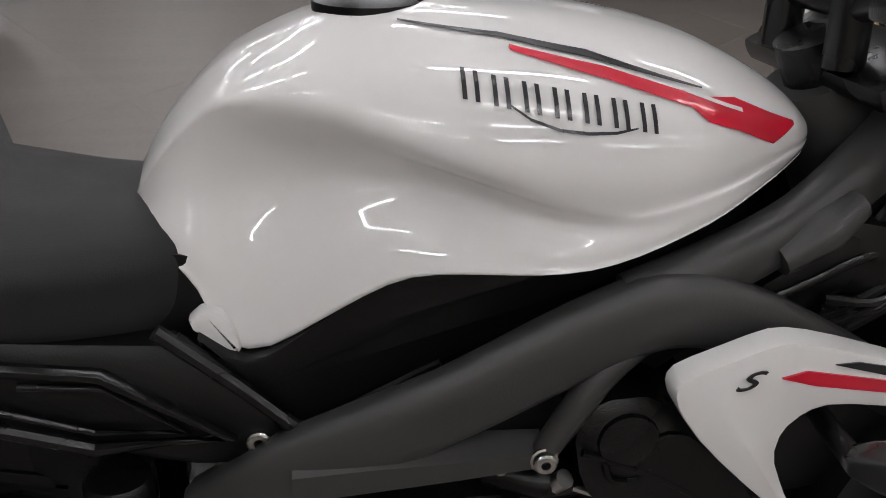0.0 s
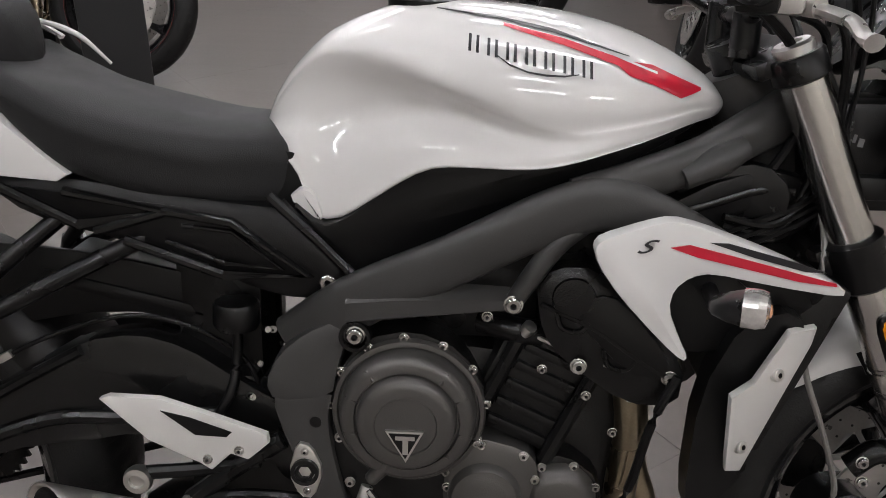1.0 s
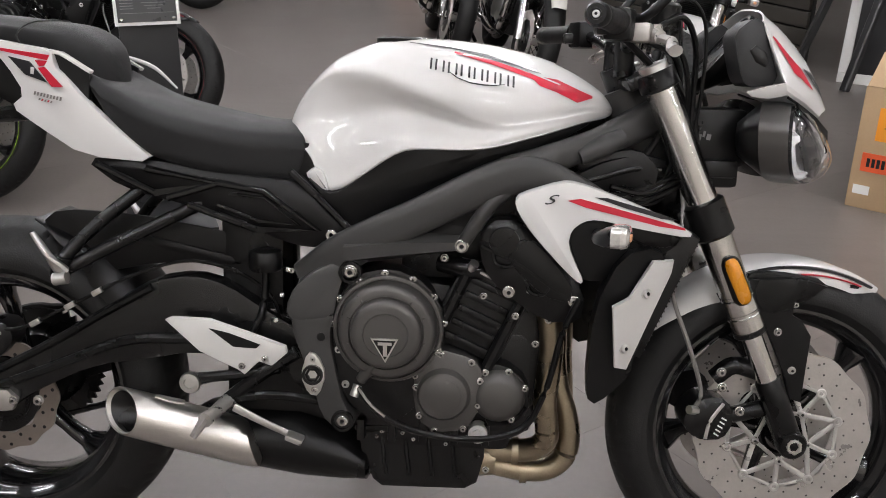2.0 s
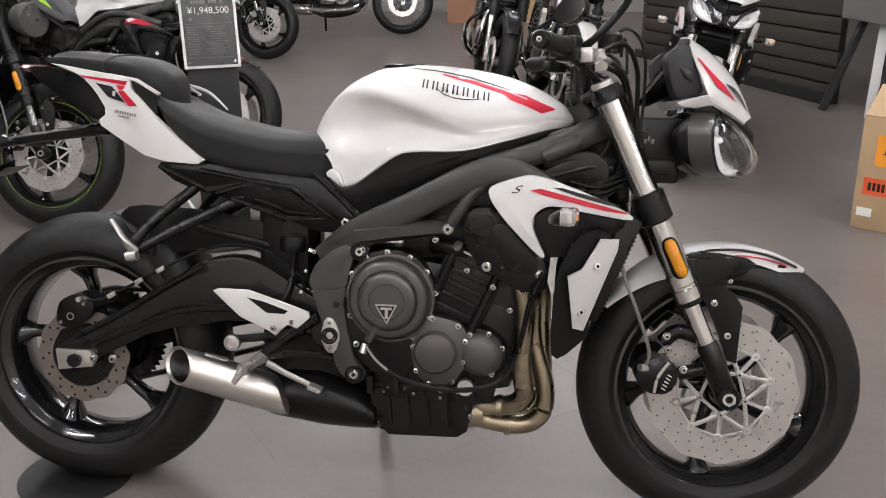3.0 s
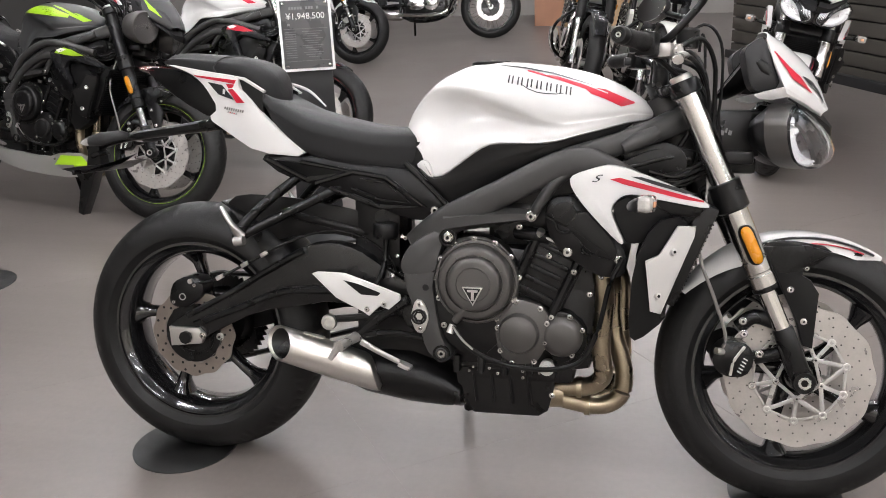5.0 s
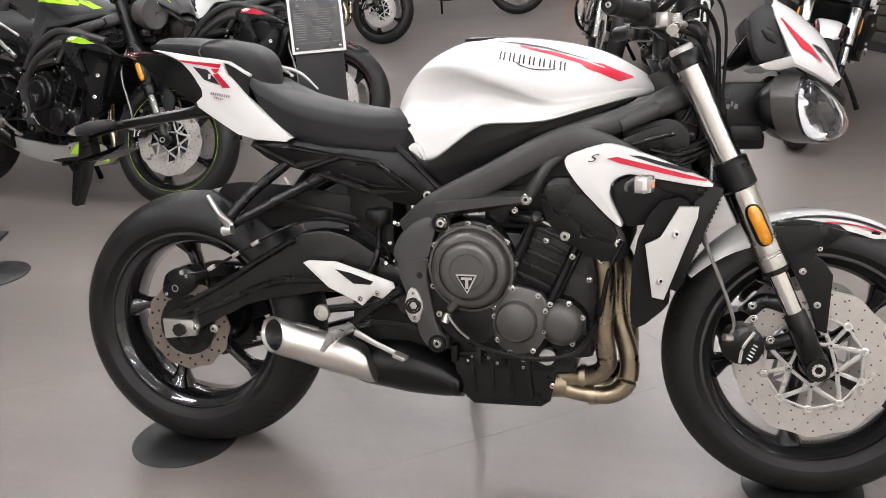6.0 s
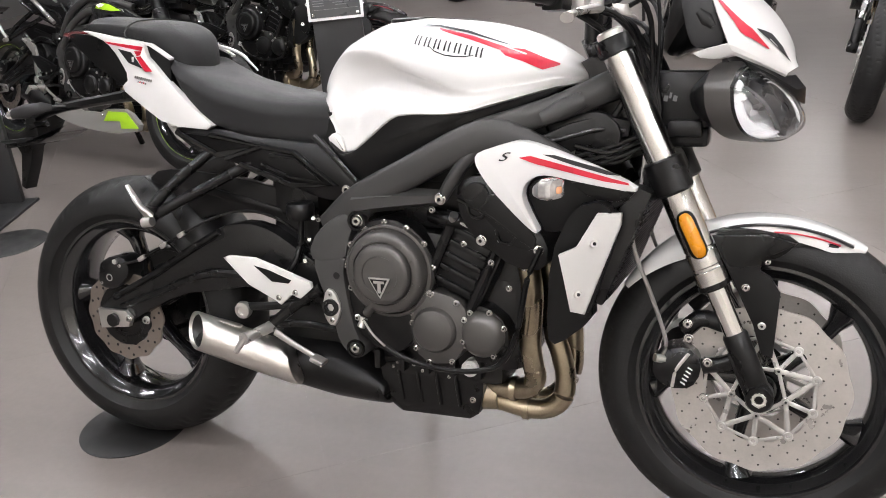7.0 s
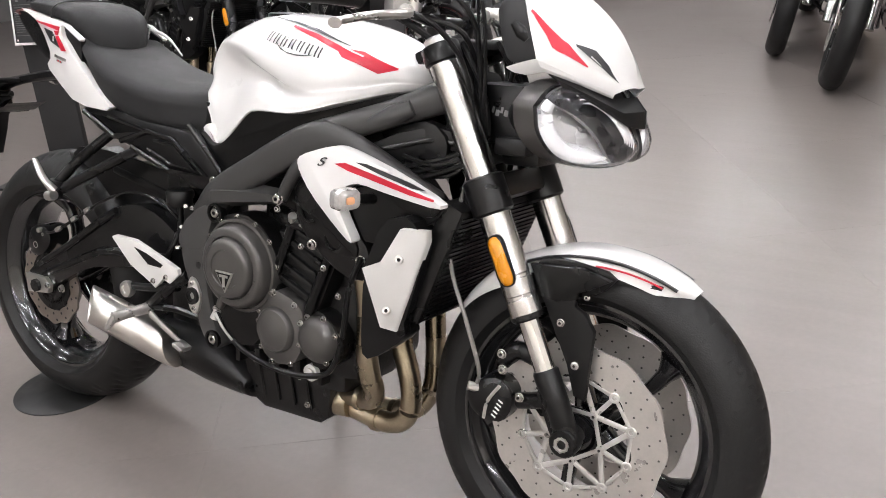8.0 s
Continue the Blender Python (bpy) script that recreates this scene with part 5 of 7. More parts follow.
        part("pedal", merged(tube([(0.452, s * 0.158, 0.340), (0.50, s * 0.160, 0.317), (0.552, s * 0.163, 0.296)], [0.008, 0.0065, 0.006], n=8, flat=0.6), block((0.03, 0.028, 0.010), (0.560, s * 0.170, 0.294), 0.003, pose(0, 0, 0, 0, 20, 0))), BARE_METAL, hp, "bare metal foot lever")
        part("boss", lathe([(0, 0.017), (0.008, 0.019), (0.015, 0.017), (0.016, 0.010), (0.012, 0.009)], (0.376, s * 0.148, 0.380), n=24, turn=aim((0, s, 0))), ALU, hp)
    for q in ((0.545, 0.575), (0.55, 0.52)):
        bolt((q[0], -0.116, q[1]), 0.0042, bike, BARE_METAL)
    part("brake_fluid_pot", lathe([(0, 0.026), (0.006, 0.029), (0.03, 0.029), (0.034, 0.026), (0.036, 0)], (0.497, -0.105, 0.572), n=24, axis="z"), PLASTIC, bike, "black rear brake fluid pot")
    part("pot_hose", tube([(0.497, -0.105, 0.572), (0.495, -0.105, 0.53), (0.49, -0.12, 0.49), (0.47, -0.13, 0.45), (0.47, -0.14, 0.41)], 0.0065, n=10), PLASTIC, bike)
    part("shock_linkage", block((0.21, 0.15, 0.22), (0.515, 0, 0.385), 0.03), CASE, bike, "dark suspension linkage")
    part("shock_absorber", lathe([(0, 0.03), (0.22, 0.03)], (0.50, 0.0, 0.40), n=20, axis="z"), SATIN, bike)
    for k in range(5):
        part("hydraulic_fitting", lathe([(0, 0.0042), (0.014, 0.0042)], (0.515 + 0.01 * k, -0.128 + 0.004 * k, 0.49 + 0.022 * ((k * 2) % 5)), n=8, turn=aim((0.5, -0.8, 0.2))), BOLT, bike)
    part("rider_tail_light", skin([[Vector((x, w * math.cos(a), z + h * math.sin(a))) for a in np.linspace(0, 2 * math.pi, 12, endpoint=False)] for x, w, z, h in ((-0.155, 0.03, 0.955, 0.006), (-0.14, 0.045, 0.953, 0.010), (-0.10, 0.055, 0.948, 0.012))]), TAIL_RED, bike, "red tail light under the pillion pad")
    arm = tube([(0.04, 0, 0.822), (-0.06, 0, 0.808), (-0.19, 0, 0.789), (-0.27, 0, 0.772), (-0.305, 0, 0.752)], [0.016, 0.013, 0.011, 0.012, 0.009], n=10, flat=1.8, power=3)
    blade = plate([(-0.285, 0.770), (-0.312, 0.768), (-0.322, 0.705), (-0.352, 0.690), (-0.340, 0.672), (-0.352, 0.592), (-0.340, 0.586), (-0.312, 0.650), (-0.300, 0.690), (-0.278, 0.712)], -0.018, 0.018, soft=0, bevel=0.003)
    ph = part("plate_hanger", merged(arm, blade), PLASTIC, bike, "black number plate hanger")
    part("plate_mount", block((0.006, 0.17, 0.012), (-0.315, 0, 0.700), 0.002), SATIN, ph)
    part("plate_leaf", plate([(-0.372, 0.706), (-0.330, 0.712), (-0.200, 0.724), (-0.190, 0.730), (-0.240, 0.706), (-0.320, 0.694)], -0.055, 0.055, soft=0, bevel=0.002), PLASTIC, ph)
    part("plate_lamp", block((0.026, 0.05, 0.014), (-0.292, 0, 0.742), 0.004, pose(0, 0, 0, 0, -20, 0)), SATIN, ph)
    for s in SIDES:
        rows = ((-0.150, 0.095, 0.795, 0.006, 0.004), (-0.165, 0.112, 0.794, 0.013, 0.009), (-0.205, 0.122, 0.786, 0.0165, 0.013), (-0.240, 0.122, 0.780, 0.012, 0.011), (-0.262, 0.120, 0.776, 0.003, 0.004))
        pod = part("rear_indicator", skin([[Vector((x, s * (y + h * 0.8 * math.cos(a)), z + w * math.sin(a))) for a in np.linspace(0, 2 * math.pi, 14, endpoint=False)] for x, y, z, w, h in rows]), GREY_PLASTIC, ph, "black rear indicator")
        part("indicator_stem", tube([(-0.185, s * 0.01, 0.787), (-0.190, s * 0.07, 0.788), (-0.192, s * 0.115, 0.788)], 0.007, n=8), PLASTIC, pod)
        part("indicator_lens", skin([[Vector((x, s * (y + h * 0.8 * math.cos(a)), z + w * math.sin(a))) for a in np.linspace(0, 2 * math.pi, 14, endpoint=False)] for x, y, z, w, h in ((-0.240, 0.122, 0.780, 0.0128, 0.0118), (-0.256, 0.121, 0.777, 0.0085, 0.008), (-0.266, 0.120, 0.775, 0.002, 0.003))]), LENS_CLEAR, pod, "clear indicator lens")

    # fork and steering
    for s in SIDES:
        y = s * 0.104
        d = Vector((math.sin(RAKE) * 1.0, 0, -math.cos(RAKE)))
        top = Vector((fork_x(0.940), y, 0.940))
        L = lambda z: (0.940 - z) / math.cos(RAKE)
        t = aim(d)
        fk = part("fork_leg", lathe([(L(0.915), 0.020), (L(0.915), 0.0265), (L(0.72), 0.0265), (L(0.655), 0.0272), (L(0.562), 0.0274), (L(0.560), 0.0264), (L(0.556), 0.0264), (L(0.554), 0.0275), (L(0.531), 0.0275), (L(0.529), 0.0266), (L(0.525), 0.0266), (L(0.523), 0.0276), (L(0.501), 0.0276), (L(0.499), 0.0268), (L(0.499), 0.020)], top, n=40, turn=t), STEEL, bike, "brushed aluminium upside-down fork leg", m=S, sharp=12)
        part("dust_seal", lathe([(L(0.4995), 0.0185), (L(0.4995), 0.0280), (L(0.493), 0.0280), (L(0.490), 0.0240), (L(0.490), 0.0185)], top, n=36, turn=t), SATIN, fk, m=S, sharp=20)
        part("fork_cap", lathe([(L(0.929), 0.006), (L(0.929), 0.011), (L(0.934), 0.012), (L(0.934), 0.020), (L(0.931), 0.0235), (L(0.91), 0.0235)], top, n=24, turn=t), ALU, fk, m=S)
        part("fork_slider", lathe([(L(0.50), 0.0180), (L(0.36), 0.0180)], top, n=32, turn=t), CHROME, fk, m=S)
        foot = merged(lathe([(L(0.412), 0.0195), (L(0.408), 0.0222), (L(0.36), 0.0222), (L(0.31), 0.021), (L(0.285), 0.016)], top, n=24, turn=t), lathe([(-0.024, 0.022), (-0.020, 0.025), (0.016, 0.025), (0.020, 0.022)], (1.403, y - s * 0.002, 0.300), n=24), block((0.040, 0.026, 0.09), (1.380, y, 0.342), 0.01, pose(0, 0, 0, 0, -24, 0)))
        part("fork_foot", foot, SATIN, fk, m=S)
        part("foot_bolt", lathe([(0, 0.0135), (0.004, 0.0135), (0.004, 0.0105), (0.0005, 0.010)], (1.403, y + s * 0.024, 0.300), n=6, turn=aim((0, s, 0)), loop=True), ALU, fk, m=S)
        rp, rq = Vector((fork_x(0.628) + 0.006, y + s * 0.030, 0.628)), Vector((fork_x(0.548) + 0.006, y + s * 0.030, 0.548))
        pill = lambda a, b, r: ([a, a.lerp(b, 0.03), a.lerp(b, 0.10), a.lerp(b, 0.2), a.lerp(b, 0.8), a.lerp(b, 0.90), a.lerp(b, 0.97), b], [r * 0.35, r * 0.66, r * 0.9, r, r, r * 0.9, r * 0.66, r * 0.35])
        part("reflector_mount", tube(*pill(rp, rq, 0.0165), n=14, steps=1, flat=0.6), PLASTIC, fk, m=S)
        part("reflector", tube(*pill(rp + Vector((0.001, s * 0.004, -0.003)), rq + Vector((0.001, s * 0.004, 0.003)), 0.0128), n=14, steps=1, flat=0.7), AMBER, fk, "amber fork reflector", m=S)
        part("clamp_ring", lathe([(L(0.715), 0.030), (L(0.712), 0.035), (L(0.660), 0.035), (L(0.656), 0.030)], top, n=32, turn=t), SATIN, fk, m=S)
        part("top_clamp_ring", lathe([(L(0.922), 0.0245), (L(0.922), 0.030), (L(0.919), 0.0325), (L(0.896), 0.0325), (L(0.893), 0.027)], top, n=32, turn=t), SATIN, fk, m=S)
        guard = [(1.310, 0.580), (1.400, 0.586), (1.450, 0.572), (1.415, 0.552), (1.396, 0.545), (1.394, 0.522), (1.411, 0.512), (1.429, 0.485), (1.422, 0.366), (1.402, 0.372), (1.386, 0.424), (1.341, 0.517)]
        gd = part("fork_guard", plate(guard, s * 0.091, s * 0.080, soft=0, bevel=0.003), PLASTIC, fk, "black fork guard", m=S)
        for q in ((1.371, 0.491), (1.401, 0.424)):
            bolt((q[0], s * 0.090, q[1]), 0.0062, gd, None, S, (0, s, 0))
        # caliper
        cp = [(1.222, 0.352), (1.240, 0.372), (1.276, 0.380), (1.298, 0.362), (1.303, 0.333), (1.287, 0.303), (1.251, 0.300), (1.226, 0.313), (1.216, 0.334)]
        cal = part("front_caliper", plate(cp, s * 0.108, s * 0.045, dome=(0.012, 0.007)), SATIN, bike, "black four-piston front brake caliper", m=S)
        part("caliper_mount", merged(tube([(1.27, s * 0.085, 0.405), (1.30, s * 0.09, 0.43), (1.345, s * 0.09, 0.42)], 0.016, n=10), tube([(1.305, s * 0.085, 0.34), (1.34, s * 0.09, 0.35), (1.365, s * 0.095, 0.36)], 0.015, n=10)), SATIN, cal, m=S)
        part("caliper_fin", tube([(1.254, s * 0.1160, 0.306), (1.260, s * 0.1170, 0.338), (1.281, s * 0.1160, 0.370)], 0.0032, n=8, flat=0.5), ALU, cal, m=S)
        for k in range(5):
            part("maker_bar", block((0.0024, 0.0012, 0.0095), (1.272 + 0.0030 * k, s * 0.1155, 0.314 + 0.0070 * k), 0, pose(0, 0, 0, 0, -60, 0)), PAPER, cal, m=S)
        for q in ((1.276, 0.422), (1.313, 0.353), (1.240, 0.310), (1.279, 0.395)):
            bolt((q[0], s * 0.104, q[1]), 0.0075 if q[0] > 1.27 else 0.005, cal, None, S, (0, s, 0))
        part("brake_hose", tube([(1.233, s * 0.108, 0.356), (1.240, s * 0.117, 0.392), (1.213, s * 0.120, 0.472), (1.182, s * 0.120, 0.550), (1.176, s * 0.118, 0.610), (1.190, s * 0.108, 0.690), (1.190, s * 0.07, 0.76)], 0.0038, n=8), HOSE, cal, "grey braided brake hose", m=S)
        part("banjo_bolt", lathe([(-0.01, 0.008), (0.012, 0.008)], (1.232, s * 0.112, 0.356), n=8, turn=aim((-0.8, s * 0.5, 0.2))), ALU, cal, m=S)
    cl = part("triple_clamp", merged(block((0.07, 0.22, 0.045), (fork_x(0.69) - 0.012, 0, 0.688), 0.012, pose(0, 0, 0, 0, -24, 0)), block((0.075, 0.22, 0.022), (fork_x(0.908) - 0.014, 0, 0.912), 0.008, pose(0, 0, 0, 0, -24, 0)), tube([(1.19, 0, 0.69), (1.085, 0, 0.93)], 0.03, n=16, steps=1)), SATIN, bike, "black triple clamps and steering head", m=S)
    part("head_tube", tube([(1.178, 0, 0.715), (1.095, 0, 0.895)], 0.045, n=20, steps=1), FRAME, cl)
    bolt((1.140, -0.125, 0.900), 0.006, cl, ALU, S)
    H = S @ Matrix.Translation((0, 0, -0.013))
    # handlebar, grips, levers, mirrors
    hb = part("handlebar", tube([(0.990, -0.345, 1.006), (1.035, -0.24, 1.005), (1.068, -0.15, 0.995), (1.088, -0.07, 0.975), (1.09, 0, 0.972), (1.088, 0.07, 0.975), (1.068, 0.15, 0.995), (1.035, 0.24, 1.005), (0.990, 0.345, 1.006)], 0.011, n=12), SATIN, bike, "tapered black handlebar with controls", m=H)
    for s in SIDES:
        g0, g1 = Vector((1.000, s * 0.325, 1.006)), Vector((1.043, s * 0.215, 1.005))
        part("grip", tube([g0, g0.lerp(g1, 0.1), g0.lerp(g1, 0.5), g0.lerp(g1, 0.95), g1], [0.017, 0.0175, 0.0165, 0.0185, 0.022], n=20), RUBBER, hb, "black rubber grip", m=H)
        out = (g0 - g1).normalized()
        be = part("bar_end", lathe([(0, 0.017), (0.004, 0.0175), (0.018, 0.0175), (0.024, 0.014), (0.024, 0.008), (0.020, 0.007)], g0, n=24, turn=aim(out)), SATIN, hb, m=H)
        bolt(g0 + out * 0.021, 0.0055, be, ALU, H, out)
        part("bar_riser", tube([(1.088, s * 0.05, 0.925), (1.089, s * 0.05, 0.985)], 0.017, n=14, steps=1), SATIN, hb, m=H)
        part("switchgear", merged(block((0.045, 0.05, 0.05), (1.053, s * 0.185, 1.002), 0.01, pose(0, 0, 0, 0, 0, s * 20)), block((0.03, 0.03, 0.02), (1.03, s * 0.19, 0.995), 0.006)), PLASTIC, hb, m=H)
        part("lever_perch", merged(block((0.04, 0.055, 0.03), (1.088, s * 0.165, 0.992), 0.008, pose(0, 0, 0, 0, 0, s * 20)), tube([(1.09, s * 0.13, 0.99), (1.115, s * 0.19, 0.985)], 0.011, n=12, steps=1), lathe([(0, 0.012), (0.02, 0.012)], (1.112, s * 0.160, 0.985), n=16, axis="z")), BARE_METAL, hb, "bare metal lever perch", m=H)
        part("lever", tube([(1.105, s * 0.165, 0.985), (1.122, s * 0.205, 0.980), (1.112, s * 0.28, 0.974), (1.098, s * 0.335, 0.964), (1.100, s * 0.352, 0.960)], [0.008, 0.008, 0.0065, 0.006, 0.0085], n=10, flat=1.3), BARE_METAL, hb, "bare aluminium brake lever", m=H)
        if s < 0:
            part("fluid_reservoir", merged(lathe([(0, 0.022), (0.035, 0.024), (0.040, 0.020), (0.041, 0)], (1.135, s * 0.125, 1.000), n=24, axis="z"), tube([(1.10, s * 0.13, 0.985), (1.13, s * 0.125, 0.995)], 0.009, n=8, steps=1)), SATIN, hb, "smoked brake fluid reservoir", m=H)
        back, wide, mid = Vector((0.81, s * 0.52, -0.26)).normalized(), Vector((-0.54, s * 0.84, 0)), Vector((1.087, s * 0.342, 1.138))
        rise = wide.cross(back) * s
        mi = part("mirror", tube([(1.078, s * 0.178, 1.005), (1.108, s * 0.200, 1.030), (1.158, s * 0.214, 1.092), (1.135, s * 0.265, 1.112), mid + back * 0.02], [0.008, 0.0078, 0.0075, 0.007, 0.008], n=10), SATIN, hb, "black bar mirror on a thin arm", m=H)
        oval = lambda rows: [[mid + back * dx + wide * (r * 1.2 * math.cos(a)) + rise * (r * 0.74 * math.sin(a) * (1.0 if math.sin(a) > 0 else 1.15 - 0.25 * abs(math.cos(a)))) for a in np.linspace(0, 2 * math.pi, 28, endpoint=False)] for dx, r in rows]
        part("mirror_shell", skin(oval([(0.028, 0.012), (0.022, 0.036), (0.008, 0.050), (-0.006, 0.052)])), BLACK_GLOSS, mi, m=H)
        part("mirror_glass", skin(oval([(-0.0062, 0.049), (-0.0085, 0.048)])), CHROME, mi, m=H)
        part("clutch_hose", tube([(1.11, s * 0.13, 0.98), (1.165, s * 0.09, 0.955), (1.185, s * 0.06, 0.88), (1.20, s * 0.045, 0.80), (1.195, s * 0.05, 0.72), (1.17, s * 0.06, 0.66)], 0.005, n=8), PLASTIC, hb, m=H)
        part("wire_loom", tube([(1.06, s * 0.17, 0.985), (1.13, s * 0.11, 0.93), (1.165, s * 0.075, 0.86), (1.13, s * 0.07, 0.78), (1.06, s * 0.08, 0.735)], 0.006, n=8), PLASTIC, hb)
        for k in range(3):
            part("cable", tube([(1.15 + 0.008 * k, s * (0.06 + 0.01 * k), 0.93), (1.20 + 0.006 * k, s * 0.075, 0.84), (1.205, s * 0.075, 0.77 - 0.01 * k), (1.10, s * 0.105, 0.725 - 0.012 * k), (1.03, s * 0.115, 0.715 - 0.01 * k)], 0.0045, n=6), PLASTIC, hb)
    for s in SIDES:
        shell = part("head_shell", plate([(1.000, 0.748), (1.060, 0.776), (1.120, 0.792), (1.170, 0.780), (1.165, 0.752), (1.120, 0.746), (1.060, 0.722), (1.010, 0.724)], s * 0.124, s * 0.095, soft=0, bevel=0.006, warp=lambda x, y, z: (x, y - s * 0.25 * (x - 1.0), z)), PLASTIC, bike, "black plastic shell beside the steering head")
        part("shell_ridge", tube([(1.005, s * 0.124, 0.738), (1.060, s * 0.111, 0.752), (1.115, s * 0.097, 0.766), (1.160, s * 0.086, 0.764)], 0.005, n=8, flat=0.6), SWING, shell)
        for k in range(3):
            part("shell_hose", tube([(1.075, s * (0.112 - 0.004 * k), 0.738 - 0.011 * k), (1.130, s * (0.100 - 0.004 * k), 0.726 - 0.010 * k), (1.165, s * (0.085 - 0.004 * k), 0.742 - 0.012 * k), (1.185, s * 0.070, 0.775 - 0.01 * k)], 0.0048, n=8), SWING, shell)
    part("hanging_tag", tube([(1.165, -0.06, 0.985), (1.168, -0.065, 1.02), (1.175, -0.065, 1.005), (1.178, -0.065, 0.95)], 0.003, n=6), SATIN, hb, m=S)

    # lamps, flyscreen, instruments
    lb = part("lamp_bracket", merged(block((0.13, 0.06, 0.10), (1.235, -0.03, 0.815), 0.012), block((0.13, 0.06, 0.10), (1.235, 0.03, 0.815), 0.012), block((0.06, 0.16, 0.03), (1.255, 0, 0.765), 0.008)), PLASTIC, bike, "black lamp bracket", m=S)
    for k in range(4):
        part("sticker_bar", block((0.004 + 0.003 * (k % 2), 0.0008, 0.010), (1.212 + 0.008 * k, -0.0607, 0.822 - 0.005 * (k % 2)), 0, pose(0, 0, 0, 0, 12, 0)), SIGN_GREY, lb, m=S)
    part("under_box", block((0.07, 0.10, 0.035), (1.26, 0, 0.748), 0.01), PLASTIC, lb, m=S)
    for s in SIDES if round_lamps else ():
        axis = Vector((0.93, s * 0.36, -0.08)).normalized()
        c = Vector((1.300, s * 0.118, 0.848))
        hl = part("headlamp", lathe([(-0.085, 0.030), (-0.055, 0.058), (-0.010, 0.070), (0.034, 0.072), (0.040, 0.068), (0.040, 0.062)], c, n=36, turn=aim(axis)), GRAPHITE, bike, "round headlamp with a clear faceted lens", m=S)
        facets = [[c + aim(axis) @ Vector((r * math.cos(a), h + 0.006 * ((i + j) % 2), r * math.sin(a))) for i, a in enumerate(np.linspace(0, 2 * math.pi, 16, endpoint=False))] for j, (h, r) in enumerate(((0.036, 0.061), (0.026, 0.050), (0.014, 0.038), (0.006, 0.024), (0.004, 0.006)))]
        part("reflector", skin(facets, caps=False), CHROME, hl, "faceted chrome reflector", m=S, sharp=4)
        part("lamp_hood", lathe([(0.020, 0.030), (0.036, 0.027), (0.040, 0.004)], c, n=20, turn=aim(axis)), BROW, hl, m=S)
        lens = part("lamp_lens", lathe([(0.039, 0.063), (0.046, 0.058), (0.056, 0.044), (0.062, 0.024), (0.064, 0.003)], c, n=30, turn=aim(axis)), GLASS, hl, "clear domed lens", m=S)
        lens.visible_shadow = False
    for s in () if round_lamps else SIDES:
        r0 = lamp_ring(s)
        back = Vector((1.245, s * 0.080, 0.815))
        hl = part("headlamp", skin([lamp_ring(s, 0.045, 0.004), lamp_ring(s, 0.075, 0.018), lamp_ring(s, 0.07, 0.055)], caps=False), GRAPHITE, bike, "teardrop headlamp with a graphite bezel and clear lens", m=S, sharp=85)
        bowl = lamp_ring(s, 0.07, 0.055)
        part("lamp_bowl", skin([bowl, towards(bowl, back, 0.92), towards(bowl, back, 0.72), towards(bowl, back, 0.45)]), PLASTIC, hl, m=S, sharp=70)
        part("lamp_rim", skin([lamp_ring(s, 0.045, 0.004), lamp_ring(s, 0.03, -0.002), lamp_ring(s, -0.01, 0.0), lamp_ring(s, -0.02, 0.02)], caps=False), BLACK_GLOSS, hl, m=S)
        c = sum(r0, Vector()) / len(r0)
        axis = Vector((0.80, s * 0.35, -0.02))
        part("lamp_crescent", tube([towards(r0, c, 0.80, axis * -0.004)[k % 40] for k in (25, 28, 31, 34, 37, 40, 43, 45)], [0.002, 0.008, 0.013, 0.015, 0.015, 0.013, 0.009, 0.002], n=10, flat=0.4), LAMP_SILVER, hl, "silver crescent inside the lens", m=S)
        part("reflector_bowl", skin([[p + axis * (0.005 * ((i + j) % 2) * (0 < j < 5)) for i, p in enumerate(towards(r0, c, k, axis * -d)[::2])] for j, (k, d) in enumerate(((0.97, 0.008), (0.86, 0.024), (0.70, 0.040), (0.52, 0.050), (0.34, 0.056), (0.01, 0.058)))], caps=False), LAMP_SILVER, hl, "faceted silver reflector", m=S, sharp=4)
        part("lamp_baffle", skin([towards(r0, c + Vector((0.010, -s * 0.008, 0.012)), k, axis * -d) for k, d in ((0.86, 0.006), (0.62, 0.022), (0.56, 0.030))], caps=False), LAMP_SILVER, hl, m=S)
        low = [towards(r0, c, 0.93, axis * -0.010)[k % 40] for k in range(22, 47)]
        hub = c - axis * 0.030 + Vector((0.012, -s * 0.012, -0.004))
        dish = [[p.lerp(hub, t) - axis * (0.022 * math.sin(math.pi * t)) for t in (0.0, 0.18, 0.36, 0.54, 0.72, 0.9)] for p in low]
        part("lamp_dish", thicken(skin(dish, closed=False), 0.001), LAMP_SILVER, hl, "white reflector dish behind the lens", m=S, sharp=20)
        gl = [towards(r0, c, k, axis * d) for k, d in ((1.0, 0.0), (0.97, 0.010), (0.87, 0.022), (0.67, 0.032), (0.40, 0.037), (0.12, 0.039))]
        lens = part("lamp_lens", thicken(skin(gl, caps=False), 0.002), GLASS, hl, m=S)
        lens.visible_shadow = False
        p0, p1 = towards(r0, c, 0.95)[2], towards(r0, c, 0.95)[25]
        rows = []
        for k in range(2, 26):
            u = (k - 2) / 23
            rim = towards(r0, c, 0.95, axis * 0.001)[k]
            chord = p0.lerp(p1, u) + (rim - p0.lerp(p1, u)) * (0.22 * math.sin(math.pi * u)) + axis * 0.002
            rows.append([rim, rim.lerp(chord, 0.35) + axis * 0.012 * math.sin(math.pi * u), rim.lerp(chord, 0.7) + axis * 0.014 * math.sin(math.pi * u), chord, chord - axis * 0.012])
        part("lamp_brow", thicken(skin(rows, closed=False), 0.0012), BROW, hl, "smoked inner lamp brow", m=S)
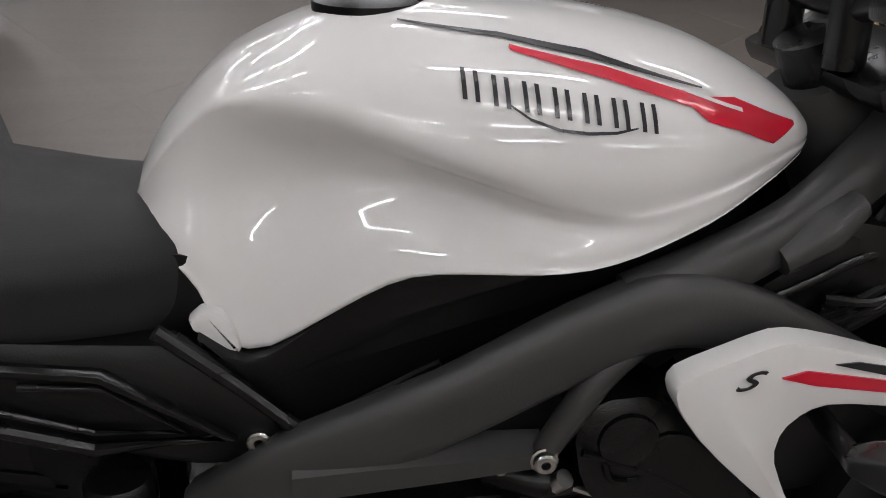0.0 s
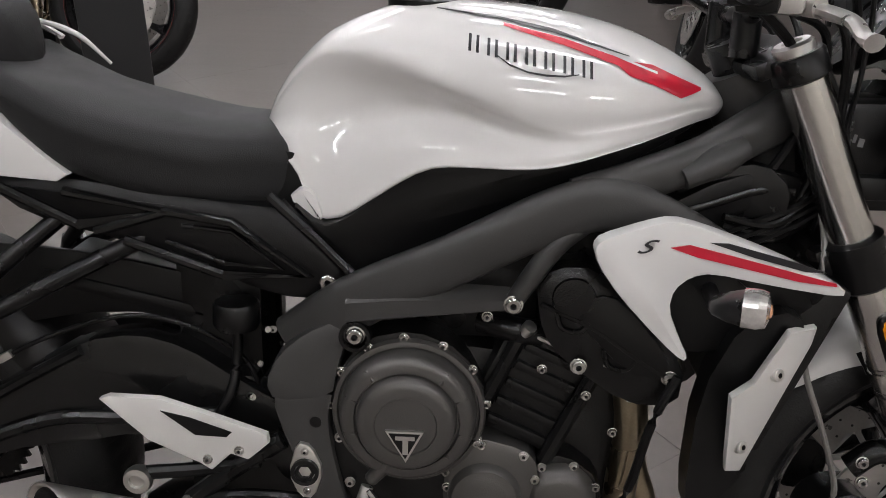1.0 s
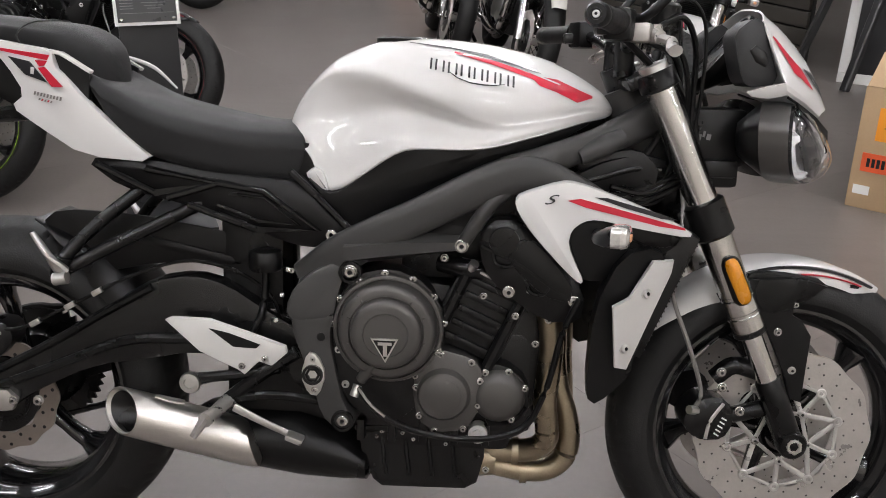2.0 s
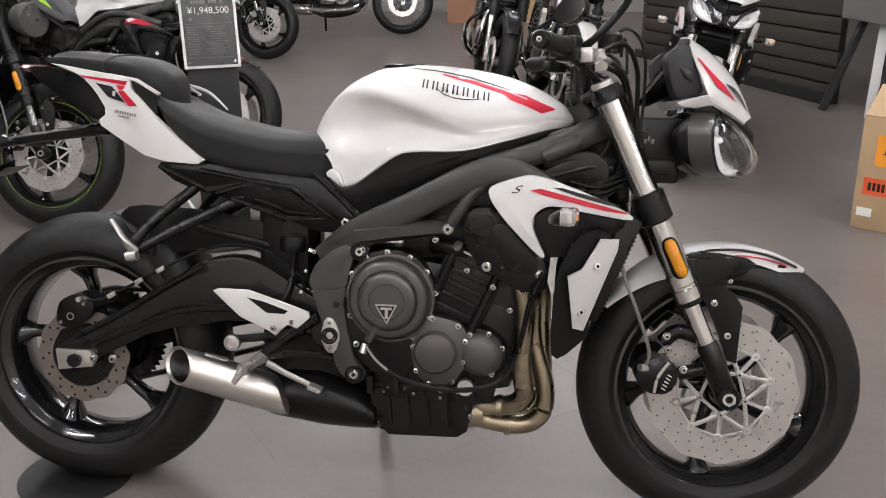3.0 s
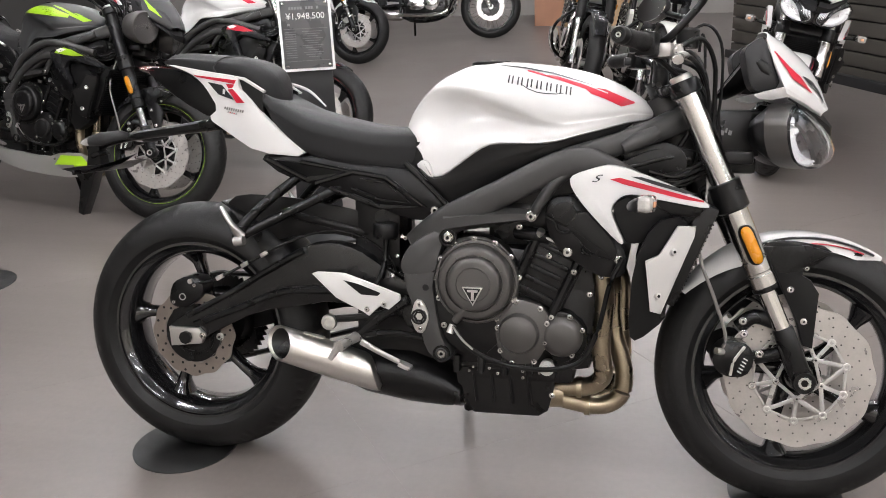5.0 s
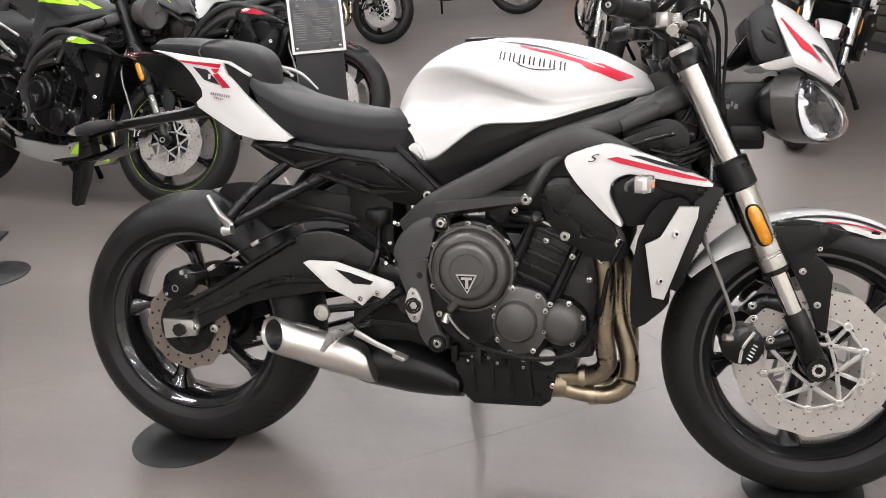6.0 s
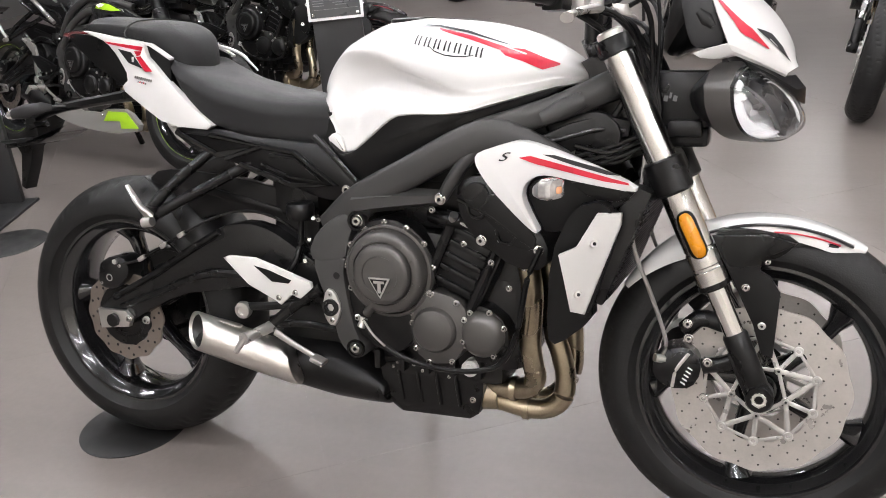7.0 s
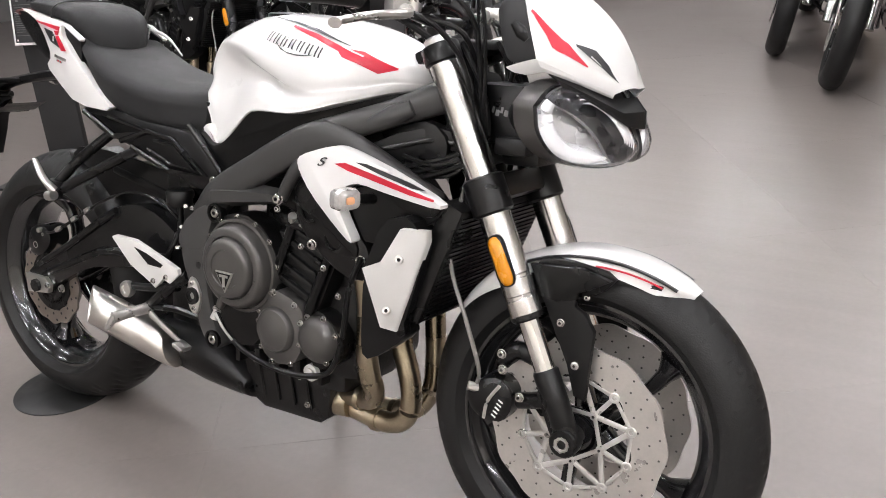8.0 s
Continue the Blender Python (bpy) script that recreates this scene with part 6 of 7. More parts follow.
        for f in (0.92, 0.84, 0.76, 0.68, 0.60):
            part("brow_strip", tube([towards(r0, c, f, axis * (0.004 + 0.05 * (0.95 - f)))[k] for k in range(6, 21, 2)], [0.0006, 0.0018, 0.0024, 0.0026, 0.0026, 0.0024, 0.0018, 0.0006], n=6), LAMP_SILVER, hl, m=S)
    fs = part("flyscreen", thicken(merged(cowl_patch(-1), cowl_patch(1)), 0.003), WHITE, bike, "white flyscreen with red and black flashes", m=S, sharp=40)
    for s in SIDES:
        fold = lambda rows: skin([[Vector((x, s * y, z)) for x, y, z in row] for row in rows], closed=False)
        wing = fold([[(1.268, 0.137, 0.894), (1.296, 0.146, 0.902), (1.325, 0.1505, 0.9085), (1.370, 0.1135, 0.8865), (1.420, 0.0605, 0.8605)],
                     [(1.272, 0.136, 0.891), (1.300, 0.144, 0.892), (1.330, 0.145, 0.897), (1.372, 0.109, 0.879), (1.418, 0.060, 0.856)],
                     [(1.280, 0.130, 0.886), (1.304, 0.138, 0.884), (1.334, 0.137, 0.890), (1.372, 0.100, 0.874), (1.416, 0.058, 0.853)]])
        part("screen_wing", thicken(wing, 0.003), WHITE, fs, m=S, sharp=30)
        part("red_flash", cowl_flash([(0.20, 0.955), (0.40, 0.84), (0.57, 0.785), (0.735, 0.765)], [(0.19, 0.93), (0.38, 0.76), (0.51, 0.64), (0.73, 0.74)], s, 0.0022), RED, fs, m=S)
        part("black_flash", cowl_flash([(0.55, 0.605), (0.66, 0.61), (0.79, 0.615), (0.93, 0.65)], [(0.53, 0.59), (0.63, 0.47), (0.77, 0.49), (0.93, 0.64)], s, 0.0022), DECAL, fs, m=S)
        part("white_streak", cowl_flash([(0.66, 0.595), (0.76, 0.60)], [(0.66, 0.575), (0.76, 0.59)], s, 0.0027, 4), WHITE, fs, m=S)
        inner = [(1.245, 0.985), (1.250, 0.955), (1.262, 0.912), (1.276, 0.900), (1.322, 0.908), (1.303, 0.962), (1.292, 1.0), (1.275, 1.01)]
        sc = part("screen_side", plate(inner, s * 0.129, s * 0.060, soft=1, dome=(0.006, 0.003)), GREY_PLASTIC, fs, m=S)
        part("side_dimple", tube([(1.274, s * 0.1320, 0.962), (1.288, s * 0.1325, 0.948), (1.299, s * 0.1325, 0.936)], [0.006, 0.011, 0.005], n=10, flat=0.3), CASE, sc, m=S)
        visor = fold([[(1.338, 0.128, 0.889), (1.376, 0.095, 0.873), (1.414, 0.056, 0.852), (1.434, 0.004, 0.856)],
                      [(1.354, 0.130, 0.879), (1.396, 0.099, 0.857), (1.436, 0.056, 0.832), (1.452, 0.004, 0.834)],
                      [(1.358, 0.126, 0.870), (1.402, 0.093, 0.842), (1.440, 0.050, 0.812), (1.452, 0.004, 0.806)]])
        part("lamp_visor", thicken(visor, 0.004), PLASTIC, fs, "black visor over the lamps", m=S)
    face = aim((-0.82, 0, 0.57))
    oval = lambda rows: [[Vector((1.262, 0, 0.952)) + face @ Vector((0.60 * r * math.cos(a), h, 1.0 * r * math.sin(a))) for a in np.linspace(0, 2 * math.pi, 36, endpoint=False)] for h, r in rows]
    pod = part("instrument_pod", skin(oval([(-0.030, 0.045), (-0.012, 0.078), (0.004, 0.086), (0.010, 0.084), (0.010, 0.078), (0.006, 0.076)])), PLASTIC, bike, "black oval instrument pod", m=S)
    part("instrument_glass", skin(oval([(0.0062, 0.0755), (0.0075, 0.070), (0.008, 0.02)])), BROW, pod, "dark display behind glass", m=S)

    # hoses and wires round the steering head
    for pts, r in (([(1.112, -0.165, 0.985), (1.160, -0.140, 1.005), (1.192, -0.105, 0.960), (1.198, -0.085, 0.880), (1.200, -0.075, 0.800)], 0.005),
                   ([(1.110, -0.120, 0.985), (1.165, -0.120, 1.035), (1.203, -0.108, 1.000), (1.210, -0.095, 0.910), (1.205, -0.080, 0.820)], 0.0032),
                   ([(1.105, -0.190, 0.975), (1.150, -0.165, 0.955), (1.180, -0.120, 0.900), (1.185, -0.090, 0.820), (1.165, -0.075, 0.750)], 0.0045),
                   ([(1.112, 0.165, 0.985), (1.165, 0.130, 1.000), (1.195, 0.070, 0.940), (1.195, 0.020, 0.840)], 0.005)):
        part("control_cable", tube(pts, r, n=8), PLASTIC, bike, "black control cable", m=S)

    # front mudguard
    fg = part("front_mudguard", fender_mesh((1.403, 0.300), 0.3070, 146, 57, [(0, 0.035), (0.15, 0.056), (0.5, 0.064), (0.8, 0.059), (0.93, 0.046), (1, 0.020)], [(0, 0.012), (0.2, 0.032), (0.36, 0.050), (0.41, 0.034), (0.48, 0.020), (0.6, 0.022), (0.7, 0.032), (0.88, 0.034), (1, 0.010)], rows=44, lift=[(0, -0.003), (0.3, 0.003), (0.6, 0.001), (1, 0.0)]), WHITE, bike, "white front mudguard with thin red and black lines", m=S)
    part("mudguard_skirt", fender_mesh((1.403, 0.300), 0.298, 118, 66, [(0, 0.066), (0.5, 0.067), (1, 0.050)], [(0, 0.045), (0.5, 0.05), (1, 0.012)]), PLASTIC, fg, m=S)
    for s in SIDES:
        ln = lambda o, a, b, r0, r1, mat, nm, w: part(nm, tube([(1.403 + (r0 + (r1 - r0) * (a - t) / (a - b)) * math.cos(radians(t)), s * (o - 0.018 * ((118 - t) / 60) ** 2), 0.300 + (r0 + (r1 - r0) * (a - t) / (a - b)) * math.sin(radians(t))) for t in np.linspace(a, b, 11)], w, n=6, flat=2.0), mat, fg, m=S)
        ln(0.0600, 116, 62, 0.2975, 0.2985, DECAL, "black_line", 0.0030)
        ln(0.0665, 88, 66, 0.2870, 0.2915, RED, "red_line", 0.0016)
        for q in ((1.372, 0.555), (1.405, 0.565)):
            bolt((q[0], s * 0.070, q[1] - 0.03), 0.005, fg, ALU, S, (0, s, 0))
        part("mudguard_stay", plate([(1.31, 0.585), (1.36, 0.595), (1.46, 0.580), (1.43, 0.545), (1.38, 0.53), (1.335, 0.55)], s * 0.074, s * 0.066, bevel=0.003), PLASTIC, fg, m=S)
    # side stand
    part("side_stand", tube([(0.64, 0.10, 0.30), (0.63, 0.20, 0.17), (0.62, 0.265, 0.062)], [0.014, 0.012, 0.014], n=10), SATIN, bike, "black side stand")
    for o in bike.children_recursive:
        for key, mat in (colours or {}).items():
            where, _, paint = key.rpartition("/")
            if o.data.materials[0].name == paint and (not where or where in (o.name.split(".")[0], o.parent.name.split(".")[0])):
                o.data.materials[0] = mat
    return bike


LEAN = -11.0
main_bike = street_bike("motorcycle", pose(0, 0, 0.0015, LEAN, 0, 0), "white naked motorcycle with red flashes, parked on its side stand")

# ---- the room ----
def slab(name, size, centre, mat, label, bevel=0.0):
    ob = part(name, block(size, centre, bevel), mat, label=label)
    return tagged(ob, kind="structure")


X0, X1, Y0, Y1 = -7.0, 6.5, -4.5, 10.6
floor = slab("floor", (X1 - X0, Y1 - Y0, 0.1), ((X0 + X1) / 2, (Y0 + Y1) / 2, -0.0506), FLOOR, "grey streaked vinyl tile showroom floor")
slab("ceiling", (X1 - X0, Y1 - Y0, 0.1), ((X0 + X1) / 2, (Y0 + Y1) / 2, CEILING + 0.05), CEIL, "dim grey boarded ceiling")
slab("wall_north", (X1 - X0 + 0.4, 0.2, CEILING), ((X0 + X1) / 2, Y1 + 0.1, CEILING / 2), WALL_GREY, "plain grey painted back wall")
slab("wall_south", (X1 - X0 + 0.4, 0.2, CEILING), ((X0 + X1) / 2, Y0 - 0.1, CEILING / 2), WALL, "pale painted wall")
slab("wall_west", (0.2, Y1 - Y0, CEILING), (X0 - 0.1, (Y0 + Y1) / 2, CEILING / 2), WALL_DARK, "plain dark grey painted wall")
slab("wall_east", (0.2, Y1 - Y0, CEILING), (X1 + 0.1, (Y0 + Y1) / 2, CEILING / 2), WALL, "pale painted wall")

first = thing("ceiling_light", pose(TUBE_COLUMNS[1], TUBE_ROWS[0], CEILING), "white batten ceiling light with a lit tube", "ceiling light", "ceiling lights")
part("batten", block((1.24, 0.09, 0.04), (0, 0, -0.02), 0.004), CEIL, first)
part("lamp_tube", lathe([(-0.6, 0.018), (0.6, 0.018)], (0, 0, -0.062), n=12, axis="x"), TUBE, first)
for i, y in enumerate(TUBE_ROWS):
    for j, x in enumerate(TUBE_COLUMNS):
        if (i, j) != (0, 1) and not (x < -2 and y < -1) and not (x > 5 and y > 1) and not (x > 3 and y > 3):
            copy_thing(first, pose(x, y, CEILING))

# ---- round rubber mats under the wheels ----
for x, y, r in ((-0.07, -0.02, 0.134), (1.405, 0.012, 0.125), (-1.45, 0.93, 0.146)):
    ob = part("floor_mat", lathe([(0.0002, r), (0.0028, r), (0.0040, r - 0.004), (0.0042, 0)], (x, y, 0), axis="z", n=64), MAT_RUBBER)
    tagged(ob, "round thin dark rubber mat on the floor", "floor mat", "mats under the wheels")


# ---- other motorcycles in the showroom ----
def stand_at(x, y, heading, rear=False, lean=-11.0, base=1.403):
    """The pose that puts a bike's front tyre (or rear) at a place on the floor."""
    h = radians(heading)
    d = 0 if rear else base
    return pose(x - d * math.cos(h), y - d * math.sin(h), 0.0015, 0, 0, heading) @ pose(0, 0, 0, lean, 0, 0)


ROW = "motorcycles on show"
green_bike = street_bike("motorcycle", stand_at(-1.117, 1.760, -13.5, lean=-12.9), "grey and black motorcycle with fluorescent green trim and rims", ROW,
    {"side_cowl/pearl_white_paint": BLACK_GLOSS, "front_mudguard/pearl_white_paint": BLACK_GLOSS, "tail_panel/pearl_white_paint": BLACK_GLOSS, "pearl_white_paint": GREY_PAINT, "red_paint": GLOW_GREEN, "silver_painted_metal": PLASTIC, "brushed_stainless_steel": SATIN, "brushed_fork_aluminium": SATIN, "graphite_engine_cover": CASE}, tape=GLOW_GREEN, round_lamps=True, steer=14.7)
for s in (-1, 1):
    bp = part("belly_pan", plate([(0.37, 0.240), (0.375, 0.315), (0.45, 0.272), (0.81, 0.245), (0.90, 0.275), (1.045, 0.280), (1.15, 0.198), (1.00, 0.165), (0.84, 0.162), (0.61, 0.175)], s * 0.13, s * 0.105, bevel=0.004), PALE_GREY, green_bike)
    part("green_flash", plate([(0.865, 0.214), (0.905, 0.262), (1.038, 0.266), (1.125, 0.200), (0.999, 0.189), (0.99, 0.222), (0.90, 0.218)], s * 0.133, s * 0.129, bevel=0.001, soft=0), GLOW_GREEN, bp)
    part("green_tank_flash", on_tank([(0.60, 0.912, 0.918), (0.70, 0.905, 0.945), (0.82, 0.895, 0.935), (0.95, 0.885, 0.90)], s, 0.0018), GLOW_GREEN, green_bike)
red_bike = street_bike("motorcycle", stand_at(-0.683, 2.612, -8.8, lean=-15.2), "white and black motorcycle with red rims and flashes", ROW,
    {"side_cowl/pearl_white_paint": BLACK_GLOSS, "front_mudguard/pearl_white_paint": BLACK_GLOSS, "silver_painted_metal": PLASTIC, "graphite_engine_cover": CASE}, tape=DARK_RED, round_lamps=True, steer=8.0)
for b in (green_bike, red_bike):
    for s in (-1, 1):
        part("subframe_tube", merged(tube([(0.20, s * 0.128, 0.842), (0.36, s * 0.130, 0.744), (0.505, s * 0.132, 0.655)], 0.0105, n=10), tube([(0.30, s * 0.128, 0.850), (0.42, s * 0.130, 0.800), (0.533, s * 0.132, 0.753)], 0.006, n=8)), BARE_METAL, b, "bare silver subframe tubes")
        part("footrest_hanger", plate([(0.235, 0.575), (0.300, 0.580), (0.365, 0.530), (0.376, 0.415), (0.425, 0.312), (0.400, 0.300), (0.348, 0.400), (0.338, 0.500), (0.290, 0.540)], s * 0.150, s * 0.136, bevel=0.004), BARE_METAL, b, "cast silver footrest hanger")
        for dz in (0.0, -0.058):
            part("frame_tube", tube([(0.60, s * 0.150, 0.600 + dz), (0.70, s * 0.168, 0.700 + dz), (0.84, s * 0.172, 0.768 + dz), (0.96, s * 0.165, 0.765 + dz), (1.10, s * 0.120, 0.735 + dz)], 0.016, n=12), FRAME, b)
tagged(copy_thing(main_bike, stand_at(-1.68, 6.45, -8)), "white motorcycle with red flashes parked in the back row", group=ROW)
street_bike("motorcycle", stand_at(1.60, 2.83, -98), "white naked motorcycle with red flashes and teardrop headlamps", ROW, {"silver_painted_metal": PLASTIC})


def spoke_wheel(parent, name, centre, R, W, m=Matrix()):
    """A wire wheel with a silver rim."""
    M = m @ Matrix.Translation(centre)
    rim = lathe([(-0.04, 0.245), (-0.04, 0.232), (-0.02, 0.226), (0.02, 0.226), (0.04, 0.232), (0.04, 0.245)] + [(0.03, 0.247), (0, 0.236), (-0.03, 0.247)], n=72, loop=True)
    w = part(name, rim, SATIN, parent, m=M)
    part("tyre", lathe([(W / 2 * math.sin(a), R - 0.055 * (1 - math.cos(a))) for a in np.linspace(-1.75, 1.75, 20)] + [(0.036, 0.240), (-0.036, 0.240)], n=96, loop=True), RUBBER, w, m=M)
    part("hub", lathe([(-0.06, 0.02), (-0.06, 0.045), (-0.03, 0.03), (0.03, 0.03), (0.06, 0.045), (0.06, 0.02)], n=32), ALU, w, m=M)
    part("brake_disc", disc_mesh(0.10, 0.150, -0.068), DISC, w, m=M)
    part("disc_centre", lathe([(-0.07, 0.03), (-0.07, 0.06), (-0.064, 0.102), (-0.06, 0.102), (-0.06, 0.03)], n=32, loop=True), SATIN, w, m=M)
    wires = []
    for k in range(36):
        a = 2 * math.pi * k / 36
        b = a + (0.42 if k % 2 else -0.42)
        y = -0.05 if k % 4 < 2 else 0.05
        wires.append(tube([(0.04 * math.cos(b), y, 0.04 * math.sin(b)), (0.232 * math.cos(a), 0, 0.232 * math.sin(a))], 0.0018, n=5, steps=1))
    tagged(part("wire_spokes", merged(*wires), CHROME, w, m=M), kind="stuff")
    return w


def classic_bike(pose_m, label, paint, engine_mat):
    """A roadster with wire wheels, a round headlamp, a parallel twin and two low silencers."""
    b = thing("motorcycle", pose_m, label, "motorcycle", ROW)
    S = Matrix.Translation((1.25, 0, 0.9)) @ Matrix.Rotation(radians(5), 4, Vector((-0.44, 0, 0.9))) @ Matrix.Translation((-1.25, 0, -0.9))
    f, r = (1.46, 0, 0.325), (0, 0, 0.325)
    spoke_wheel(b, "front_wheel", f, 0.325, 0.11, S)
    spoke_wheel(b, "rear_wheel", r, 0.325, 0.14)
    for s in (-1, 1):
        fk = part("fork_leg", tube([(1.195, s * 0.095, 0.93), (1.33, s * 0.095, 0.62)], 0.024, n=16, steps=1), SATIN, b, m=S)
        part("fork_slider", tube([(1.33, s * 0.095, 0.62), (1.46, s * 0.095, 0.31)], [0.027, 0.026], n=16, steps=1), CHROME, fk, m=S)
        part("fork_gaiter", lathe([(0.02 * k, 0.030 + 0.006 * (k % 2)) for k in range(9)], (1.285, s * 0.095, 0.74), n=20, turn=aim((0.40, 0, -0.915))), RUBBER, fk, m=S)
        part("fork_reflector", lathe([(0, 0.018), (0.008, 0.018)], (1.30, s * 0.128, 0.70), n=20, turn=aim((0, s, 0))), AMBER, fk, m=S)
        part("swingarm", tube([(0, s * 0.11, 0.325), (0.28, s * 0.11, 0.34), (0.55, s * 0.10, 0.36)], 0.022, n=10), SATIN, b)
        part("shock", merged(tube([(0.07, s * 0.13, 0.36), (0.20, s * 0.13, 0.68)], 0.014, n=10, steps=1), lathe([(0.016 * k, 0.028 if k % 2 else 0.022) for k in range(15)], (0.10, s * 0.13, 0.43), n=16, turn=aim((0.38, 0, 0.92)))), CHROME, b)
        pipe = part("exhaust_pipe", tube([(0.98, s * 0.10, 0.58), (1.06, s * 0.13, 0.50), (1.05, s * 0.15, 0.34), (0.94, s * 0.16, 0.26), (0.70, s * 0.165, 0.245), (0.45, s * 0.17, 0.255)], 0.021, n=14), CHROME, b, "chromed exhaust pipe")
        part("silencer", tube([(0.47, s * 0.17, 0.253), (0.38, s * 0.175, 0.26), (0.0, s * 0.18, 0.30), (-0.20, s * 0.18, 0.325)], [0.022, 0.042, 0.045, 0.034], n=18), CHROME, pipe)
        part("engine_cover", lathe([(0, 0.085), (0.02, 0.085), (0.034, 0.07), (0.04, 0.03), (0.041, 0)], (0.83, s * 0.12, 0.38), n=36, turn=aim((0, s, 0))), engine_mat, b, "polished round engine cover")
        part("gear_cover", plate([(0.56, 0.36), (0.62, 0.44), (0.74, 0.45), (0.78, 0.38), (0.74, 0.30), (0.60, 0.30)], s * 0.15, s * 0.10, bevel=0.012), engine_mat, b)
        part("frame_rail", tube([(1.17, s * 0.03, 0.82), (1.08, s * 0.09, 0.55), (1.0, s * 0.11, 0.30), (0.80, s * 0.12, 0.21), (0.52, s * 0.11, 0.23), (0.48, s * 0.10, 0.45), (0.42, s * 0.10, 0.70)], 0.016, n=10), SATIN, b)
        part("side_cover", plate([(0.42, 0.62), (0.62, 0.64), (0.60, 0.50), (0.50, 0.46), (0.40, 0.52)], s * 0.14, s * 0.11, bevel=0.01), paint, b)
        part("grip", tube([(1.00, s * 0.38, 1.06), (1.06, s * 0.25, 1.07)], 0.017, n=12, steps=1), RUBBER, b, m=S)
        ms = part("mirror", tube([(1.09, s * 0.22, 1.07), (1.11, s * 0.28, 1.18), (1.10, s * 0.33, 1.24)], 0.005, n=8), CHROME, b, m=S)
        part("mirror_shell", lathe([(0, 0.01), (0.006, 0.04), (0.018, 0.052), (0.024, 0.05), (0.024, 0)], (1.12, s * 0.35, 1.26), n=24, turn=aim((-1, 0, 0))), CHROME, ms, m=S)
        part("indicator", lathe([(0, 0.010), (0.02, 0.019), (0.036, 0.019), (0.04, 0.008)], (1.22, s * 0.17, 0.82), n=16, turn=aim((1, 0, 0))), AMBER_DARK, b, m=S)
    part("crankcase", block((0.46, 0.22, 0.22), (0.76, 0, 0.36), 0.04), CASE, b)
    for k in range(9):
        part("cylinder_fin", block((0.21 - 0.006 * abs(k - 4), 0.25, 0.010), (0.86, 0, 0.49 + 0.022 * k), 0.003), SATIN, b)
    part("cylinder", block((0.16, 0.20, 0.20), (0.86, 0, 0.57), 0.01), CASE, b)
    part("rocker_cover", block((0.17, 0.22, 0.06), (0.86, 0, 0.70), 0.02), engine_mat, b)
    rings = []
    for x, w, zt, zl in ((0.55, 0.06, 0.82, 0.78), (0.60, 0.10, 0.86, 0.745), (0.70, 0.125, 0.90, 0.735), (0.85, 0.14, 0.925, 0.745), (1.0, 0.135, 0.925, 0.775), (1.10, 0.11, 0.905, 0.80), (1.15, 0.06, 0.87, 0.82)):
        rings.append([Vector((x, w * math.copysign(abs(math.cos(a)) ** 0.7, math.cos(a)), (zt + zl) / 2 + (zt - zl) / 2 * math.copysign(abs(math.sin(a)) ** 0.8, math.sin(a)))) for a in np.linspace(0, 2 * math.pi, 28, endpoint=False)])
    part("fuel_tank", skin(rings), paint, b, sharp=70)
    part("fuel_cap", lathe([(0, 0.035), (0.018, 0.035), (0.022, 0.028), (0.022, 0)], (0.88, 0, 0.92), n=24, axis="z"), CHROME, b)
    part("seat", tube([(0.58, 0, 0.80), (0.40, 0, 0.775), (0.15, 0, 0.80), (-0.08, 0, 0.805)], [0.05, 0.058, 0.052, 0.03], n=16, flat=2.1, power=3), VINYL_SIDE, b)
    part("headlamp", lathe([(-0.10, 0.02), (-0.07, 0.065), (-0.02, 0.085), (0.03, 0.09)], (1.31, 0, 0.90), n=32, turn=aim((0.98, 0, -0.1))), BLACK_GLOSS, b, m=S)
    part("lamp_rim", lathe([(0.03, 0.094), (0.045, 0.094), (0.05, 0.086), (0.03, 0.086)], (1.31, 0, 0.90), n=32, turn=aim((0.98, 0, -0.1)), loop=True), CHROME, b, m=S)
    part("lamp_lens", lathe([(0.040, 0.087), (0.050, 0.06), (0.054, 0)], (1.31, 0, 0.90), n=32, turn=aim((0.98, 0, -0.1))), CHROME, b, m=S)
    part("clock", lathe([(0, 0.03), (0.05, 0.042), (0.055, 0.038), (0.055, 0)], (1.18, -0.06, 1.02), n=24, turn=aim((-0.5, 0, 0.85))), BLACK_GLOSS, b, m=S)
    part("clock", lathe([(0, 0.03), (0.05, 0.042), (0.055, 0.038), (0.055, 0)], (1.18, 0.06, 1.02), n=24, turn=aim((-0.5, 0, 0.85))), BLACK_GLOSS, b, m=S)
    part("handlebar", tube([(1.00, -0.38, 1.06), (1.09, -0.20, 1.08), (1.15, -0.06, 1.00), (1.15, 0.06, 1.00), (1.09, 0.20, 1.08), (1.00, 0.38, 1.06)], 0.011, n=10), CHROME, b, m=S)
    part("triple_clamp", merged(block((0.05, 0.24, 0.03), (1.20, 0, 0.94), 0.008), block((0.05, 0.24, 0.04), (1.26, 0, 0.78), 0.008)), SATIN, b, m=S)
    part("front_mudguard", fender_mesh((1.46, 0.325), 0.345, 150, 40, [(0, 0.05), (0.5, 0.062), (1, 0.04)], [(0, 0.02), (1, 0.02)]), paint, b, m=S)
    part("rear_mudguard", fender_mesh((0, 0.325), 0.36, 165, 50, [(0, 0.06), (1, 0.08)], [(0, 0.03), (1, 0.03)]), paint, b)
    part("chain_case", tube([(0.02, 0.10, 0.42), (0.30, 0.10, 0.44), (0.52, 0.10, 0.42)], 0.02, n=8, flat=0.5), SATIN, b)
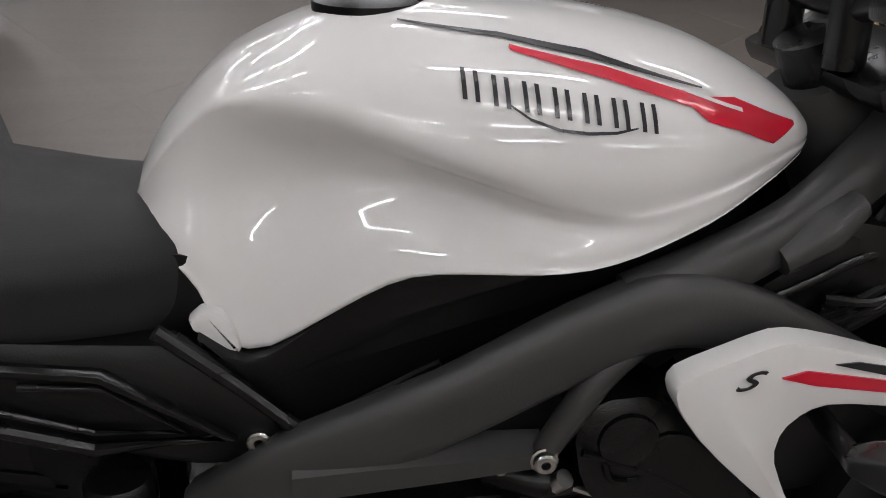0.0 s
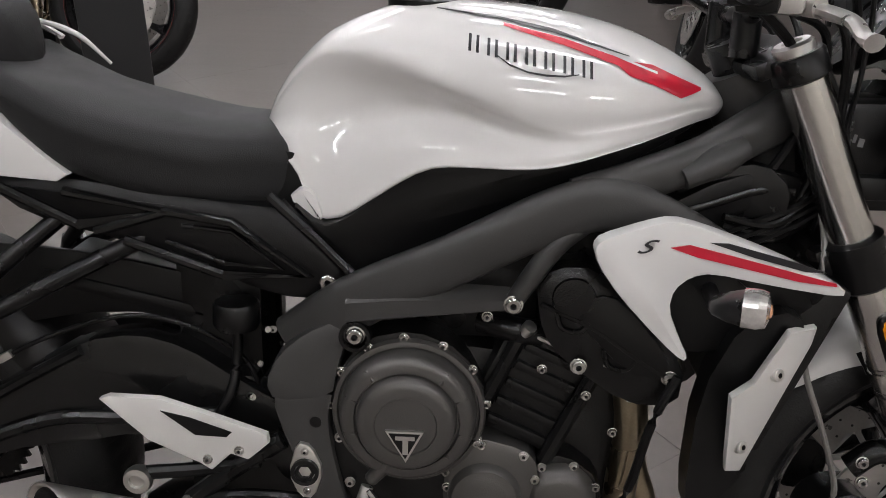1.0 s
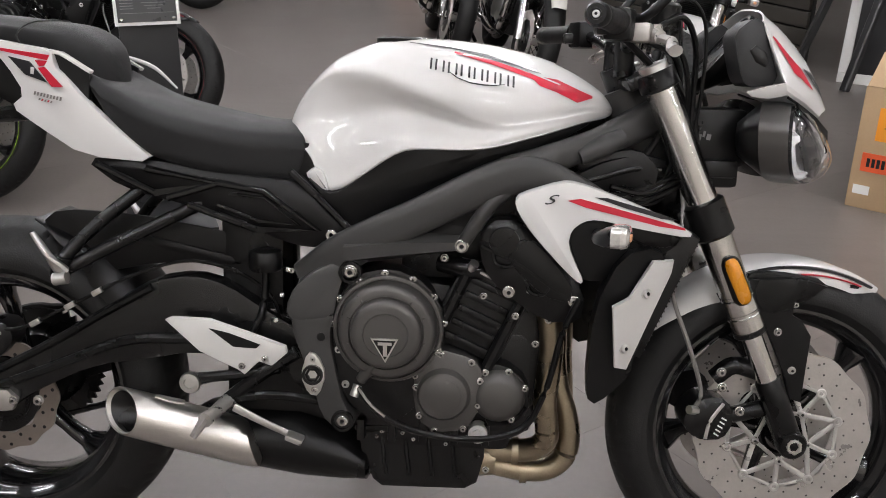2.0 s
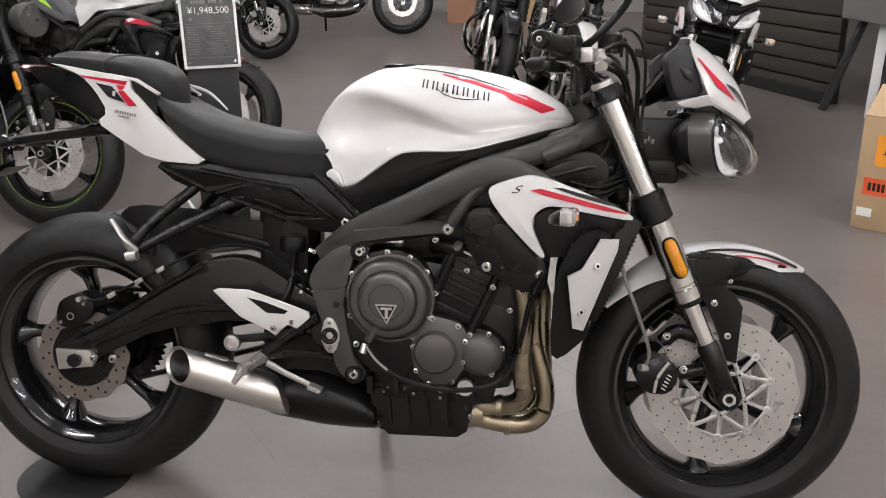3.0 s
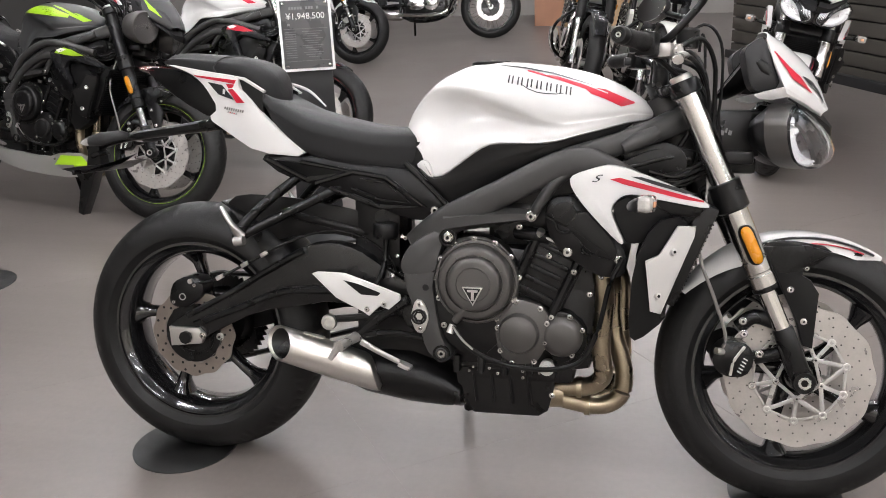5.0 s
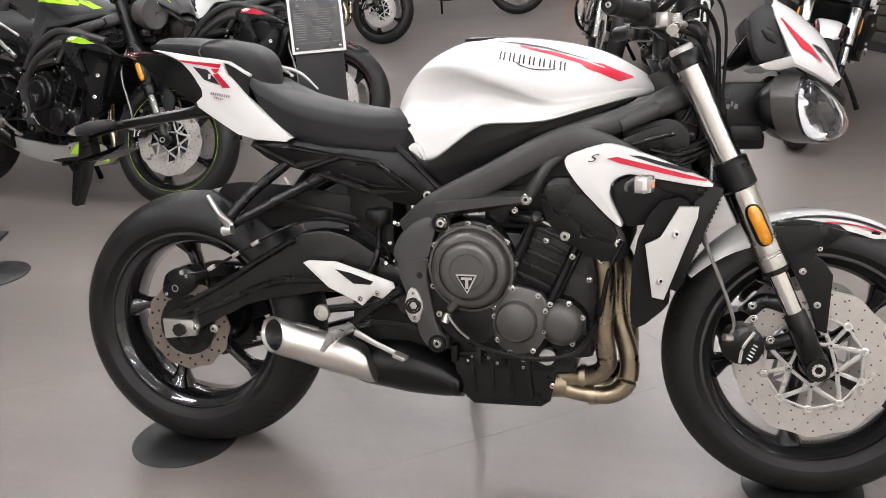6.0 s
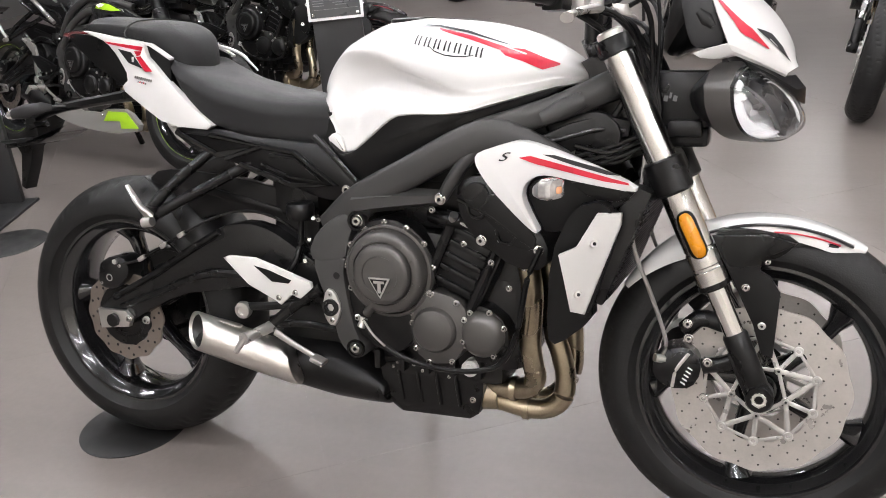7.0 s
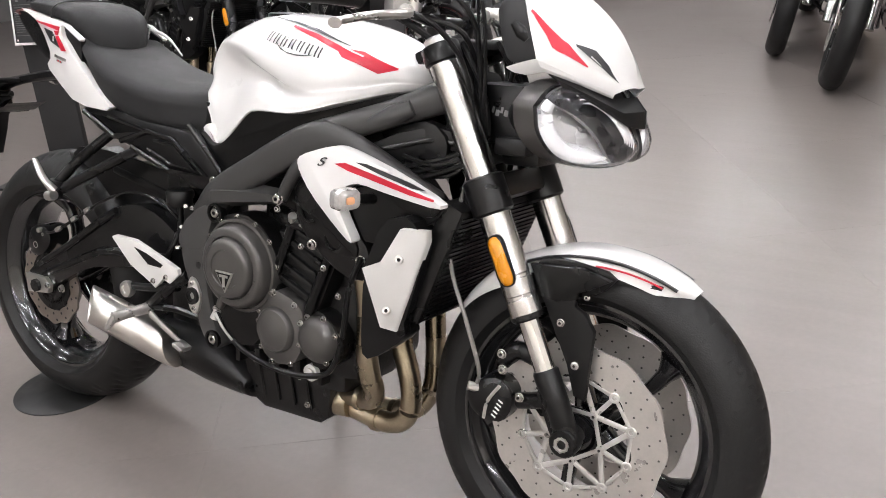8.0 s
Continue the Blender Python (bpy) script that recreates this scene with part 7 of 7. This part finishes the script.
    part("engine_guard", tube([(1.04, -0.12, 0.62), (1.12, -0.24, 0.50), (1.06, -0.22, 0.34), (1.0, -0.12, 0.26)], 0.011, n=8), SATIN, b)
    part("side_stand", tube([(0.60, 0.12, 0.25), (0.58, 0.26, 0.062)], 0.013, n=8, steps=1), SATIN, b)
    part("tail_light", lathe([(0, 0.05), (0.03, 0.045), (0.04, 0.02)], (-0.16, 0, 0.72), n=20, turn=aim((-1, 0, 0))), TAIL_RED, b)
    return b


classic_bike(stand_at(-0.75, 8.25, 4, base=1.46), "black roadster with polished engine covers and wire wheels", BLACK_GLOSS, CHROME)
classic_bike(stand_at(0.54, 4.32, -82, base=1.46), "black roadster with chrome fork and round headlamp", BLACK_GLOSS, ALU)
classic_bike(stand_at(1.0, 3.62, -82, base=1.46), "black and cream roadster with wire wheels", CREAM, ALU)


# ---- price signs on black stands ----
def sign_stand(x, y, heading, base_z0, with_price):
    st = thing("price_sign_stand", pose(x, y, 0, 0, 0, heading), "black floor stand with a framed dark price sheet", "sign stand", "price signs")
    part("base_plate", block((0.30, 0.40, 0.012), (0, -0.14, 0.006), 0.003), BOARD, st)
    part("post_panel", block((0.200, 0.030, 0.70), (0, 0.02, 0.36), 0.004), BOARD, st)
    fr = part("sheet_frame", block((0.222, 0.010, 0.300), (0, 0, base_z0 + 0.15), 0.002, pose(0, 0, 0, -10, 0, 0)), PAPER, st, "clear-edged frame with a white border")
    M = pose(0, 0, base_z0 + 0.15, -10, 0, 0)
    part("sheet", block((0.200, 0.003, 0.278), (0, -0.0052, 0), 0), SIGN_DARK, fr, m=M)
    put = lambda w, h, px, pz, mat: part("print_bar", block((w, 0.0012, h), (px, -0.0072, pz), 0), mat, fr, m=M)
    for k in range(11):
        if k not in (5, 9):
            put(0.009, 0.011, -0.060 + 0.0115 * k, 0.108, SIGN_GREY)
    if with_price:
        lettering("¥1,948,500", 0.036, PAPER, fr, "price", M @ pose(0.002, -0.0068, 0.074, 90, 0, 0))
    else:
        for k in range(8):
            put(0.012, 0.022, -0.066 + 0.019 * k, 0.074, PAPER)
    put(0.012, 0.009, -0.070, 0.042, SIGN_GREY)
    put(0.180, 0.0015, 0, 0.024, SIGN_GREY)
    for k in range(12):
        put(0.045, 0.0022, -0.066, 0.012 - 0.0095 * k, SIGN_GREY)
        put(0.085 - 0.02 * (k % 3), 0.0022, 0.025, 0.012 - 0.0095 * k, SIGN_GREY)
    put(0.180, 0.0015, 0, -0.108, SIGN_GREY)
    for qx in (-0.088, 0.088):
        for qz in (-0.128, 0.128):
            part("corner_stud", lathe([(0, 0.006), (0.004, 0.006), (0.005, 0.003)], (qx, -0.006, qz), n=12, turn=aim((0, -1, 0))), CHROME, fr, m=M)
    return st


sign_stand(-0.37, 1.84, 24, 0.672, True)
sign_stand(-1.850, 1.280, 20, 0.572, False)


# ---- cartons, display wall and table ----
def carton(m, w, d, h, mat, label, flaps=False):
    c = thing("cardboard_box", m, label, "cardboard box", "cardboard boxes")
    part("body", block((w, d, h), (w / 2, d / 2, h / 2), 0.006), mat, c)
    part("tape", block((w + 0.002, 0.05, 0.001), (w / 2, d / 2, h + 0.001), 0), CARD, c)
    if flaps:
        for k, (q, a) in enumerate((((0, 0, h), 35), ((0, d, h), -40))):
            part("flap", block((w * 0.98, d * 0.45, 0.005), (w / 2, d * 0.225 * (1 if k == 0 else -1), 0), 0.001), mat, c, m=Matrix.Translation(q) @ pose(0, 0, 0, a, 0, 0))
    return c


kit = carton(pose(2.235, 2.09, 0, 0, 0, -35), 0.46, 0.40, 0.47, CARD, "open brown carton with orange and red labels, standing upside down", True)
LM = pose(0.16, -0.0015, 0.335, 90, 0, 0)
lab = part("orange_label", block((0.19, 0.002, 0.125), (0.16, -0.001, 0.335), 0), LABEL_ORANGE, kit)
for k, text in enumerate(("KIT", "DO NOT", "SPLIT")):
    lettering(text, 0.034, DECAL, lab, "label_text", LM @ pose(0, 0, 0.0012, 0, 0, 180) @ pose(0, 0.037 - 0.037 * k, 0))
rl = part("red_label", block((0.105, 0.002, 0.072), (0.085, -0.001, 0.185), 0), LABEL_RED, kit)
for k in range(4):
    part("print_bar", block((0.012, 0.001, 0.034), (0.058 + 0.018 * k, -0.0026, 0.185), 0), DECAL, rl)
part("white_tag", block((0.06, 0.002, 0.035), (0.05, -0.001, 0.075), 0), PAPER, kit)
for m, w, d, h, mat in ((pose(-0.42, 9.35, 0, 0, 0, 2), 0.34, 0.35, 0.62, CARD_PINK), (pose(-0.06, 9.25, 0, 0, 0, -4), 0.46, 0.40, 0.42, CARD), (pose(-0.04, 9.27, 0.4215, 0, 0, 3), 0.42, 0.36, 0.30, CARD), (pose(0.42, 9.3, 0, 0, 0, 0), 0.45, 0.4, 0.38, CARD), (pose(-0.02, 9.28, 0.7235, 0, 0, -6), 0.30, 0.32, 0.34, CARD)):
    carton(m, w, d, h, mat, "closed plain cardboard carton stacked by the back wall")

wallm = pose(2.80, 4.72, 0, 0, 0, 118)
sw = thing("slatwall_display", wallm, "dark brown slatted display wall with hanging gear", "display wall")
part("back_board", block((2.4, 0.03, 1.7), (1.2, -0.03, 0.85), 0.003), BOARD, sw)
for k in range(15):
    part("slat", block((2.4, 0.022, 0.098), (1.2, 0.0, 0.075 + 0.110 * k), 0.004), SLAT, sw)
part("plinth", block((2.4, 0.10, 0.07), (1.2, 0.02, 0.035), 0.004), BOARD, sw)
for k in range(24):
    cx, cz = 0.10 + 0.085 * k, 0.86 + 0.26 * (k % 2) + 0.02 * (k % 3)
    mat = (BOARD, BLACK_GLOSS, BLUE, SATIN, BOARD, BLACK_GLOSS, RED, SATIN, BOARD, PAPER)[k % 10]
    g = thing("hanging_pack", wallm @ pose(cx, 0.012, cz), "small packed accessory hanging on the slatted wall", "accessory", "hanging packs")
    part("hook", tube([(0, 0, 0.10), (0, 0.06, 0.10), (0, 0.07, 0.11)], 0.003, n=6), CHROME, g)
    part("pack", skin([[Vector((w * q, 0.03 + d * r, z)) for q, r in ((-1, -1), (1, -1), (1, 1), (-1, 1))] for w, d, z in ((0.05, 0.012, -0.12), (0.065, 0.022, -0.06), (0.065, 0.022, 0.05), (0.05, 0.006, 0.10))]), mat, g)

tb = thing("display_table", pose(2.95, 4.35, 0, 0, 0, 20), "grey laminate table with splayed dark legs", "table")
part("tabletop", block((0.9, 0.6, 0.28), (0.35, 0, 0.72), 0.008), TABLE_GREY, tb)
for sx in (-0.05, 0.75):
    for sy in (-0.25, 0.25):
        part("leg", tube([(sx + 0.06, sy * 0.8, 0.60), (sx - 0.14 if sx < 0 else sx + 0.14, sy, 0.0)], 0.025, n=8, steps=1, power=4), BOARD, tb)

bd = thing("notice_board", pose(2.90, 4.30, 0, 0, 0, -28) @ pose(0, 0, 0, -8, 0, 0), "white-framed black notice board leaning on the table", "board")
part("board", block((0.62, 0.012, 0.62), (0.36, 0, 0.37), 0.002), BOARD, bd)
for size, at in (((0.74, 0.03, 0.06), (0.36, 0, 0.03)), ((0.74, 0.03, 0.06), (0.36, 0, 0.71)), ((0.06, 0.03, 0.62), (0.02, 0, 0.37)), ((0.06, 0.03, 0.62), (0.70, 0, 0.37))):
    part("frame_rail", block(size, at, 0.006), PAPER, bd)

# ---- the floor's large vinyl tiles, laid askew to the walls ----
TILE = 0.9
tile_bm = block((TILE - 0.0006, TILE - 0.0006, 0.0006), (TILE / 2, TILE / 2, -0.0003), 0)
first_tile = part("tile", tile_bm, FLOOR, floor)
turn = Matrix.Translation((0.492, -0.047, 0)) @ Matrix.Rotation(radians(37.5), 4, "Z")
for i in range(-16, 17):
    for j in range(-16, 17):
        c = turn @ Vector(((i + 0.5) * TILE, (j + 0.5) * TILE, 0))
        if X0 + 0.66 < c.x < X1 - 0.66 and Y0 + 0.66 < c.y < Y1 - 0.66:
            place = turn @ Matrix.Translation((i * TILE, j * TILE, 0))
            if (i, j) == (0, 0):
                first_tile.matrix_basis = place
            else:
                ob = new("tile", first_tile.data)
                ob.parent = floor
                ob.matrix_basis = place
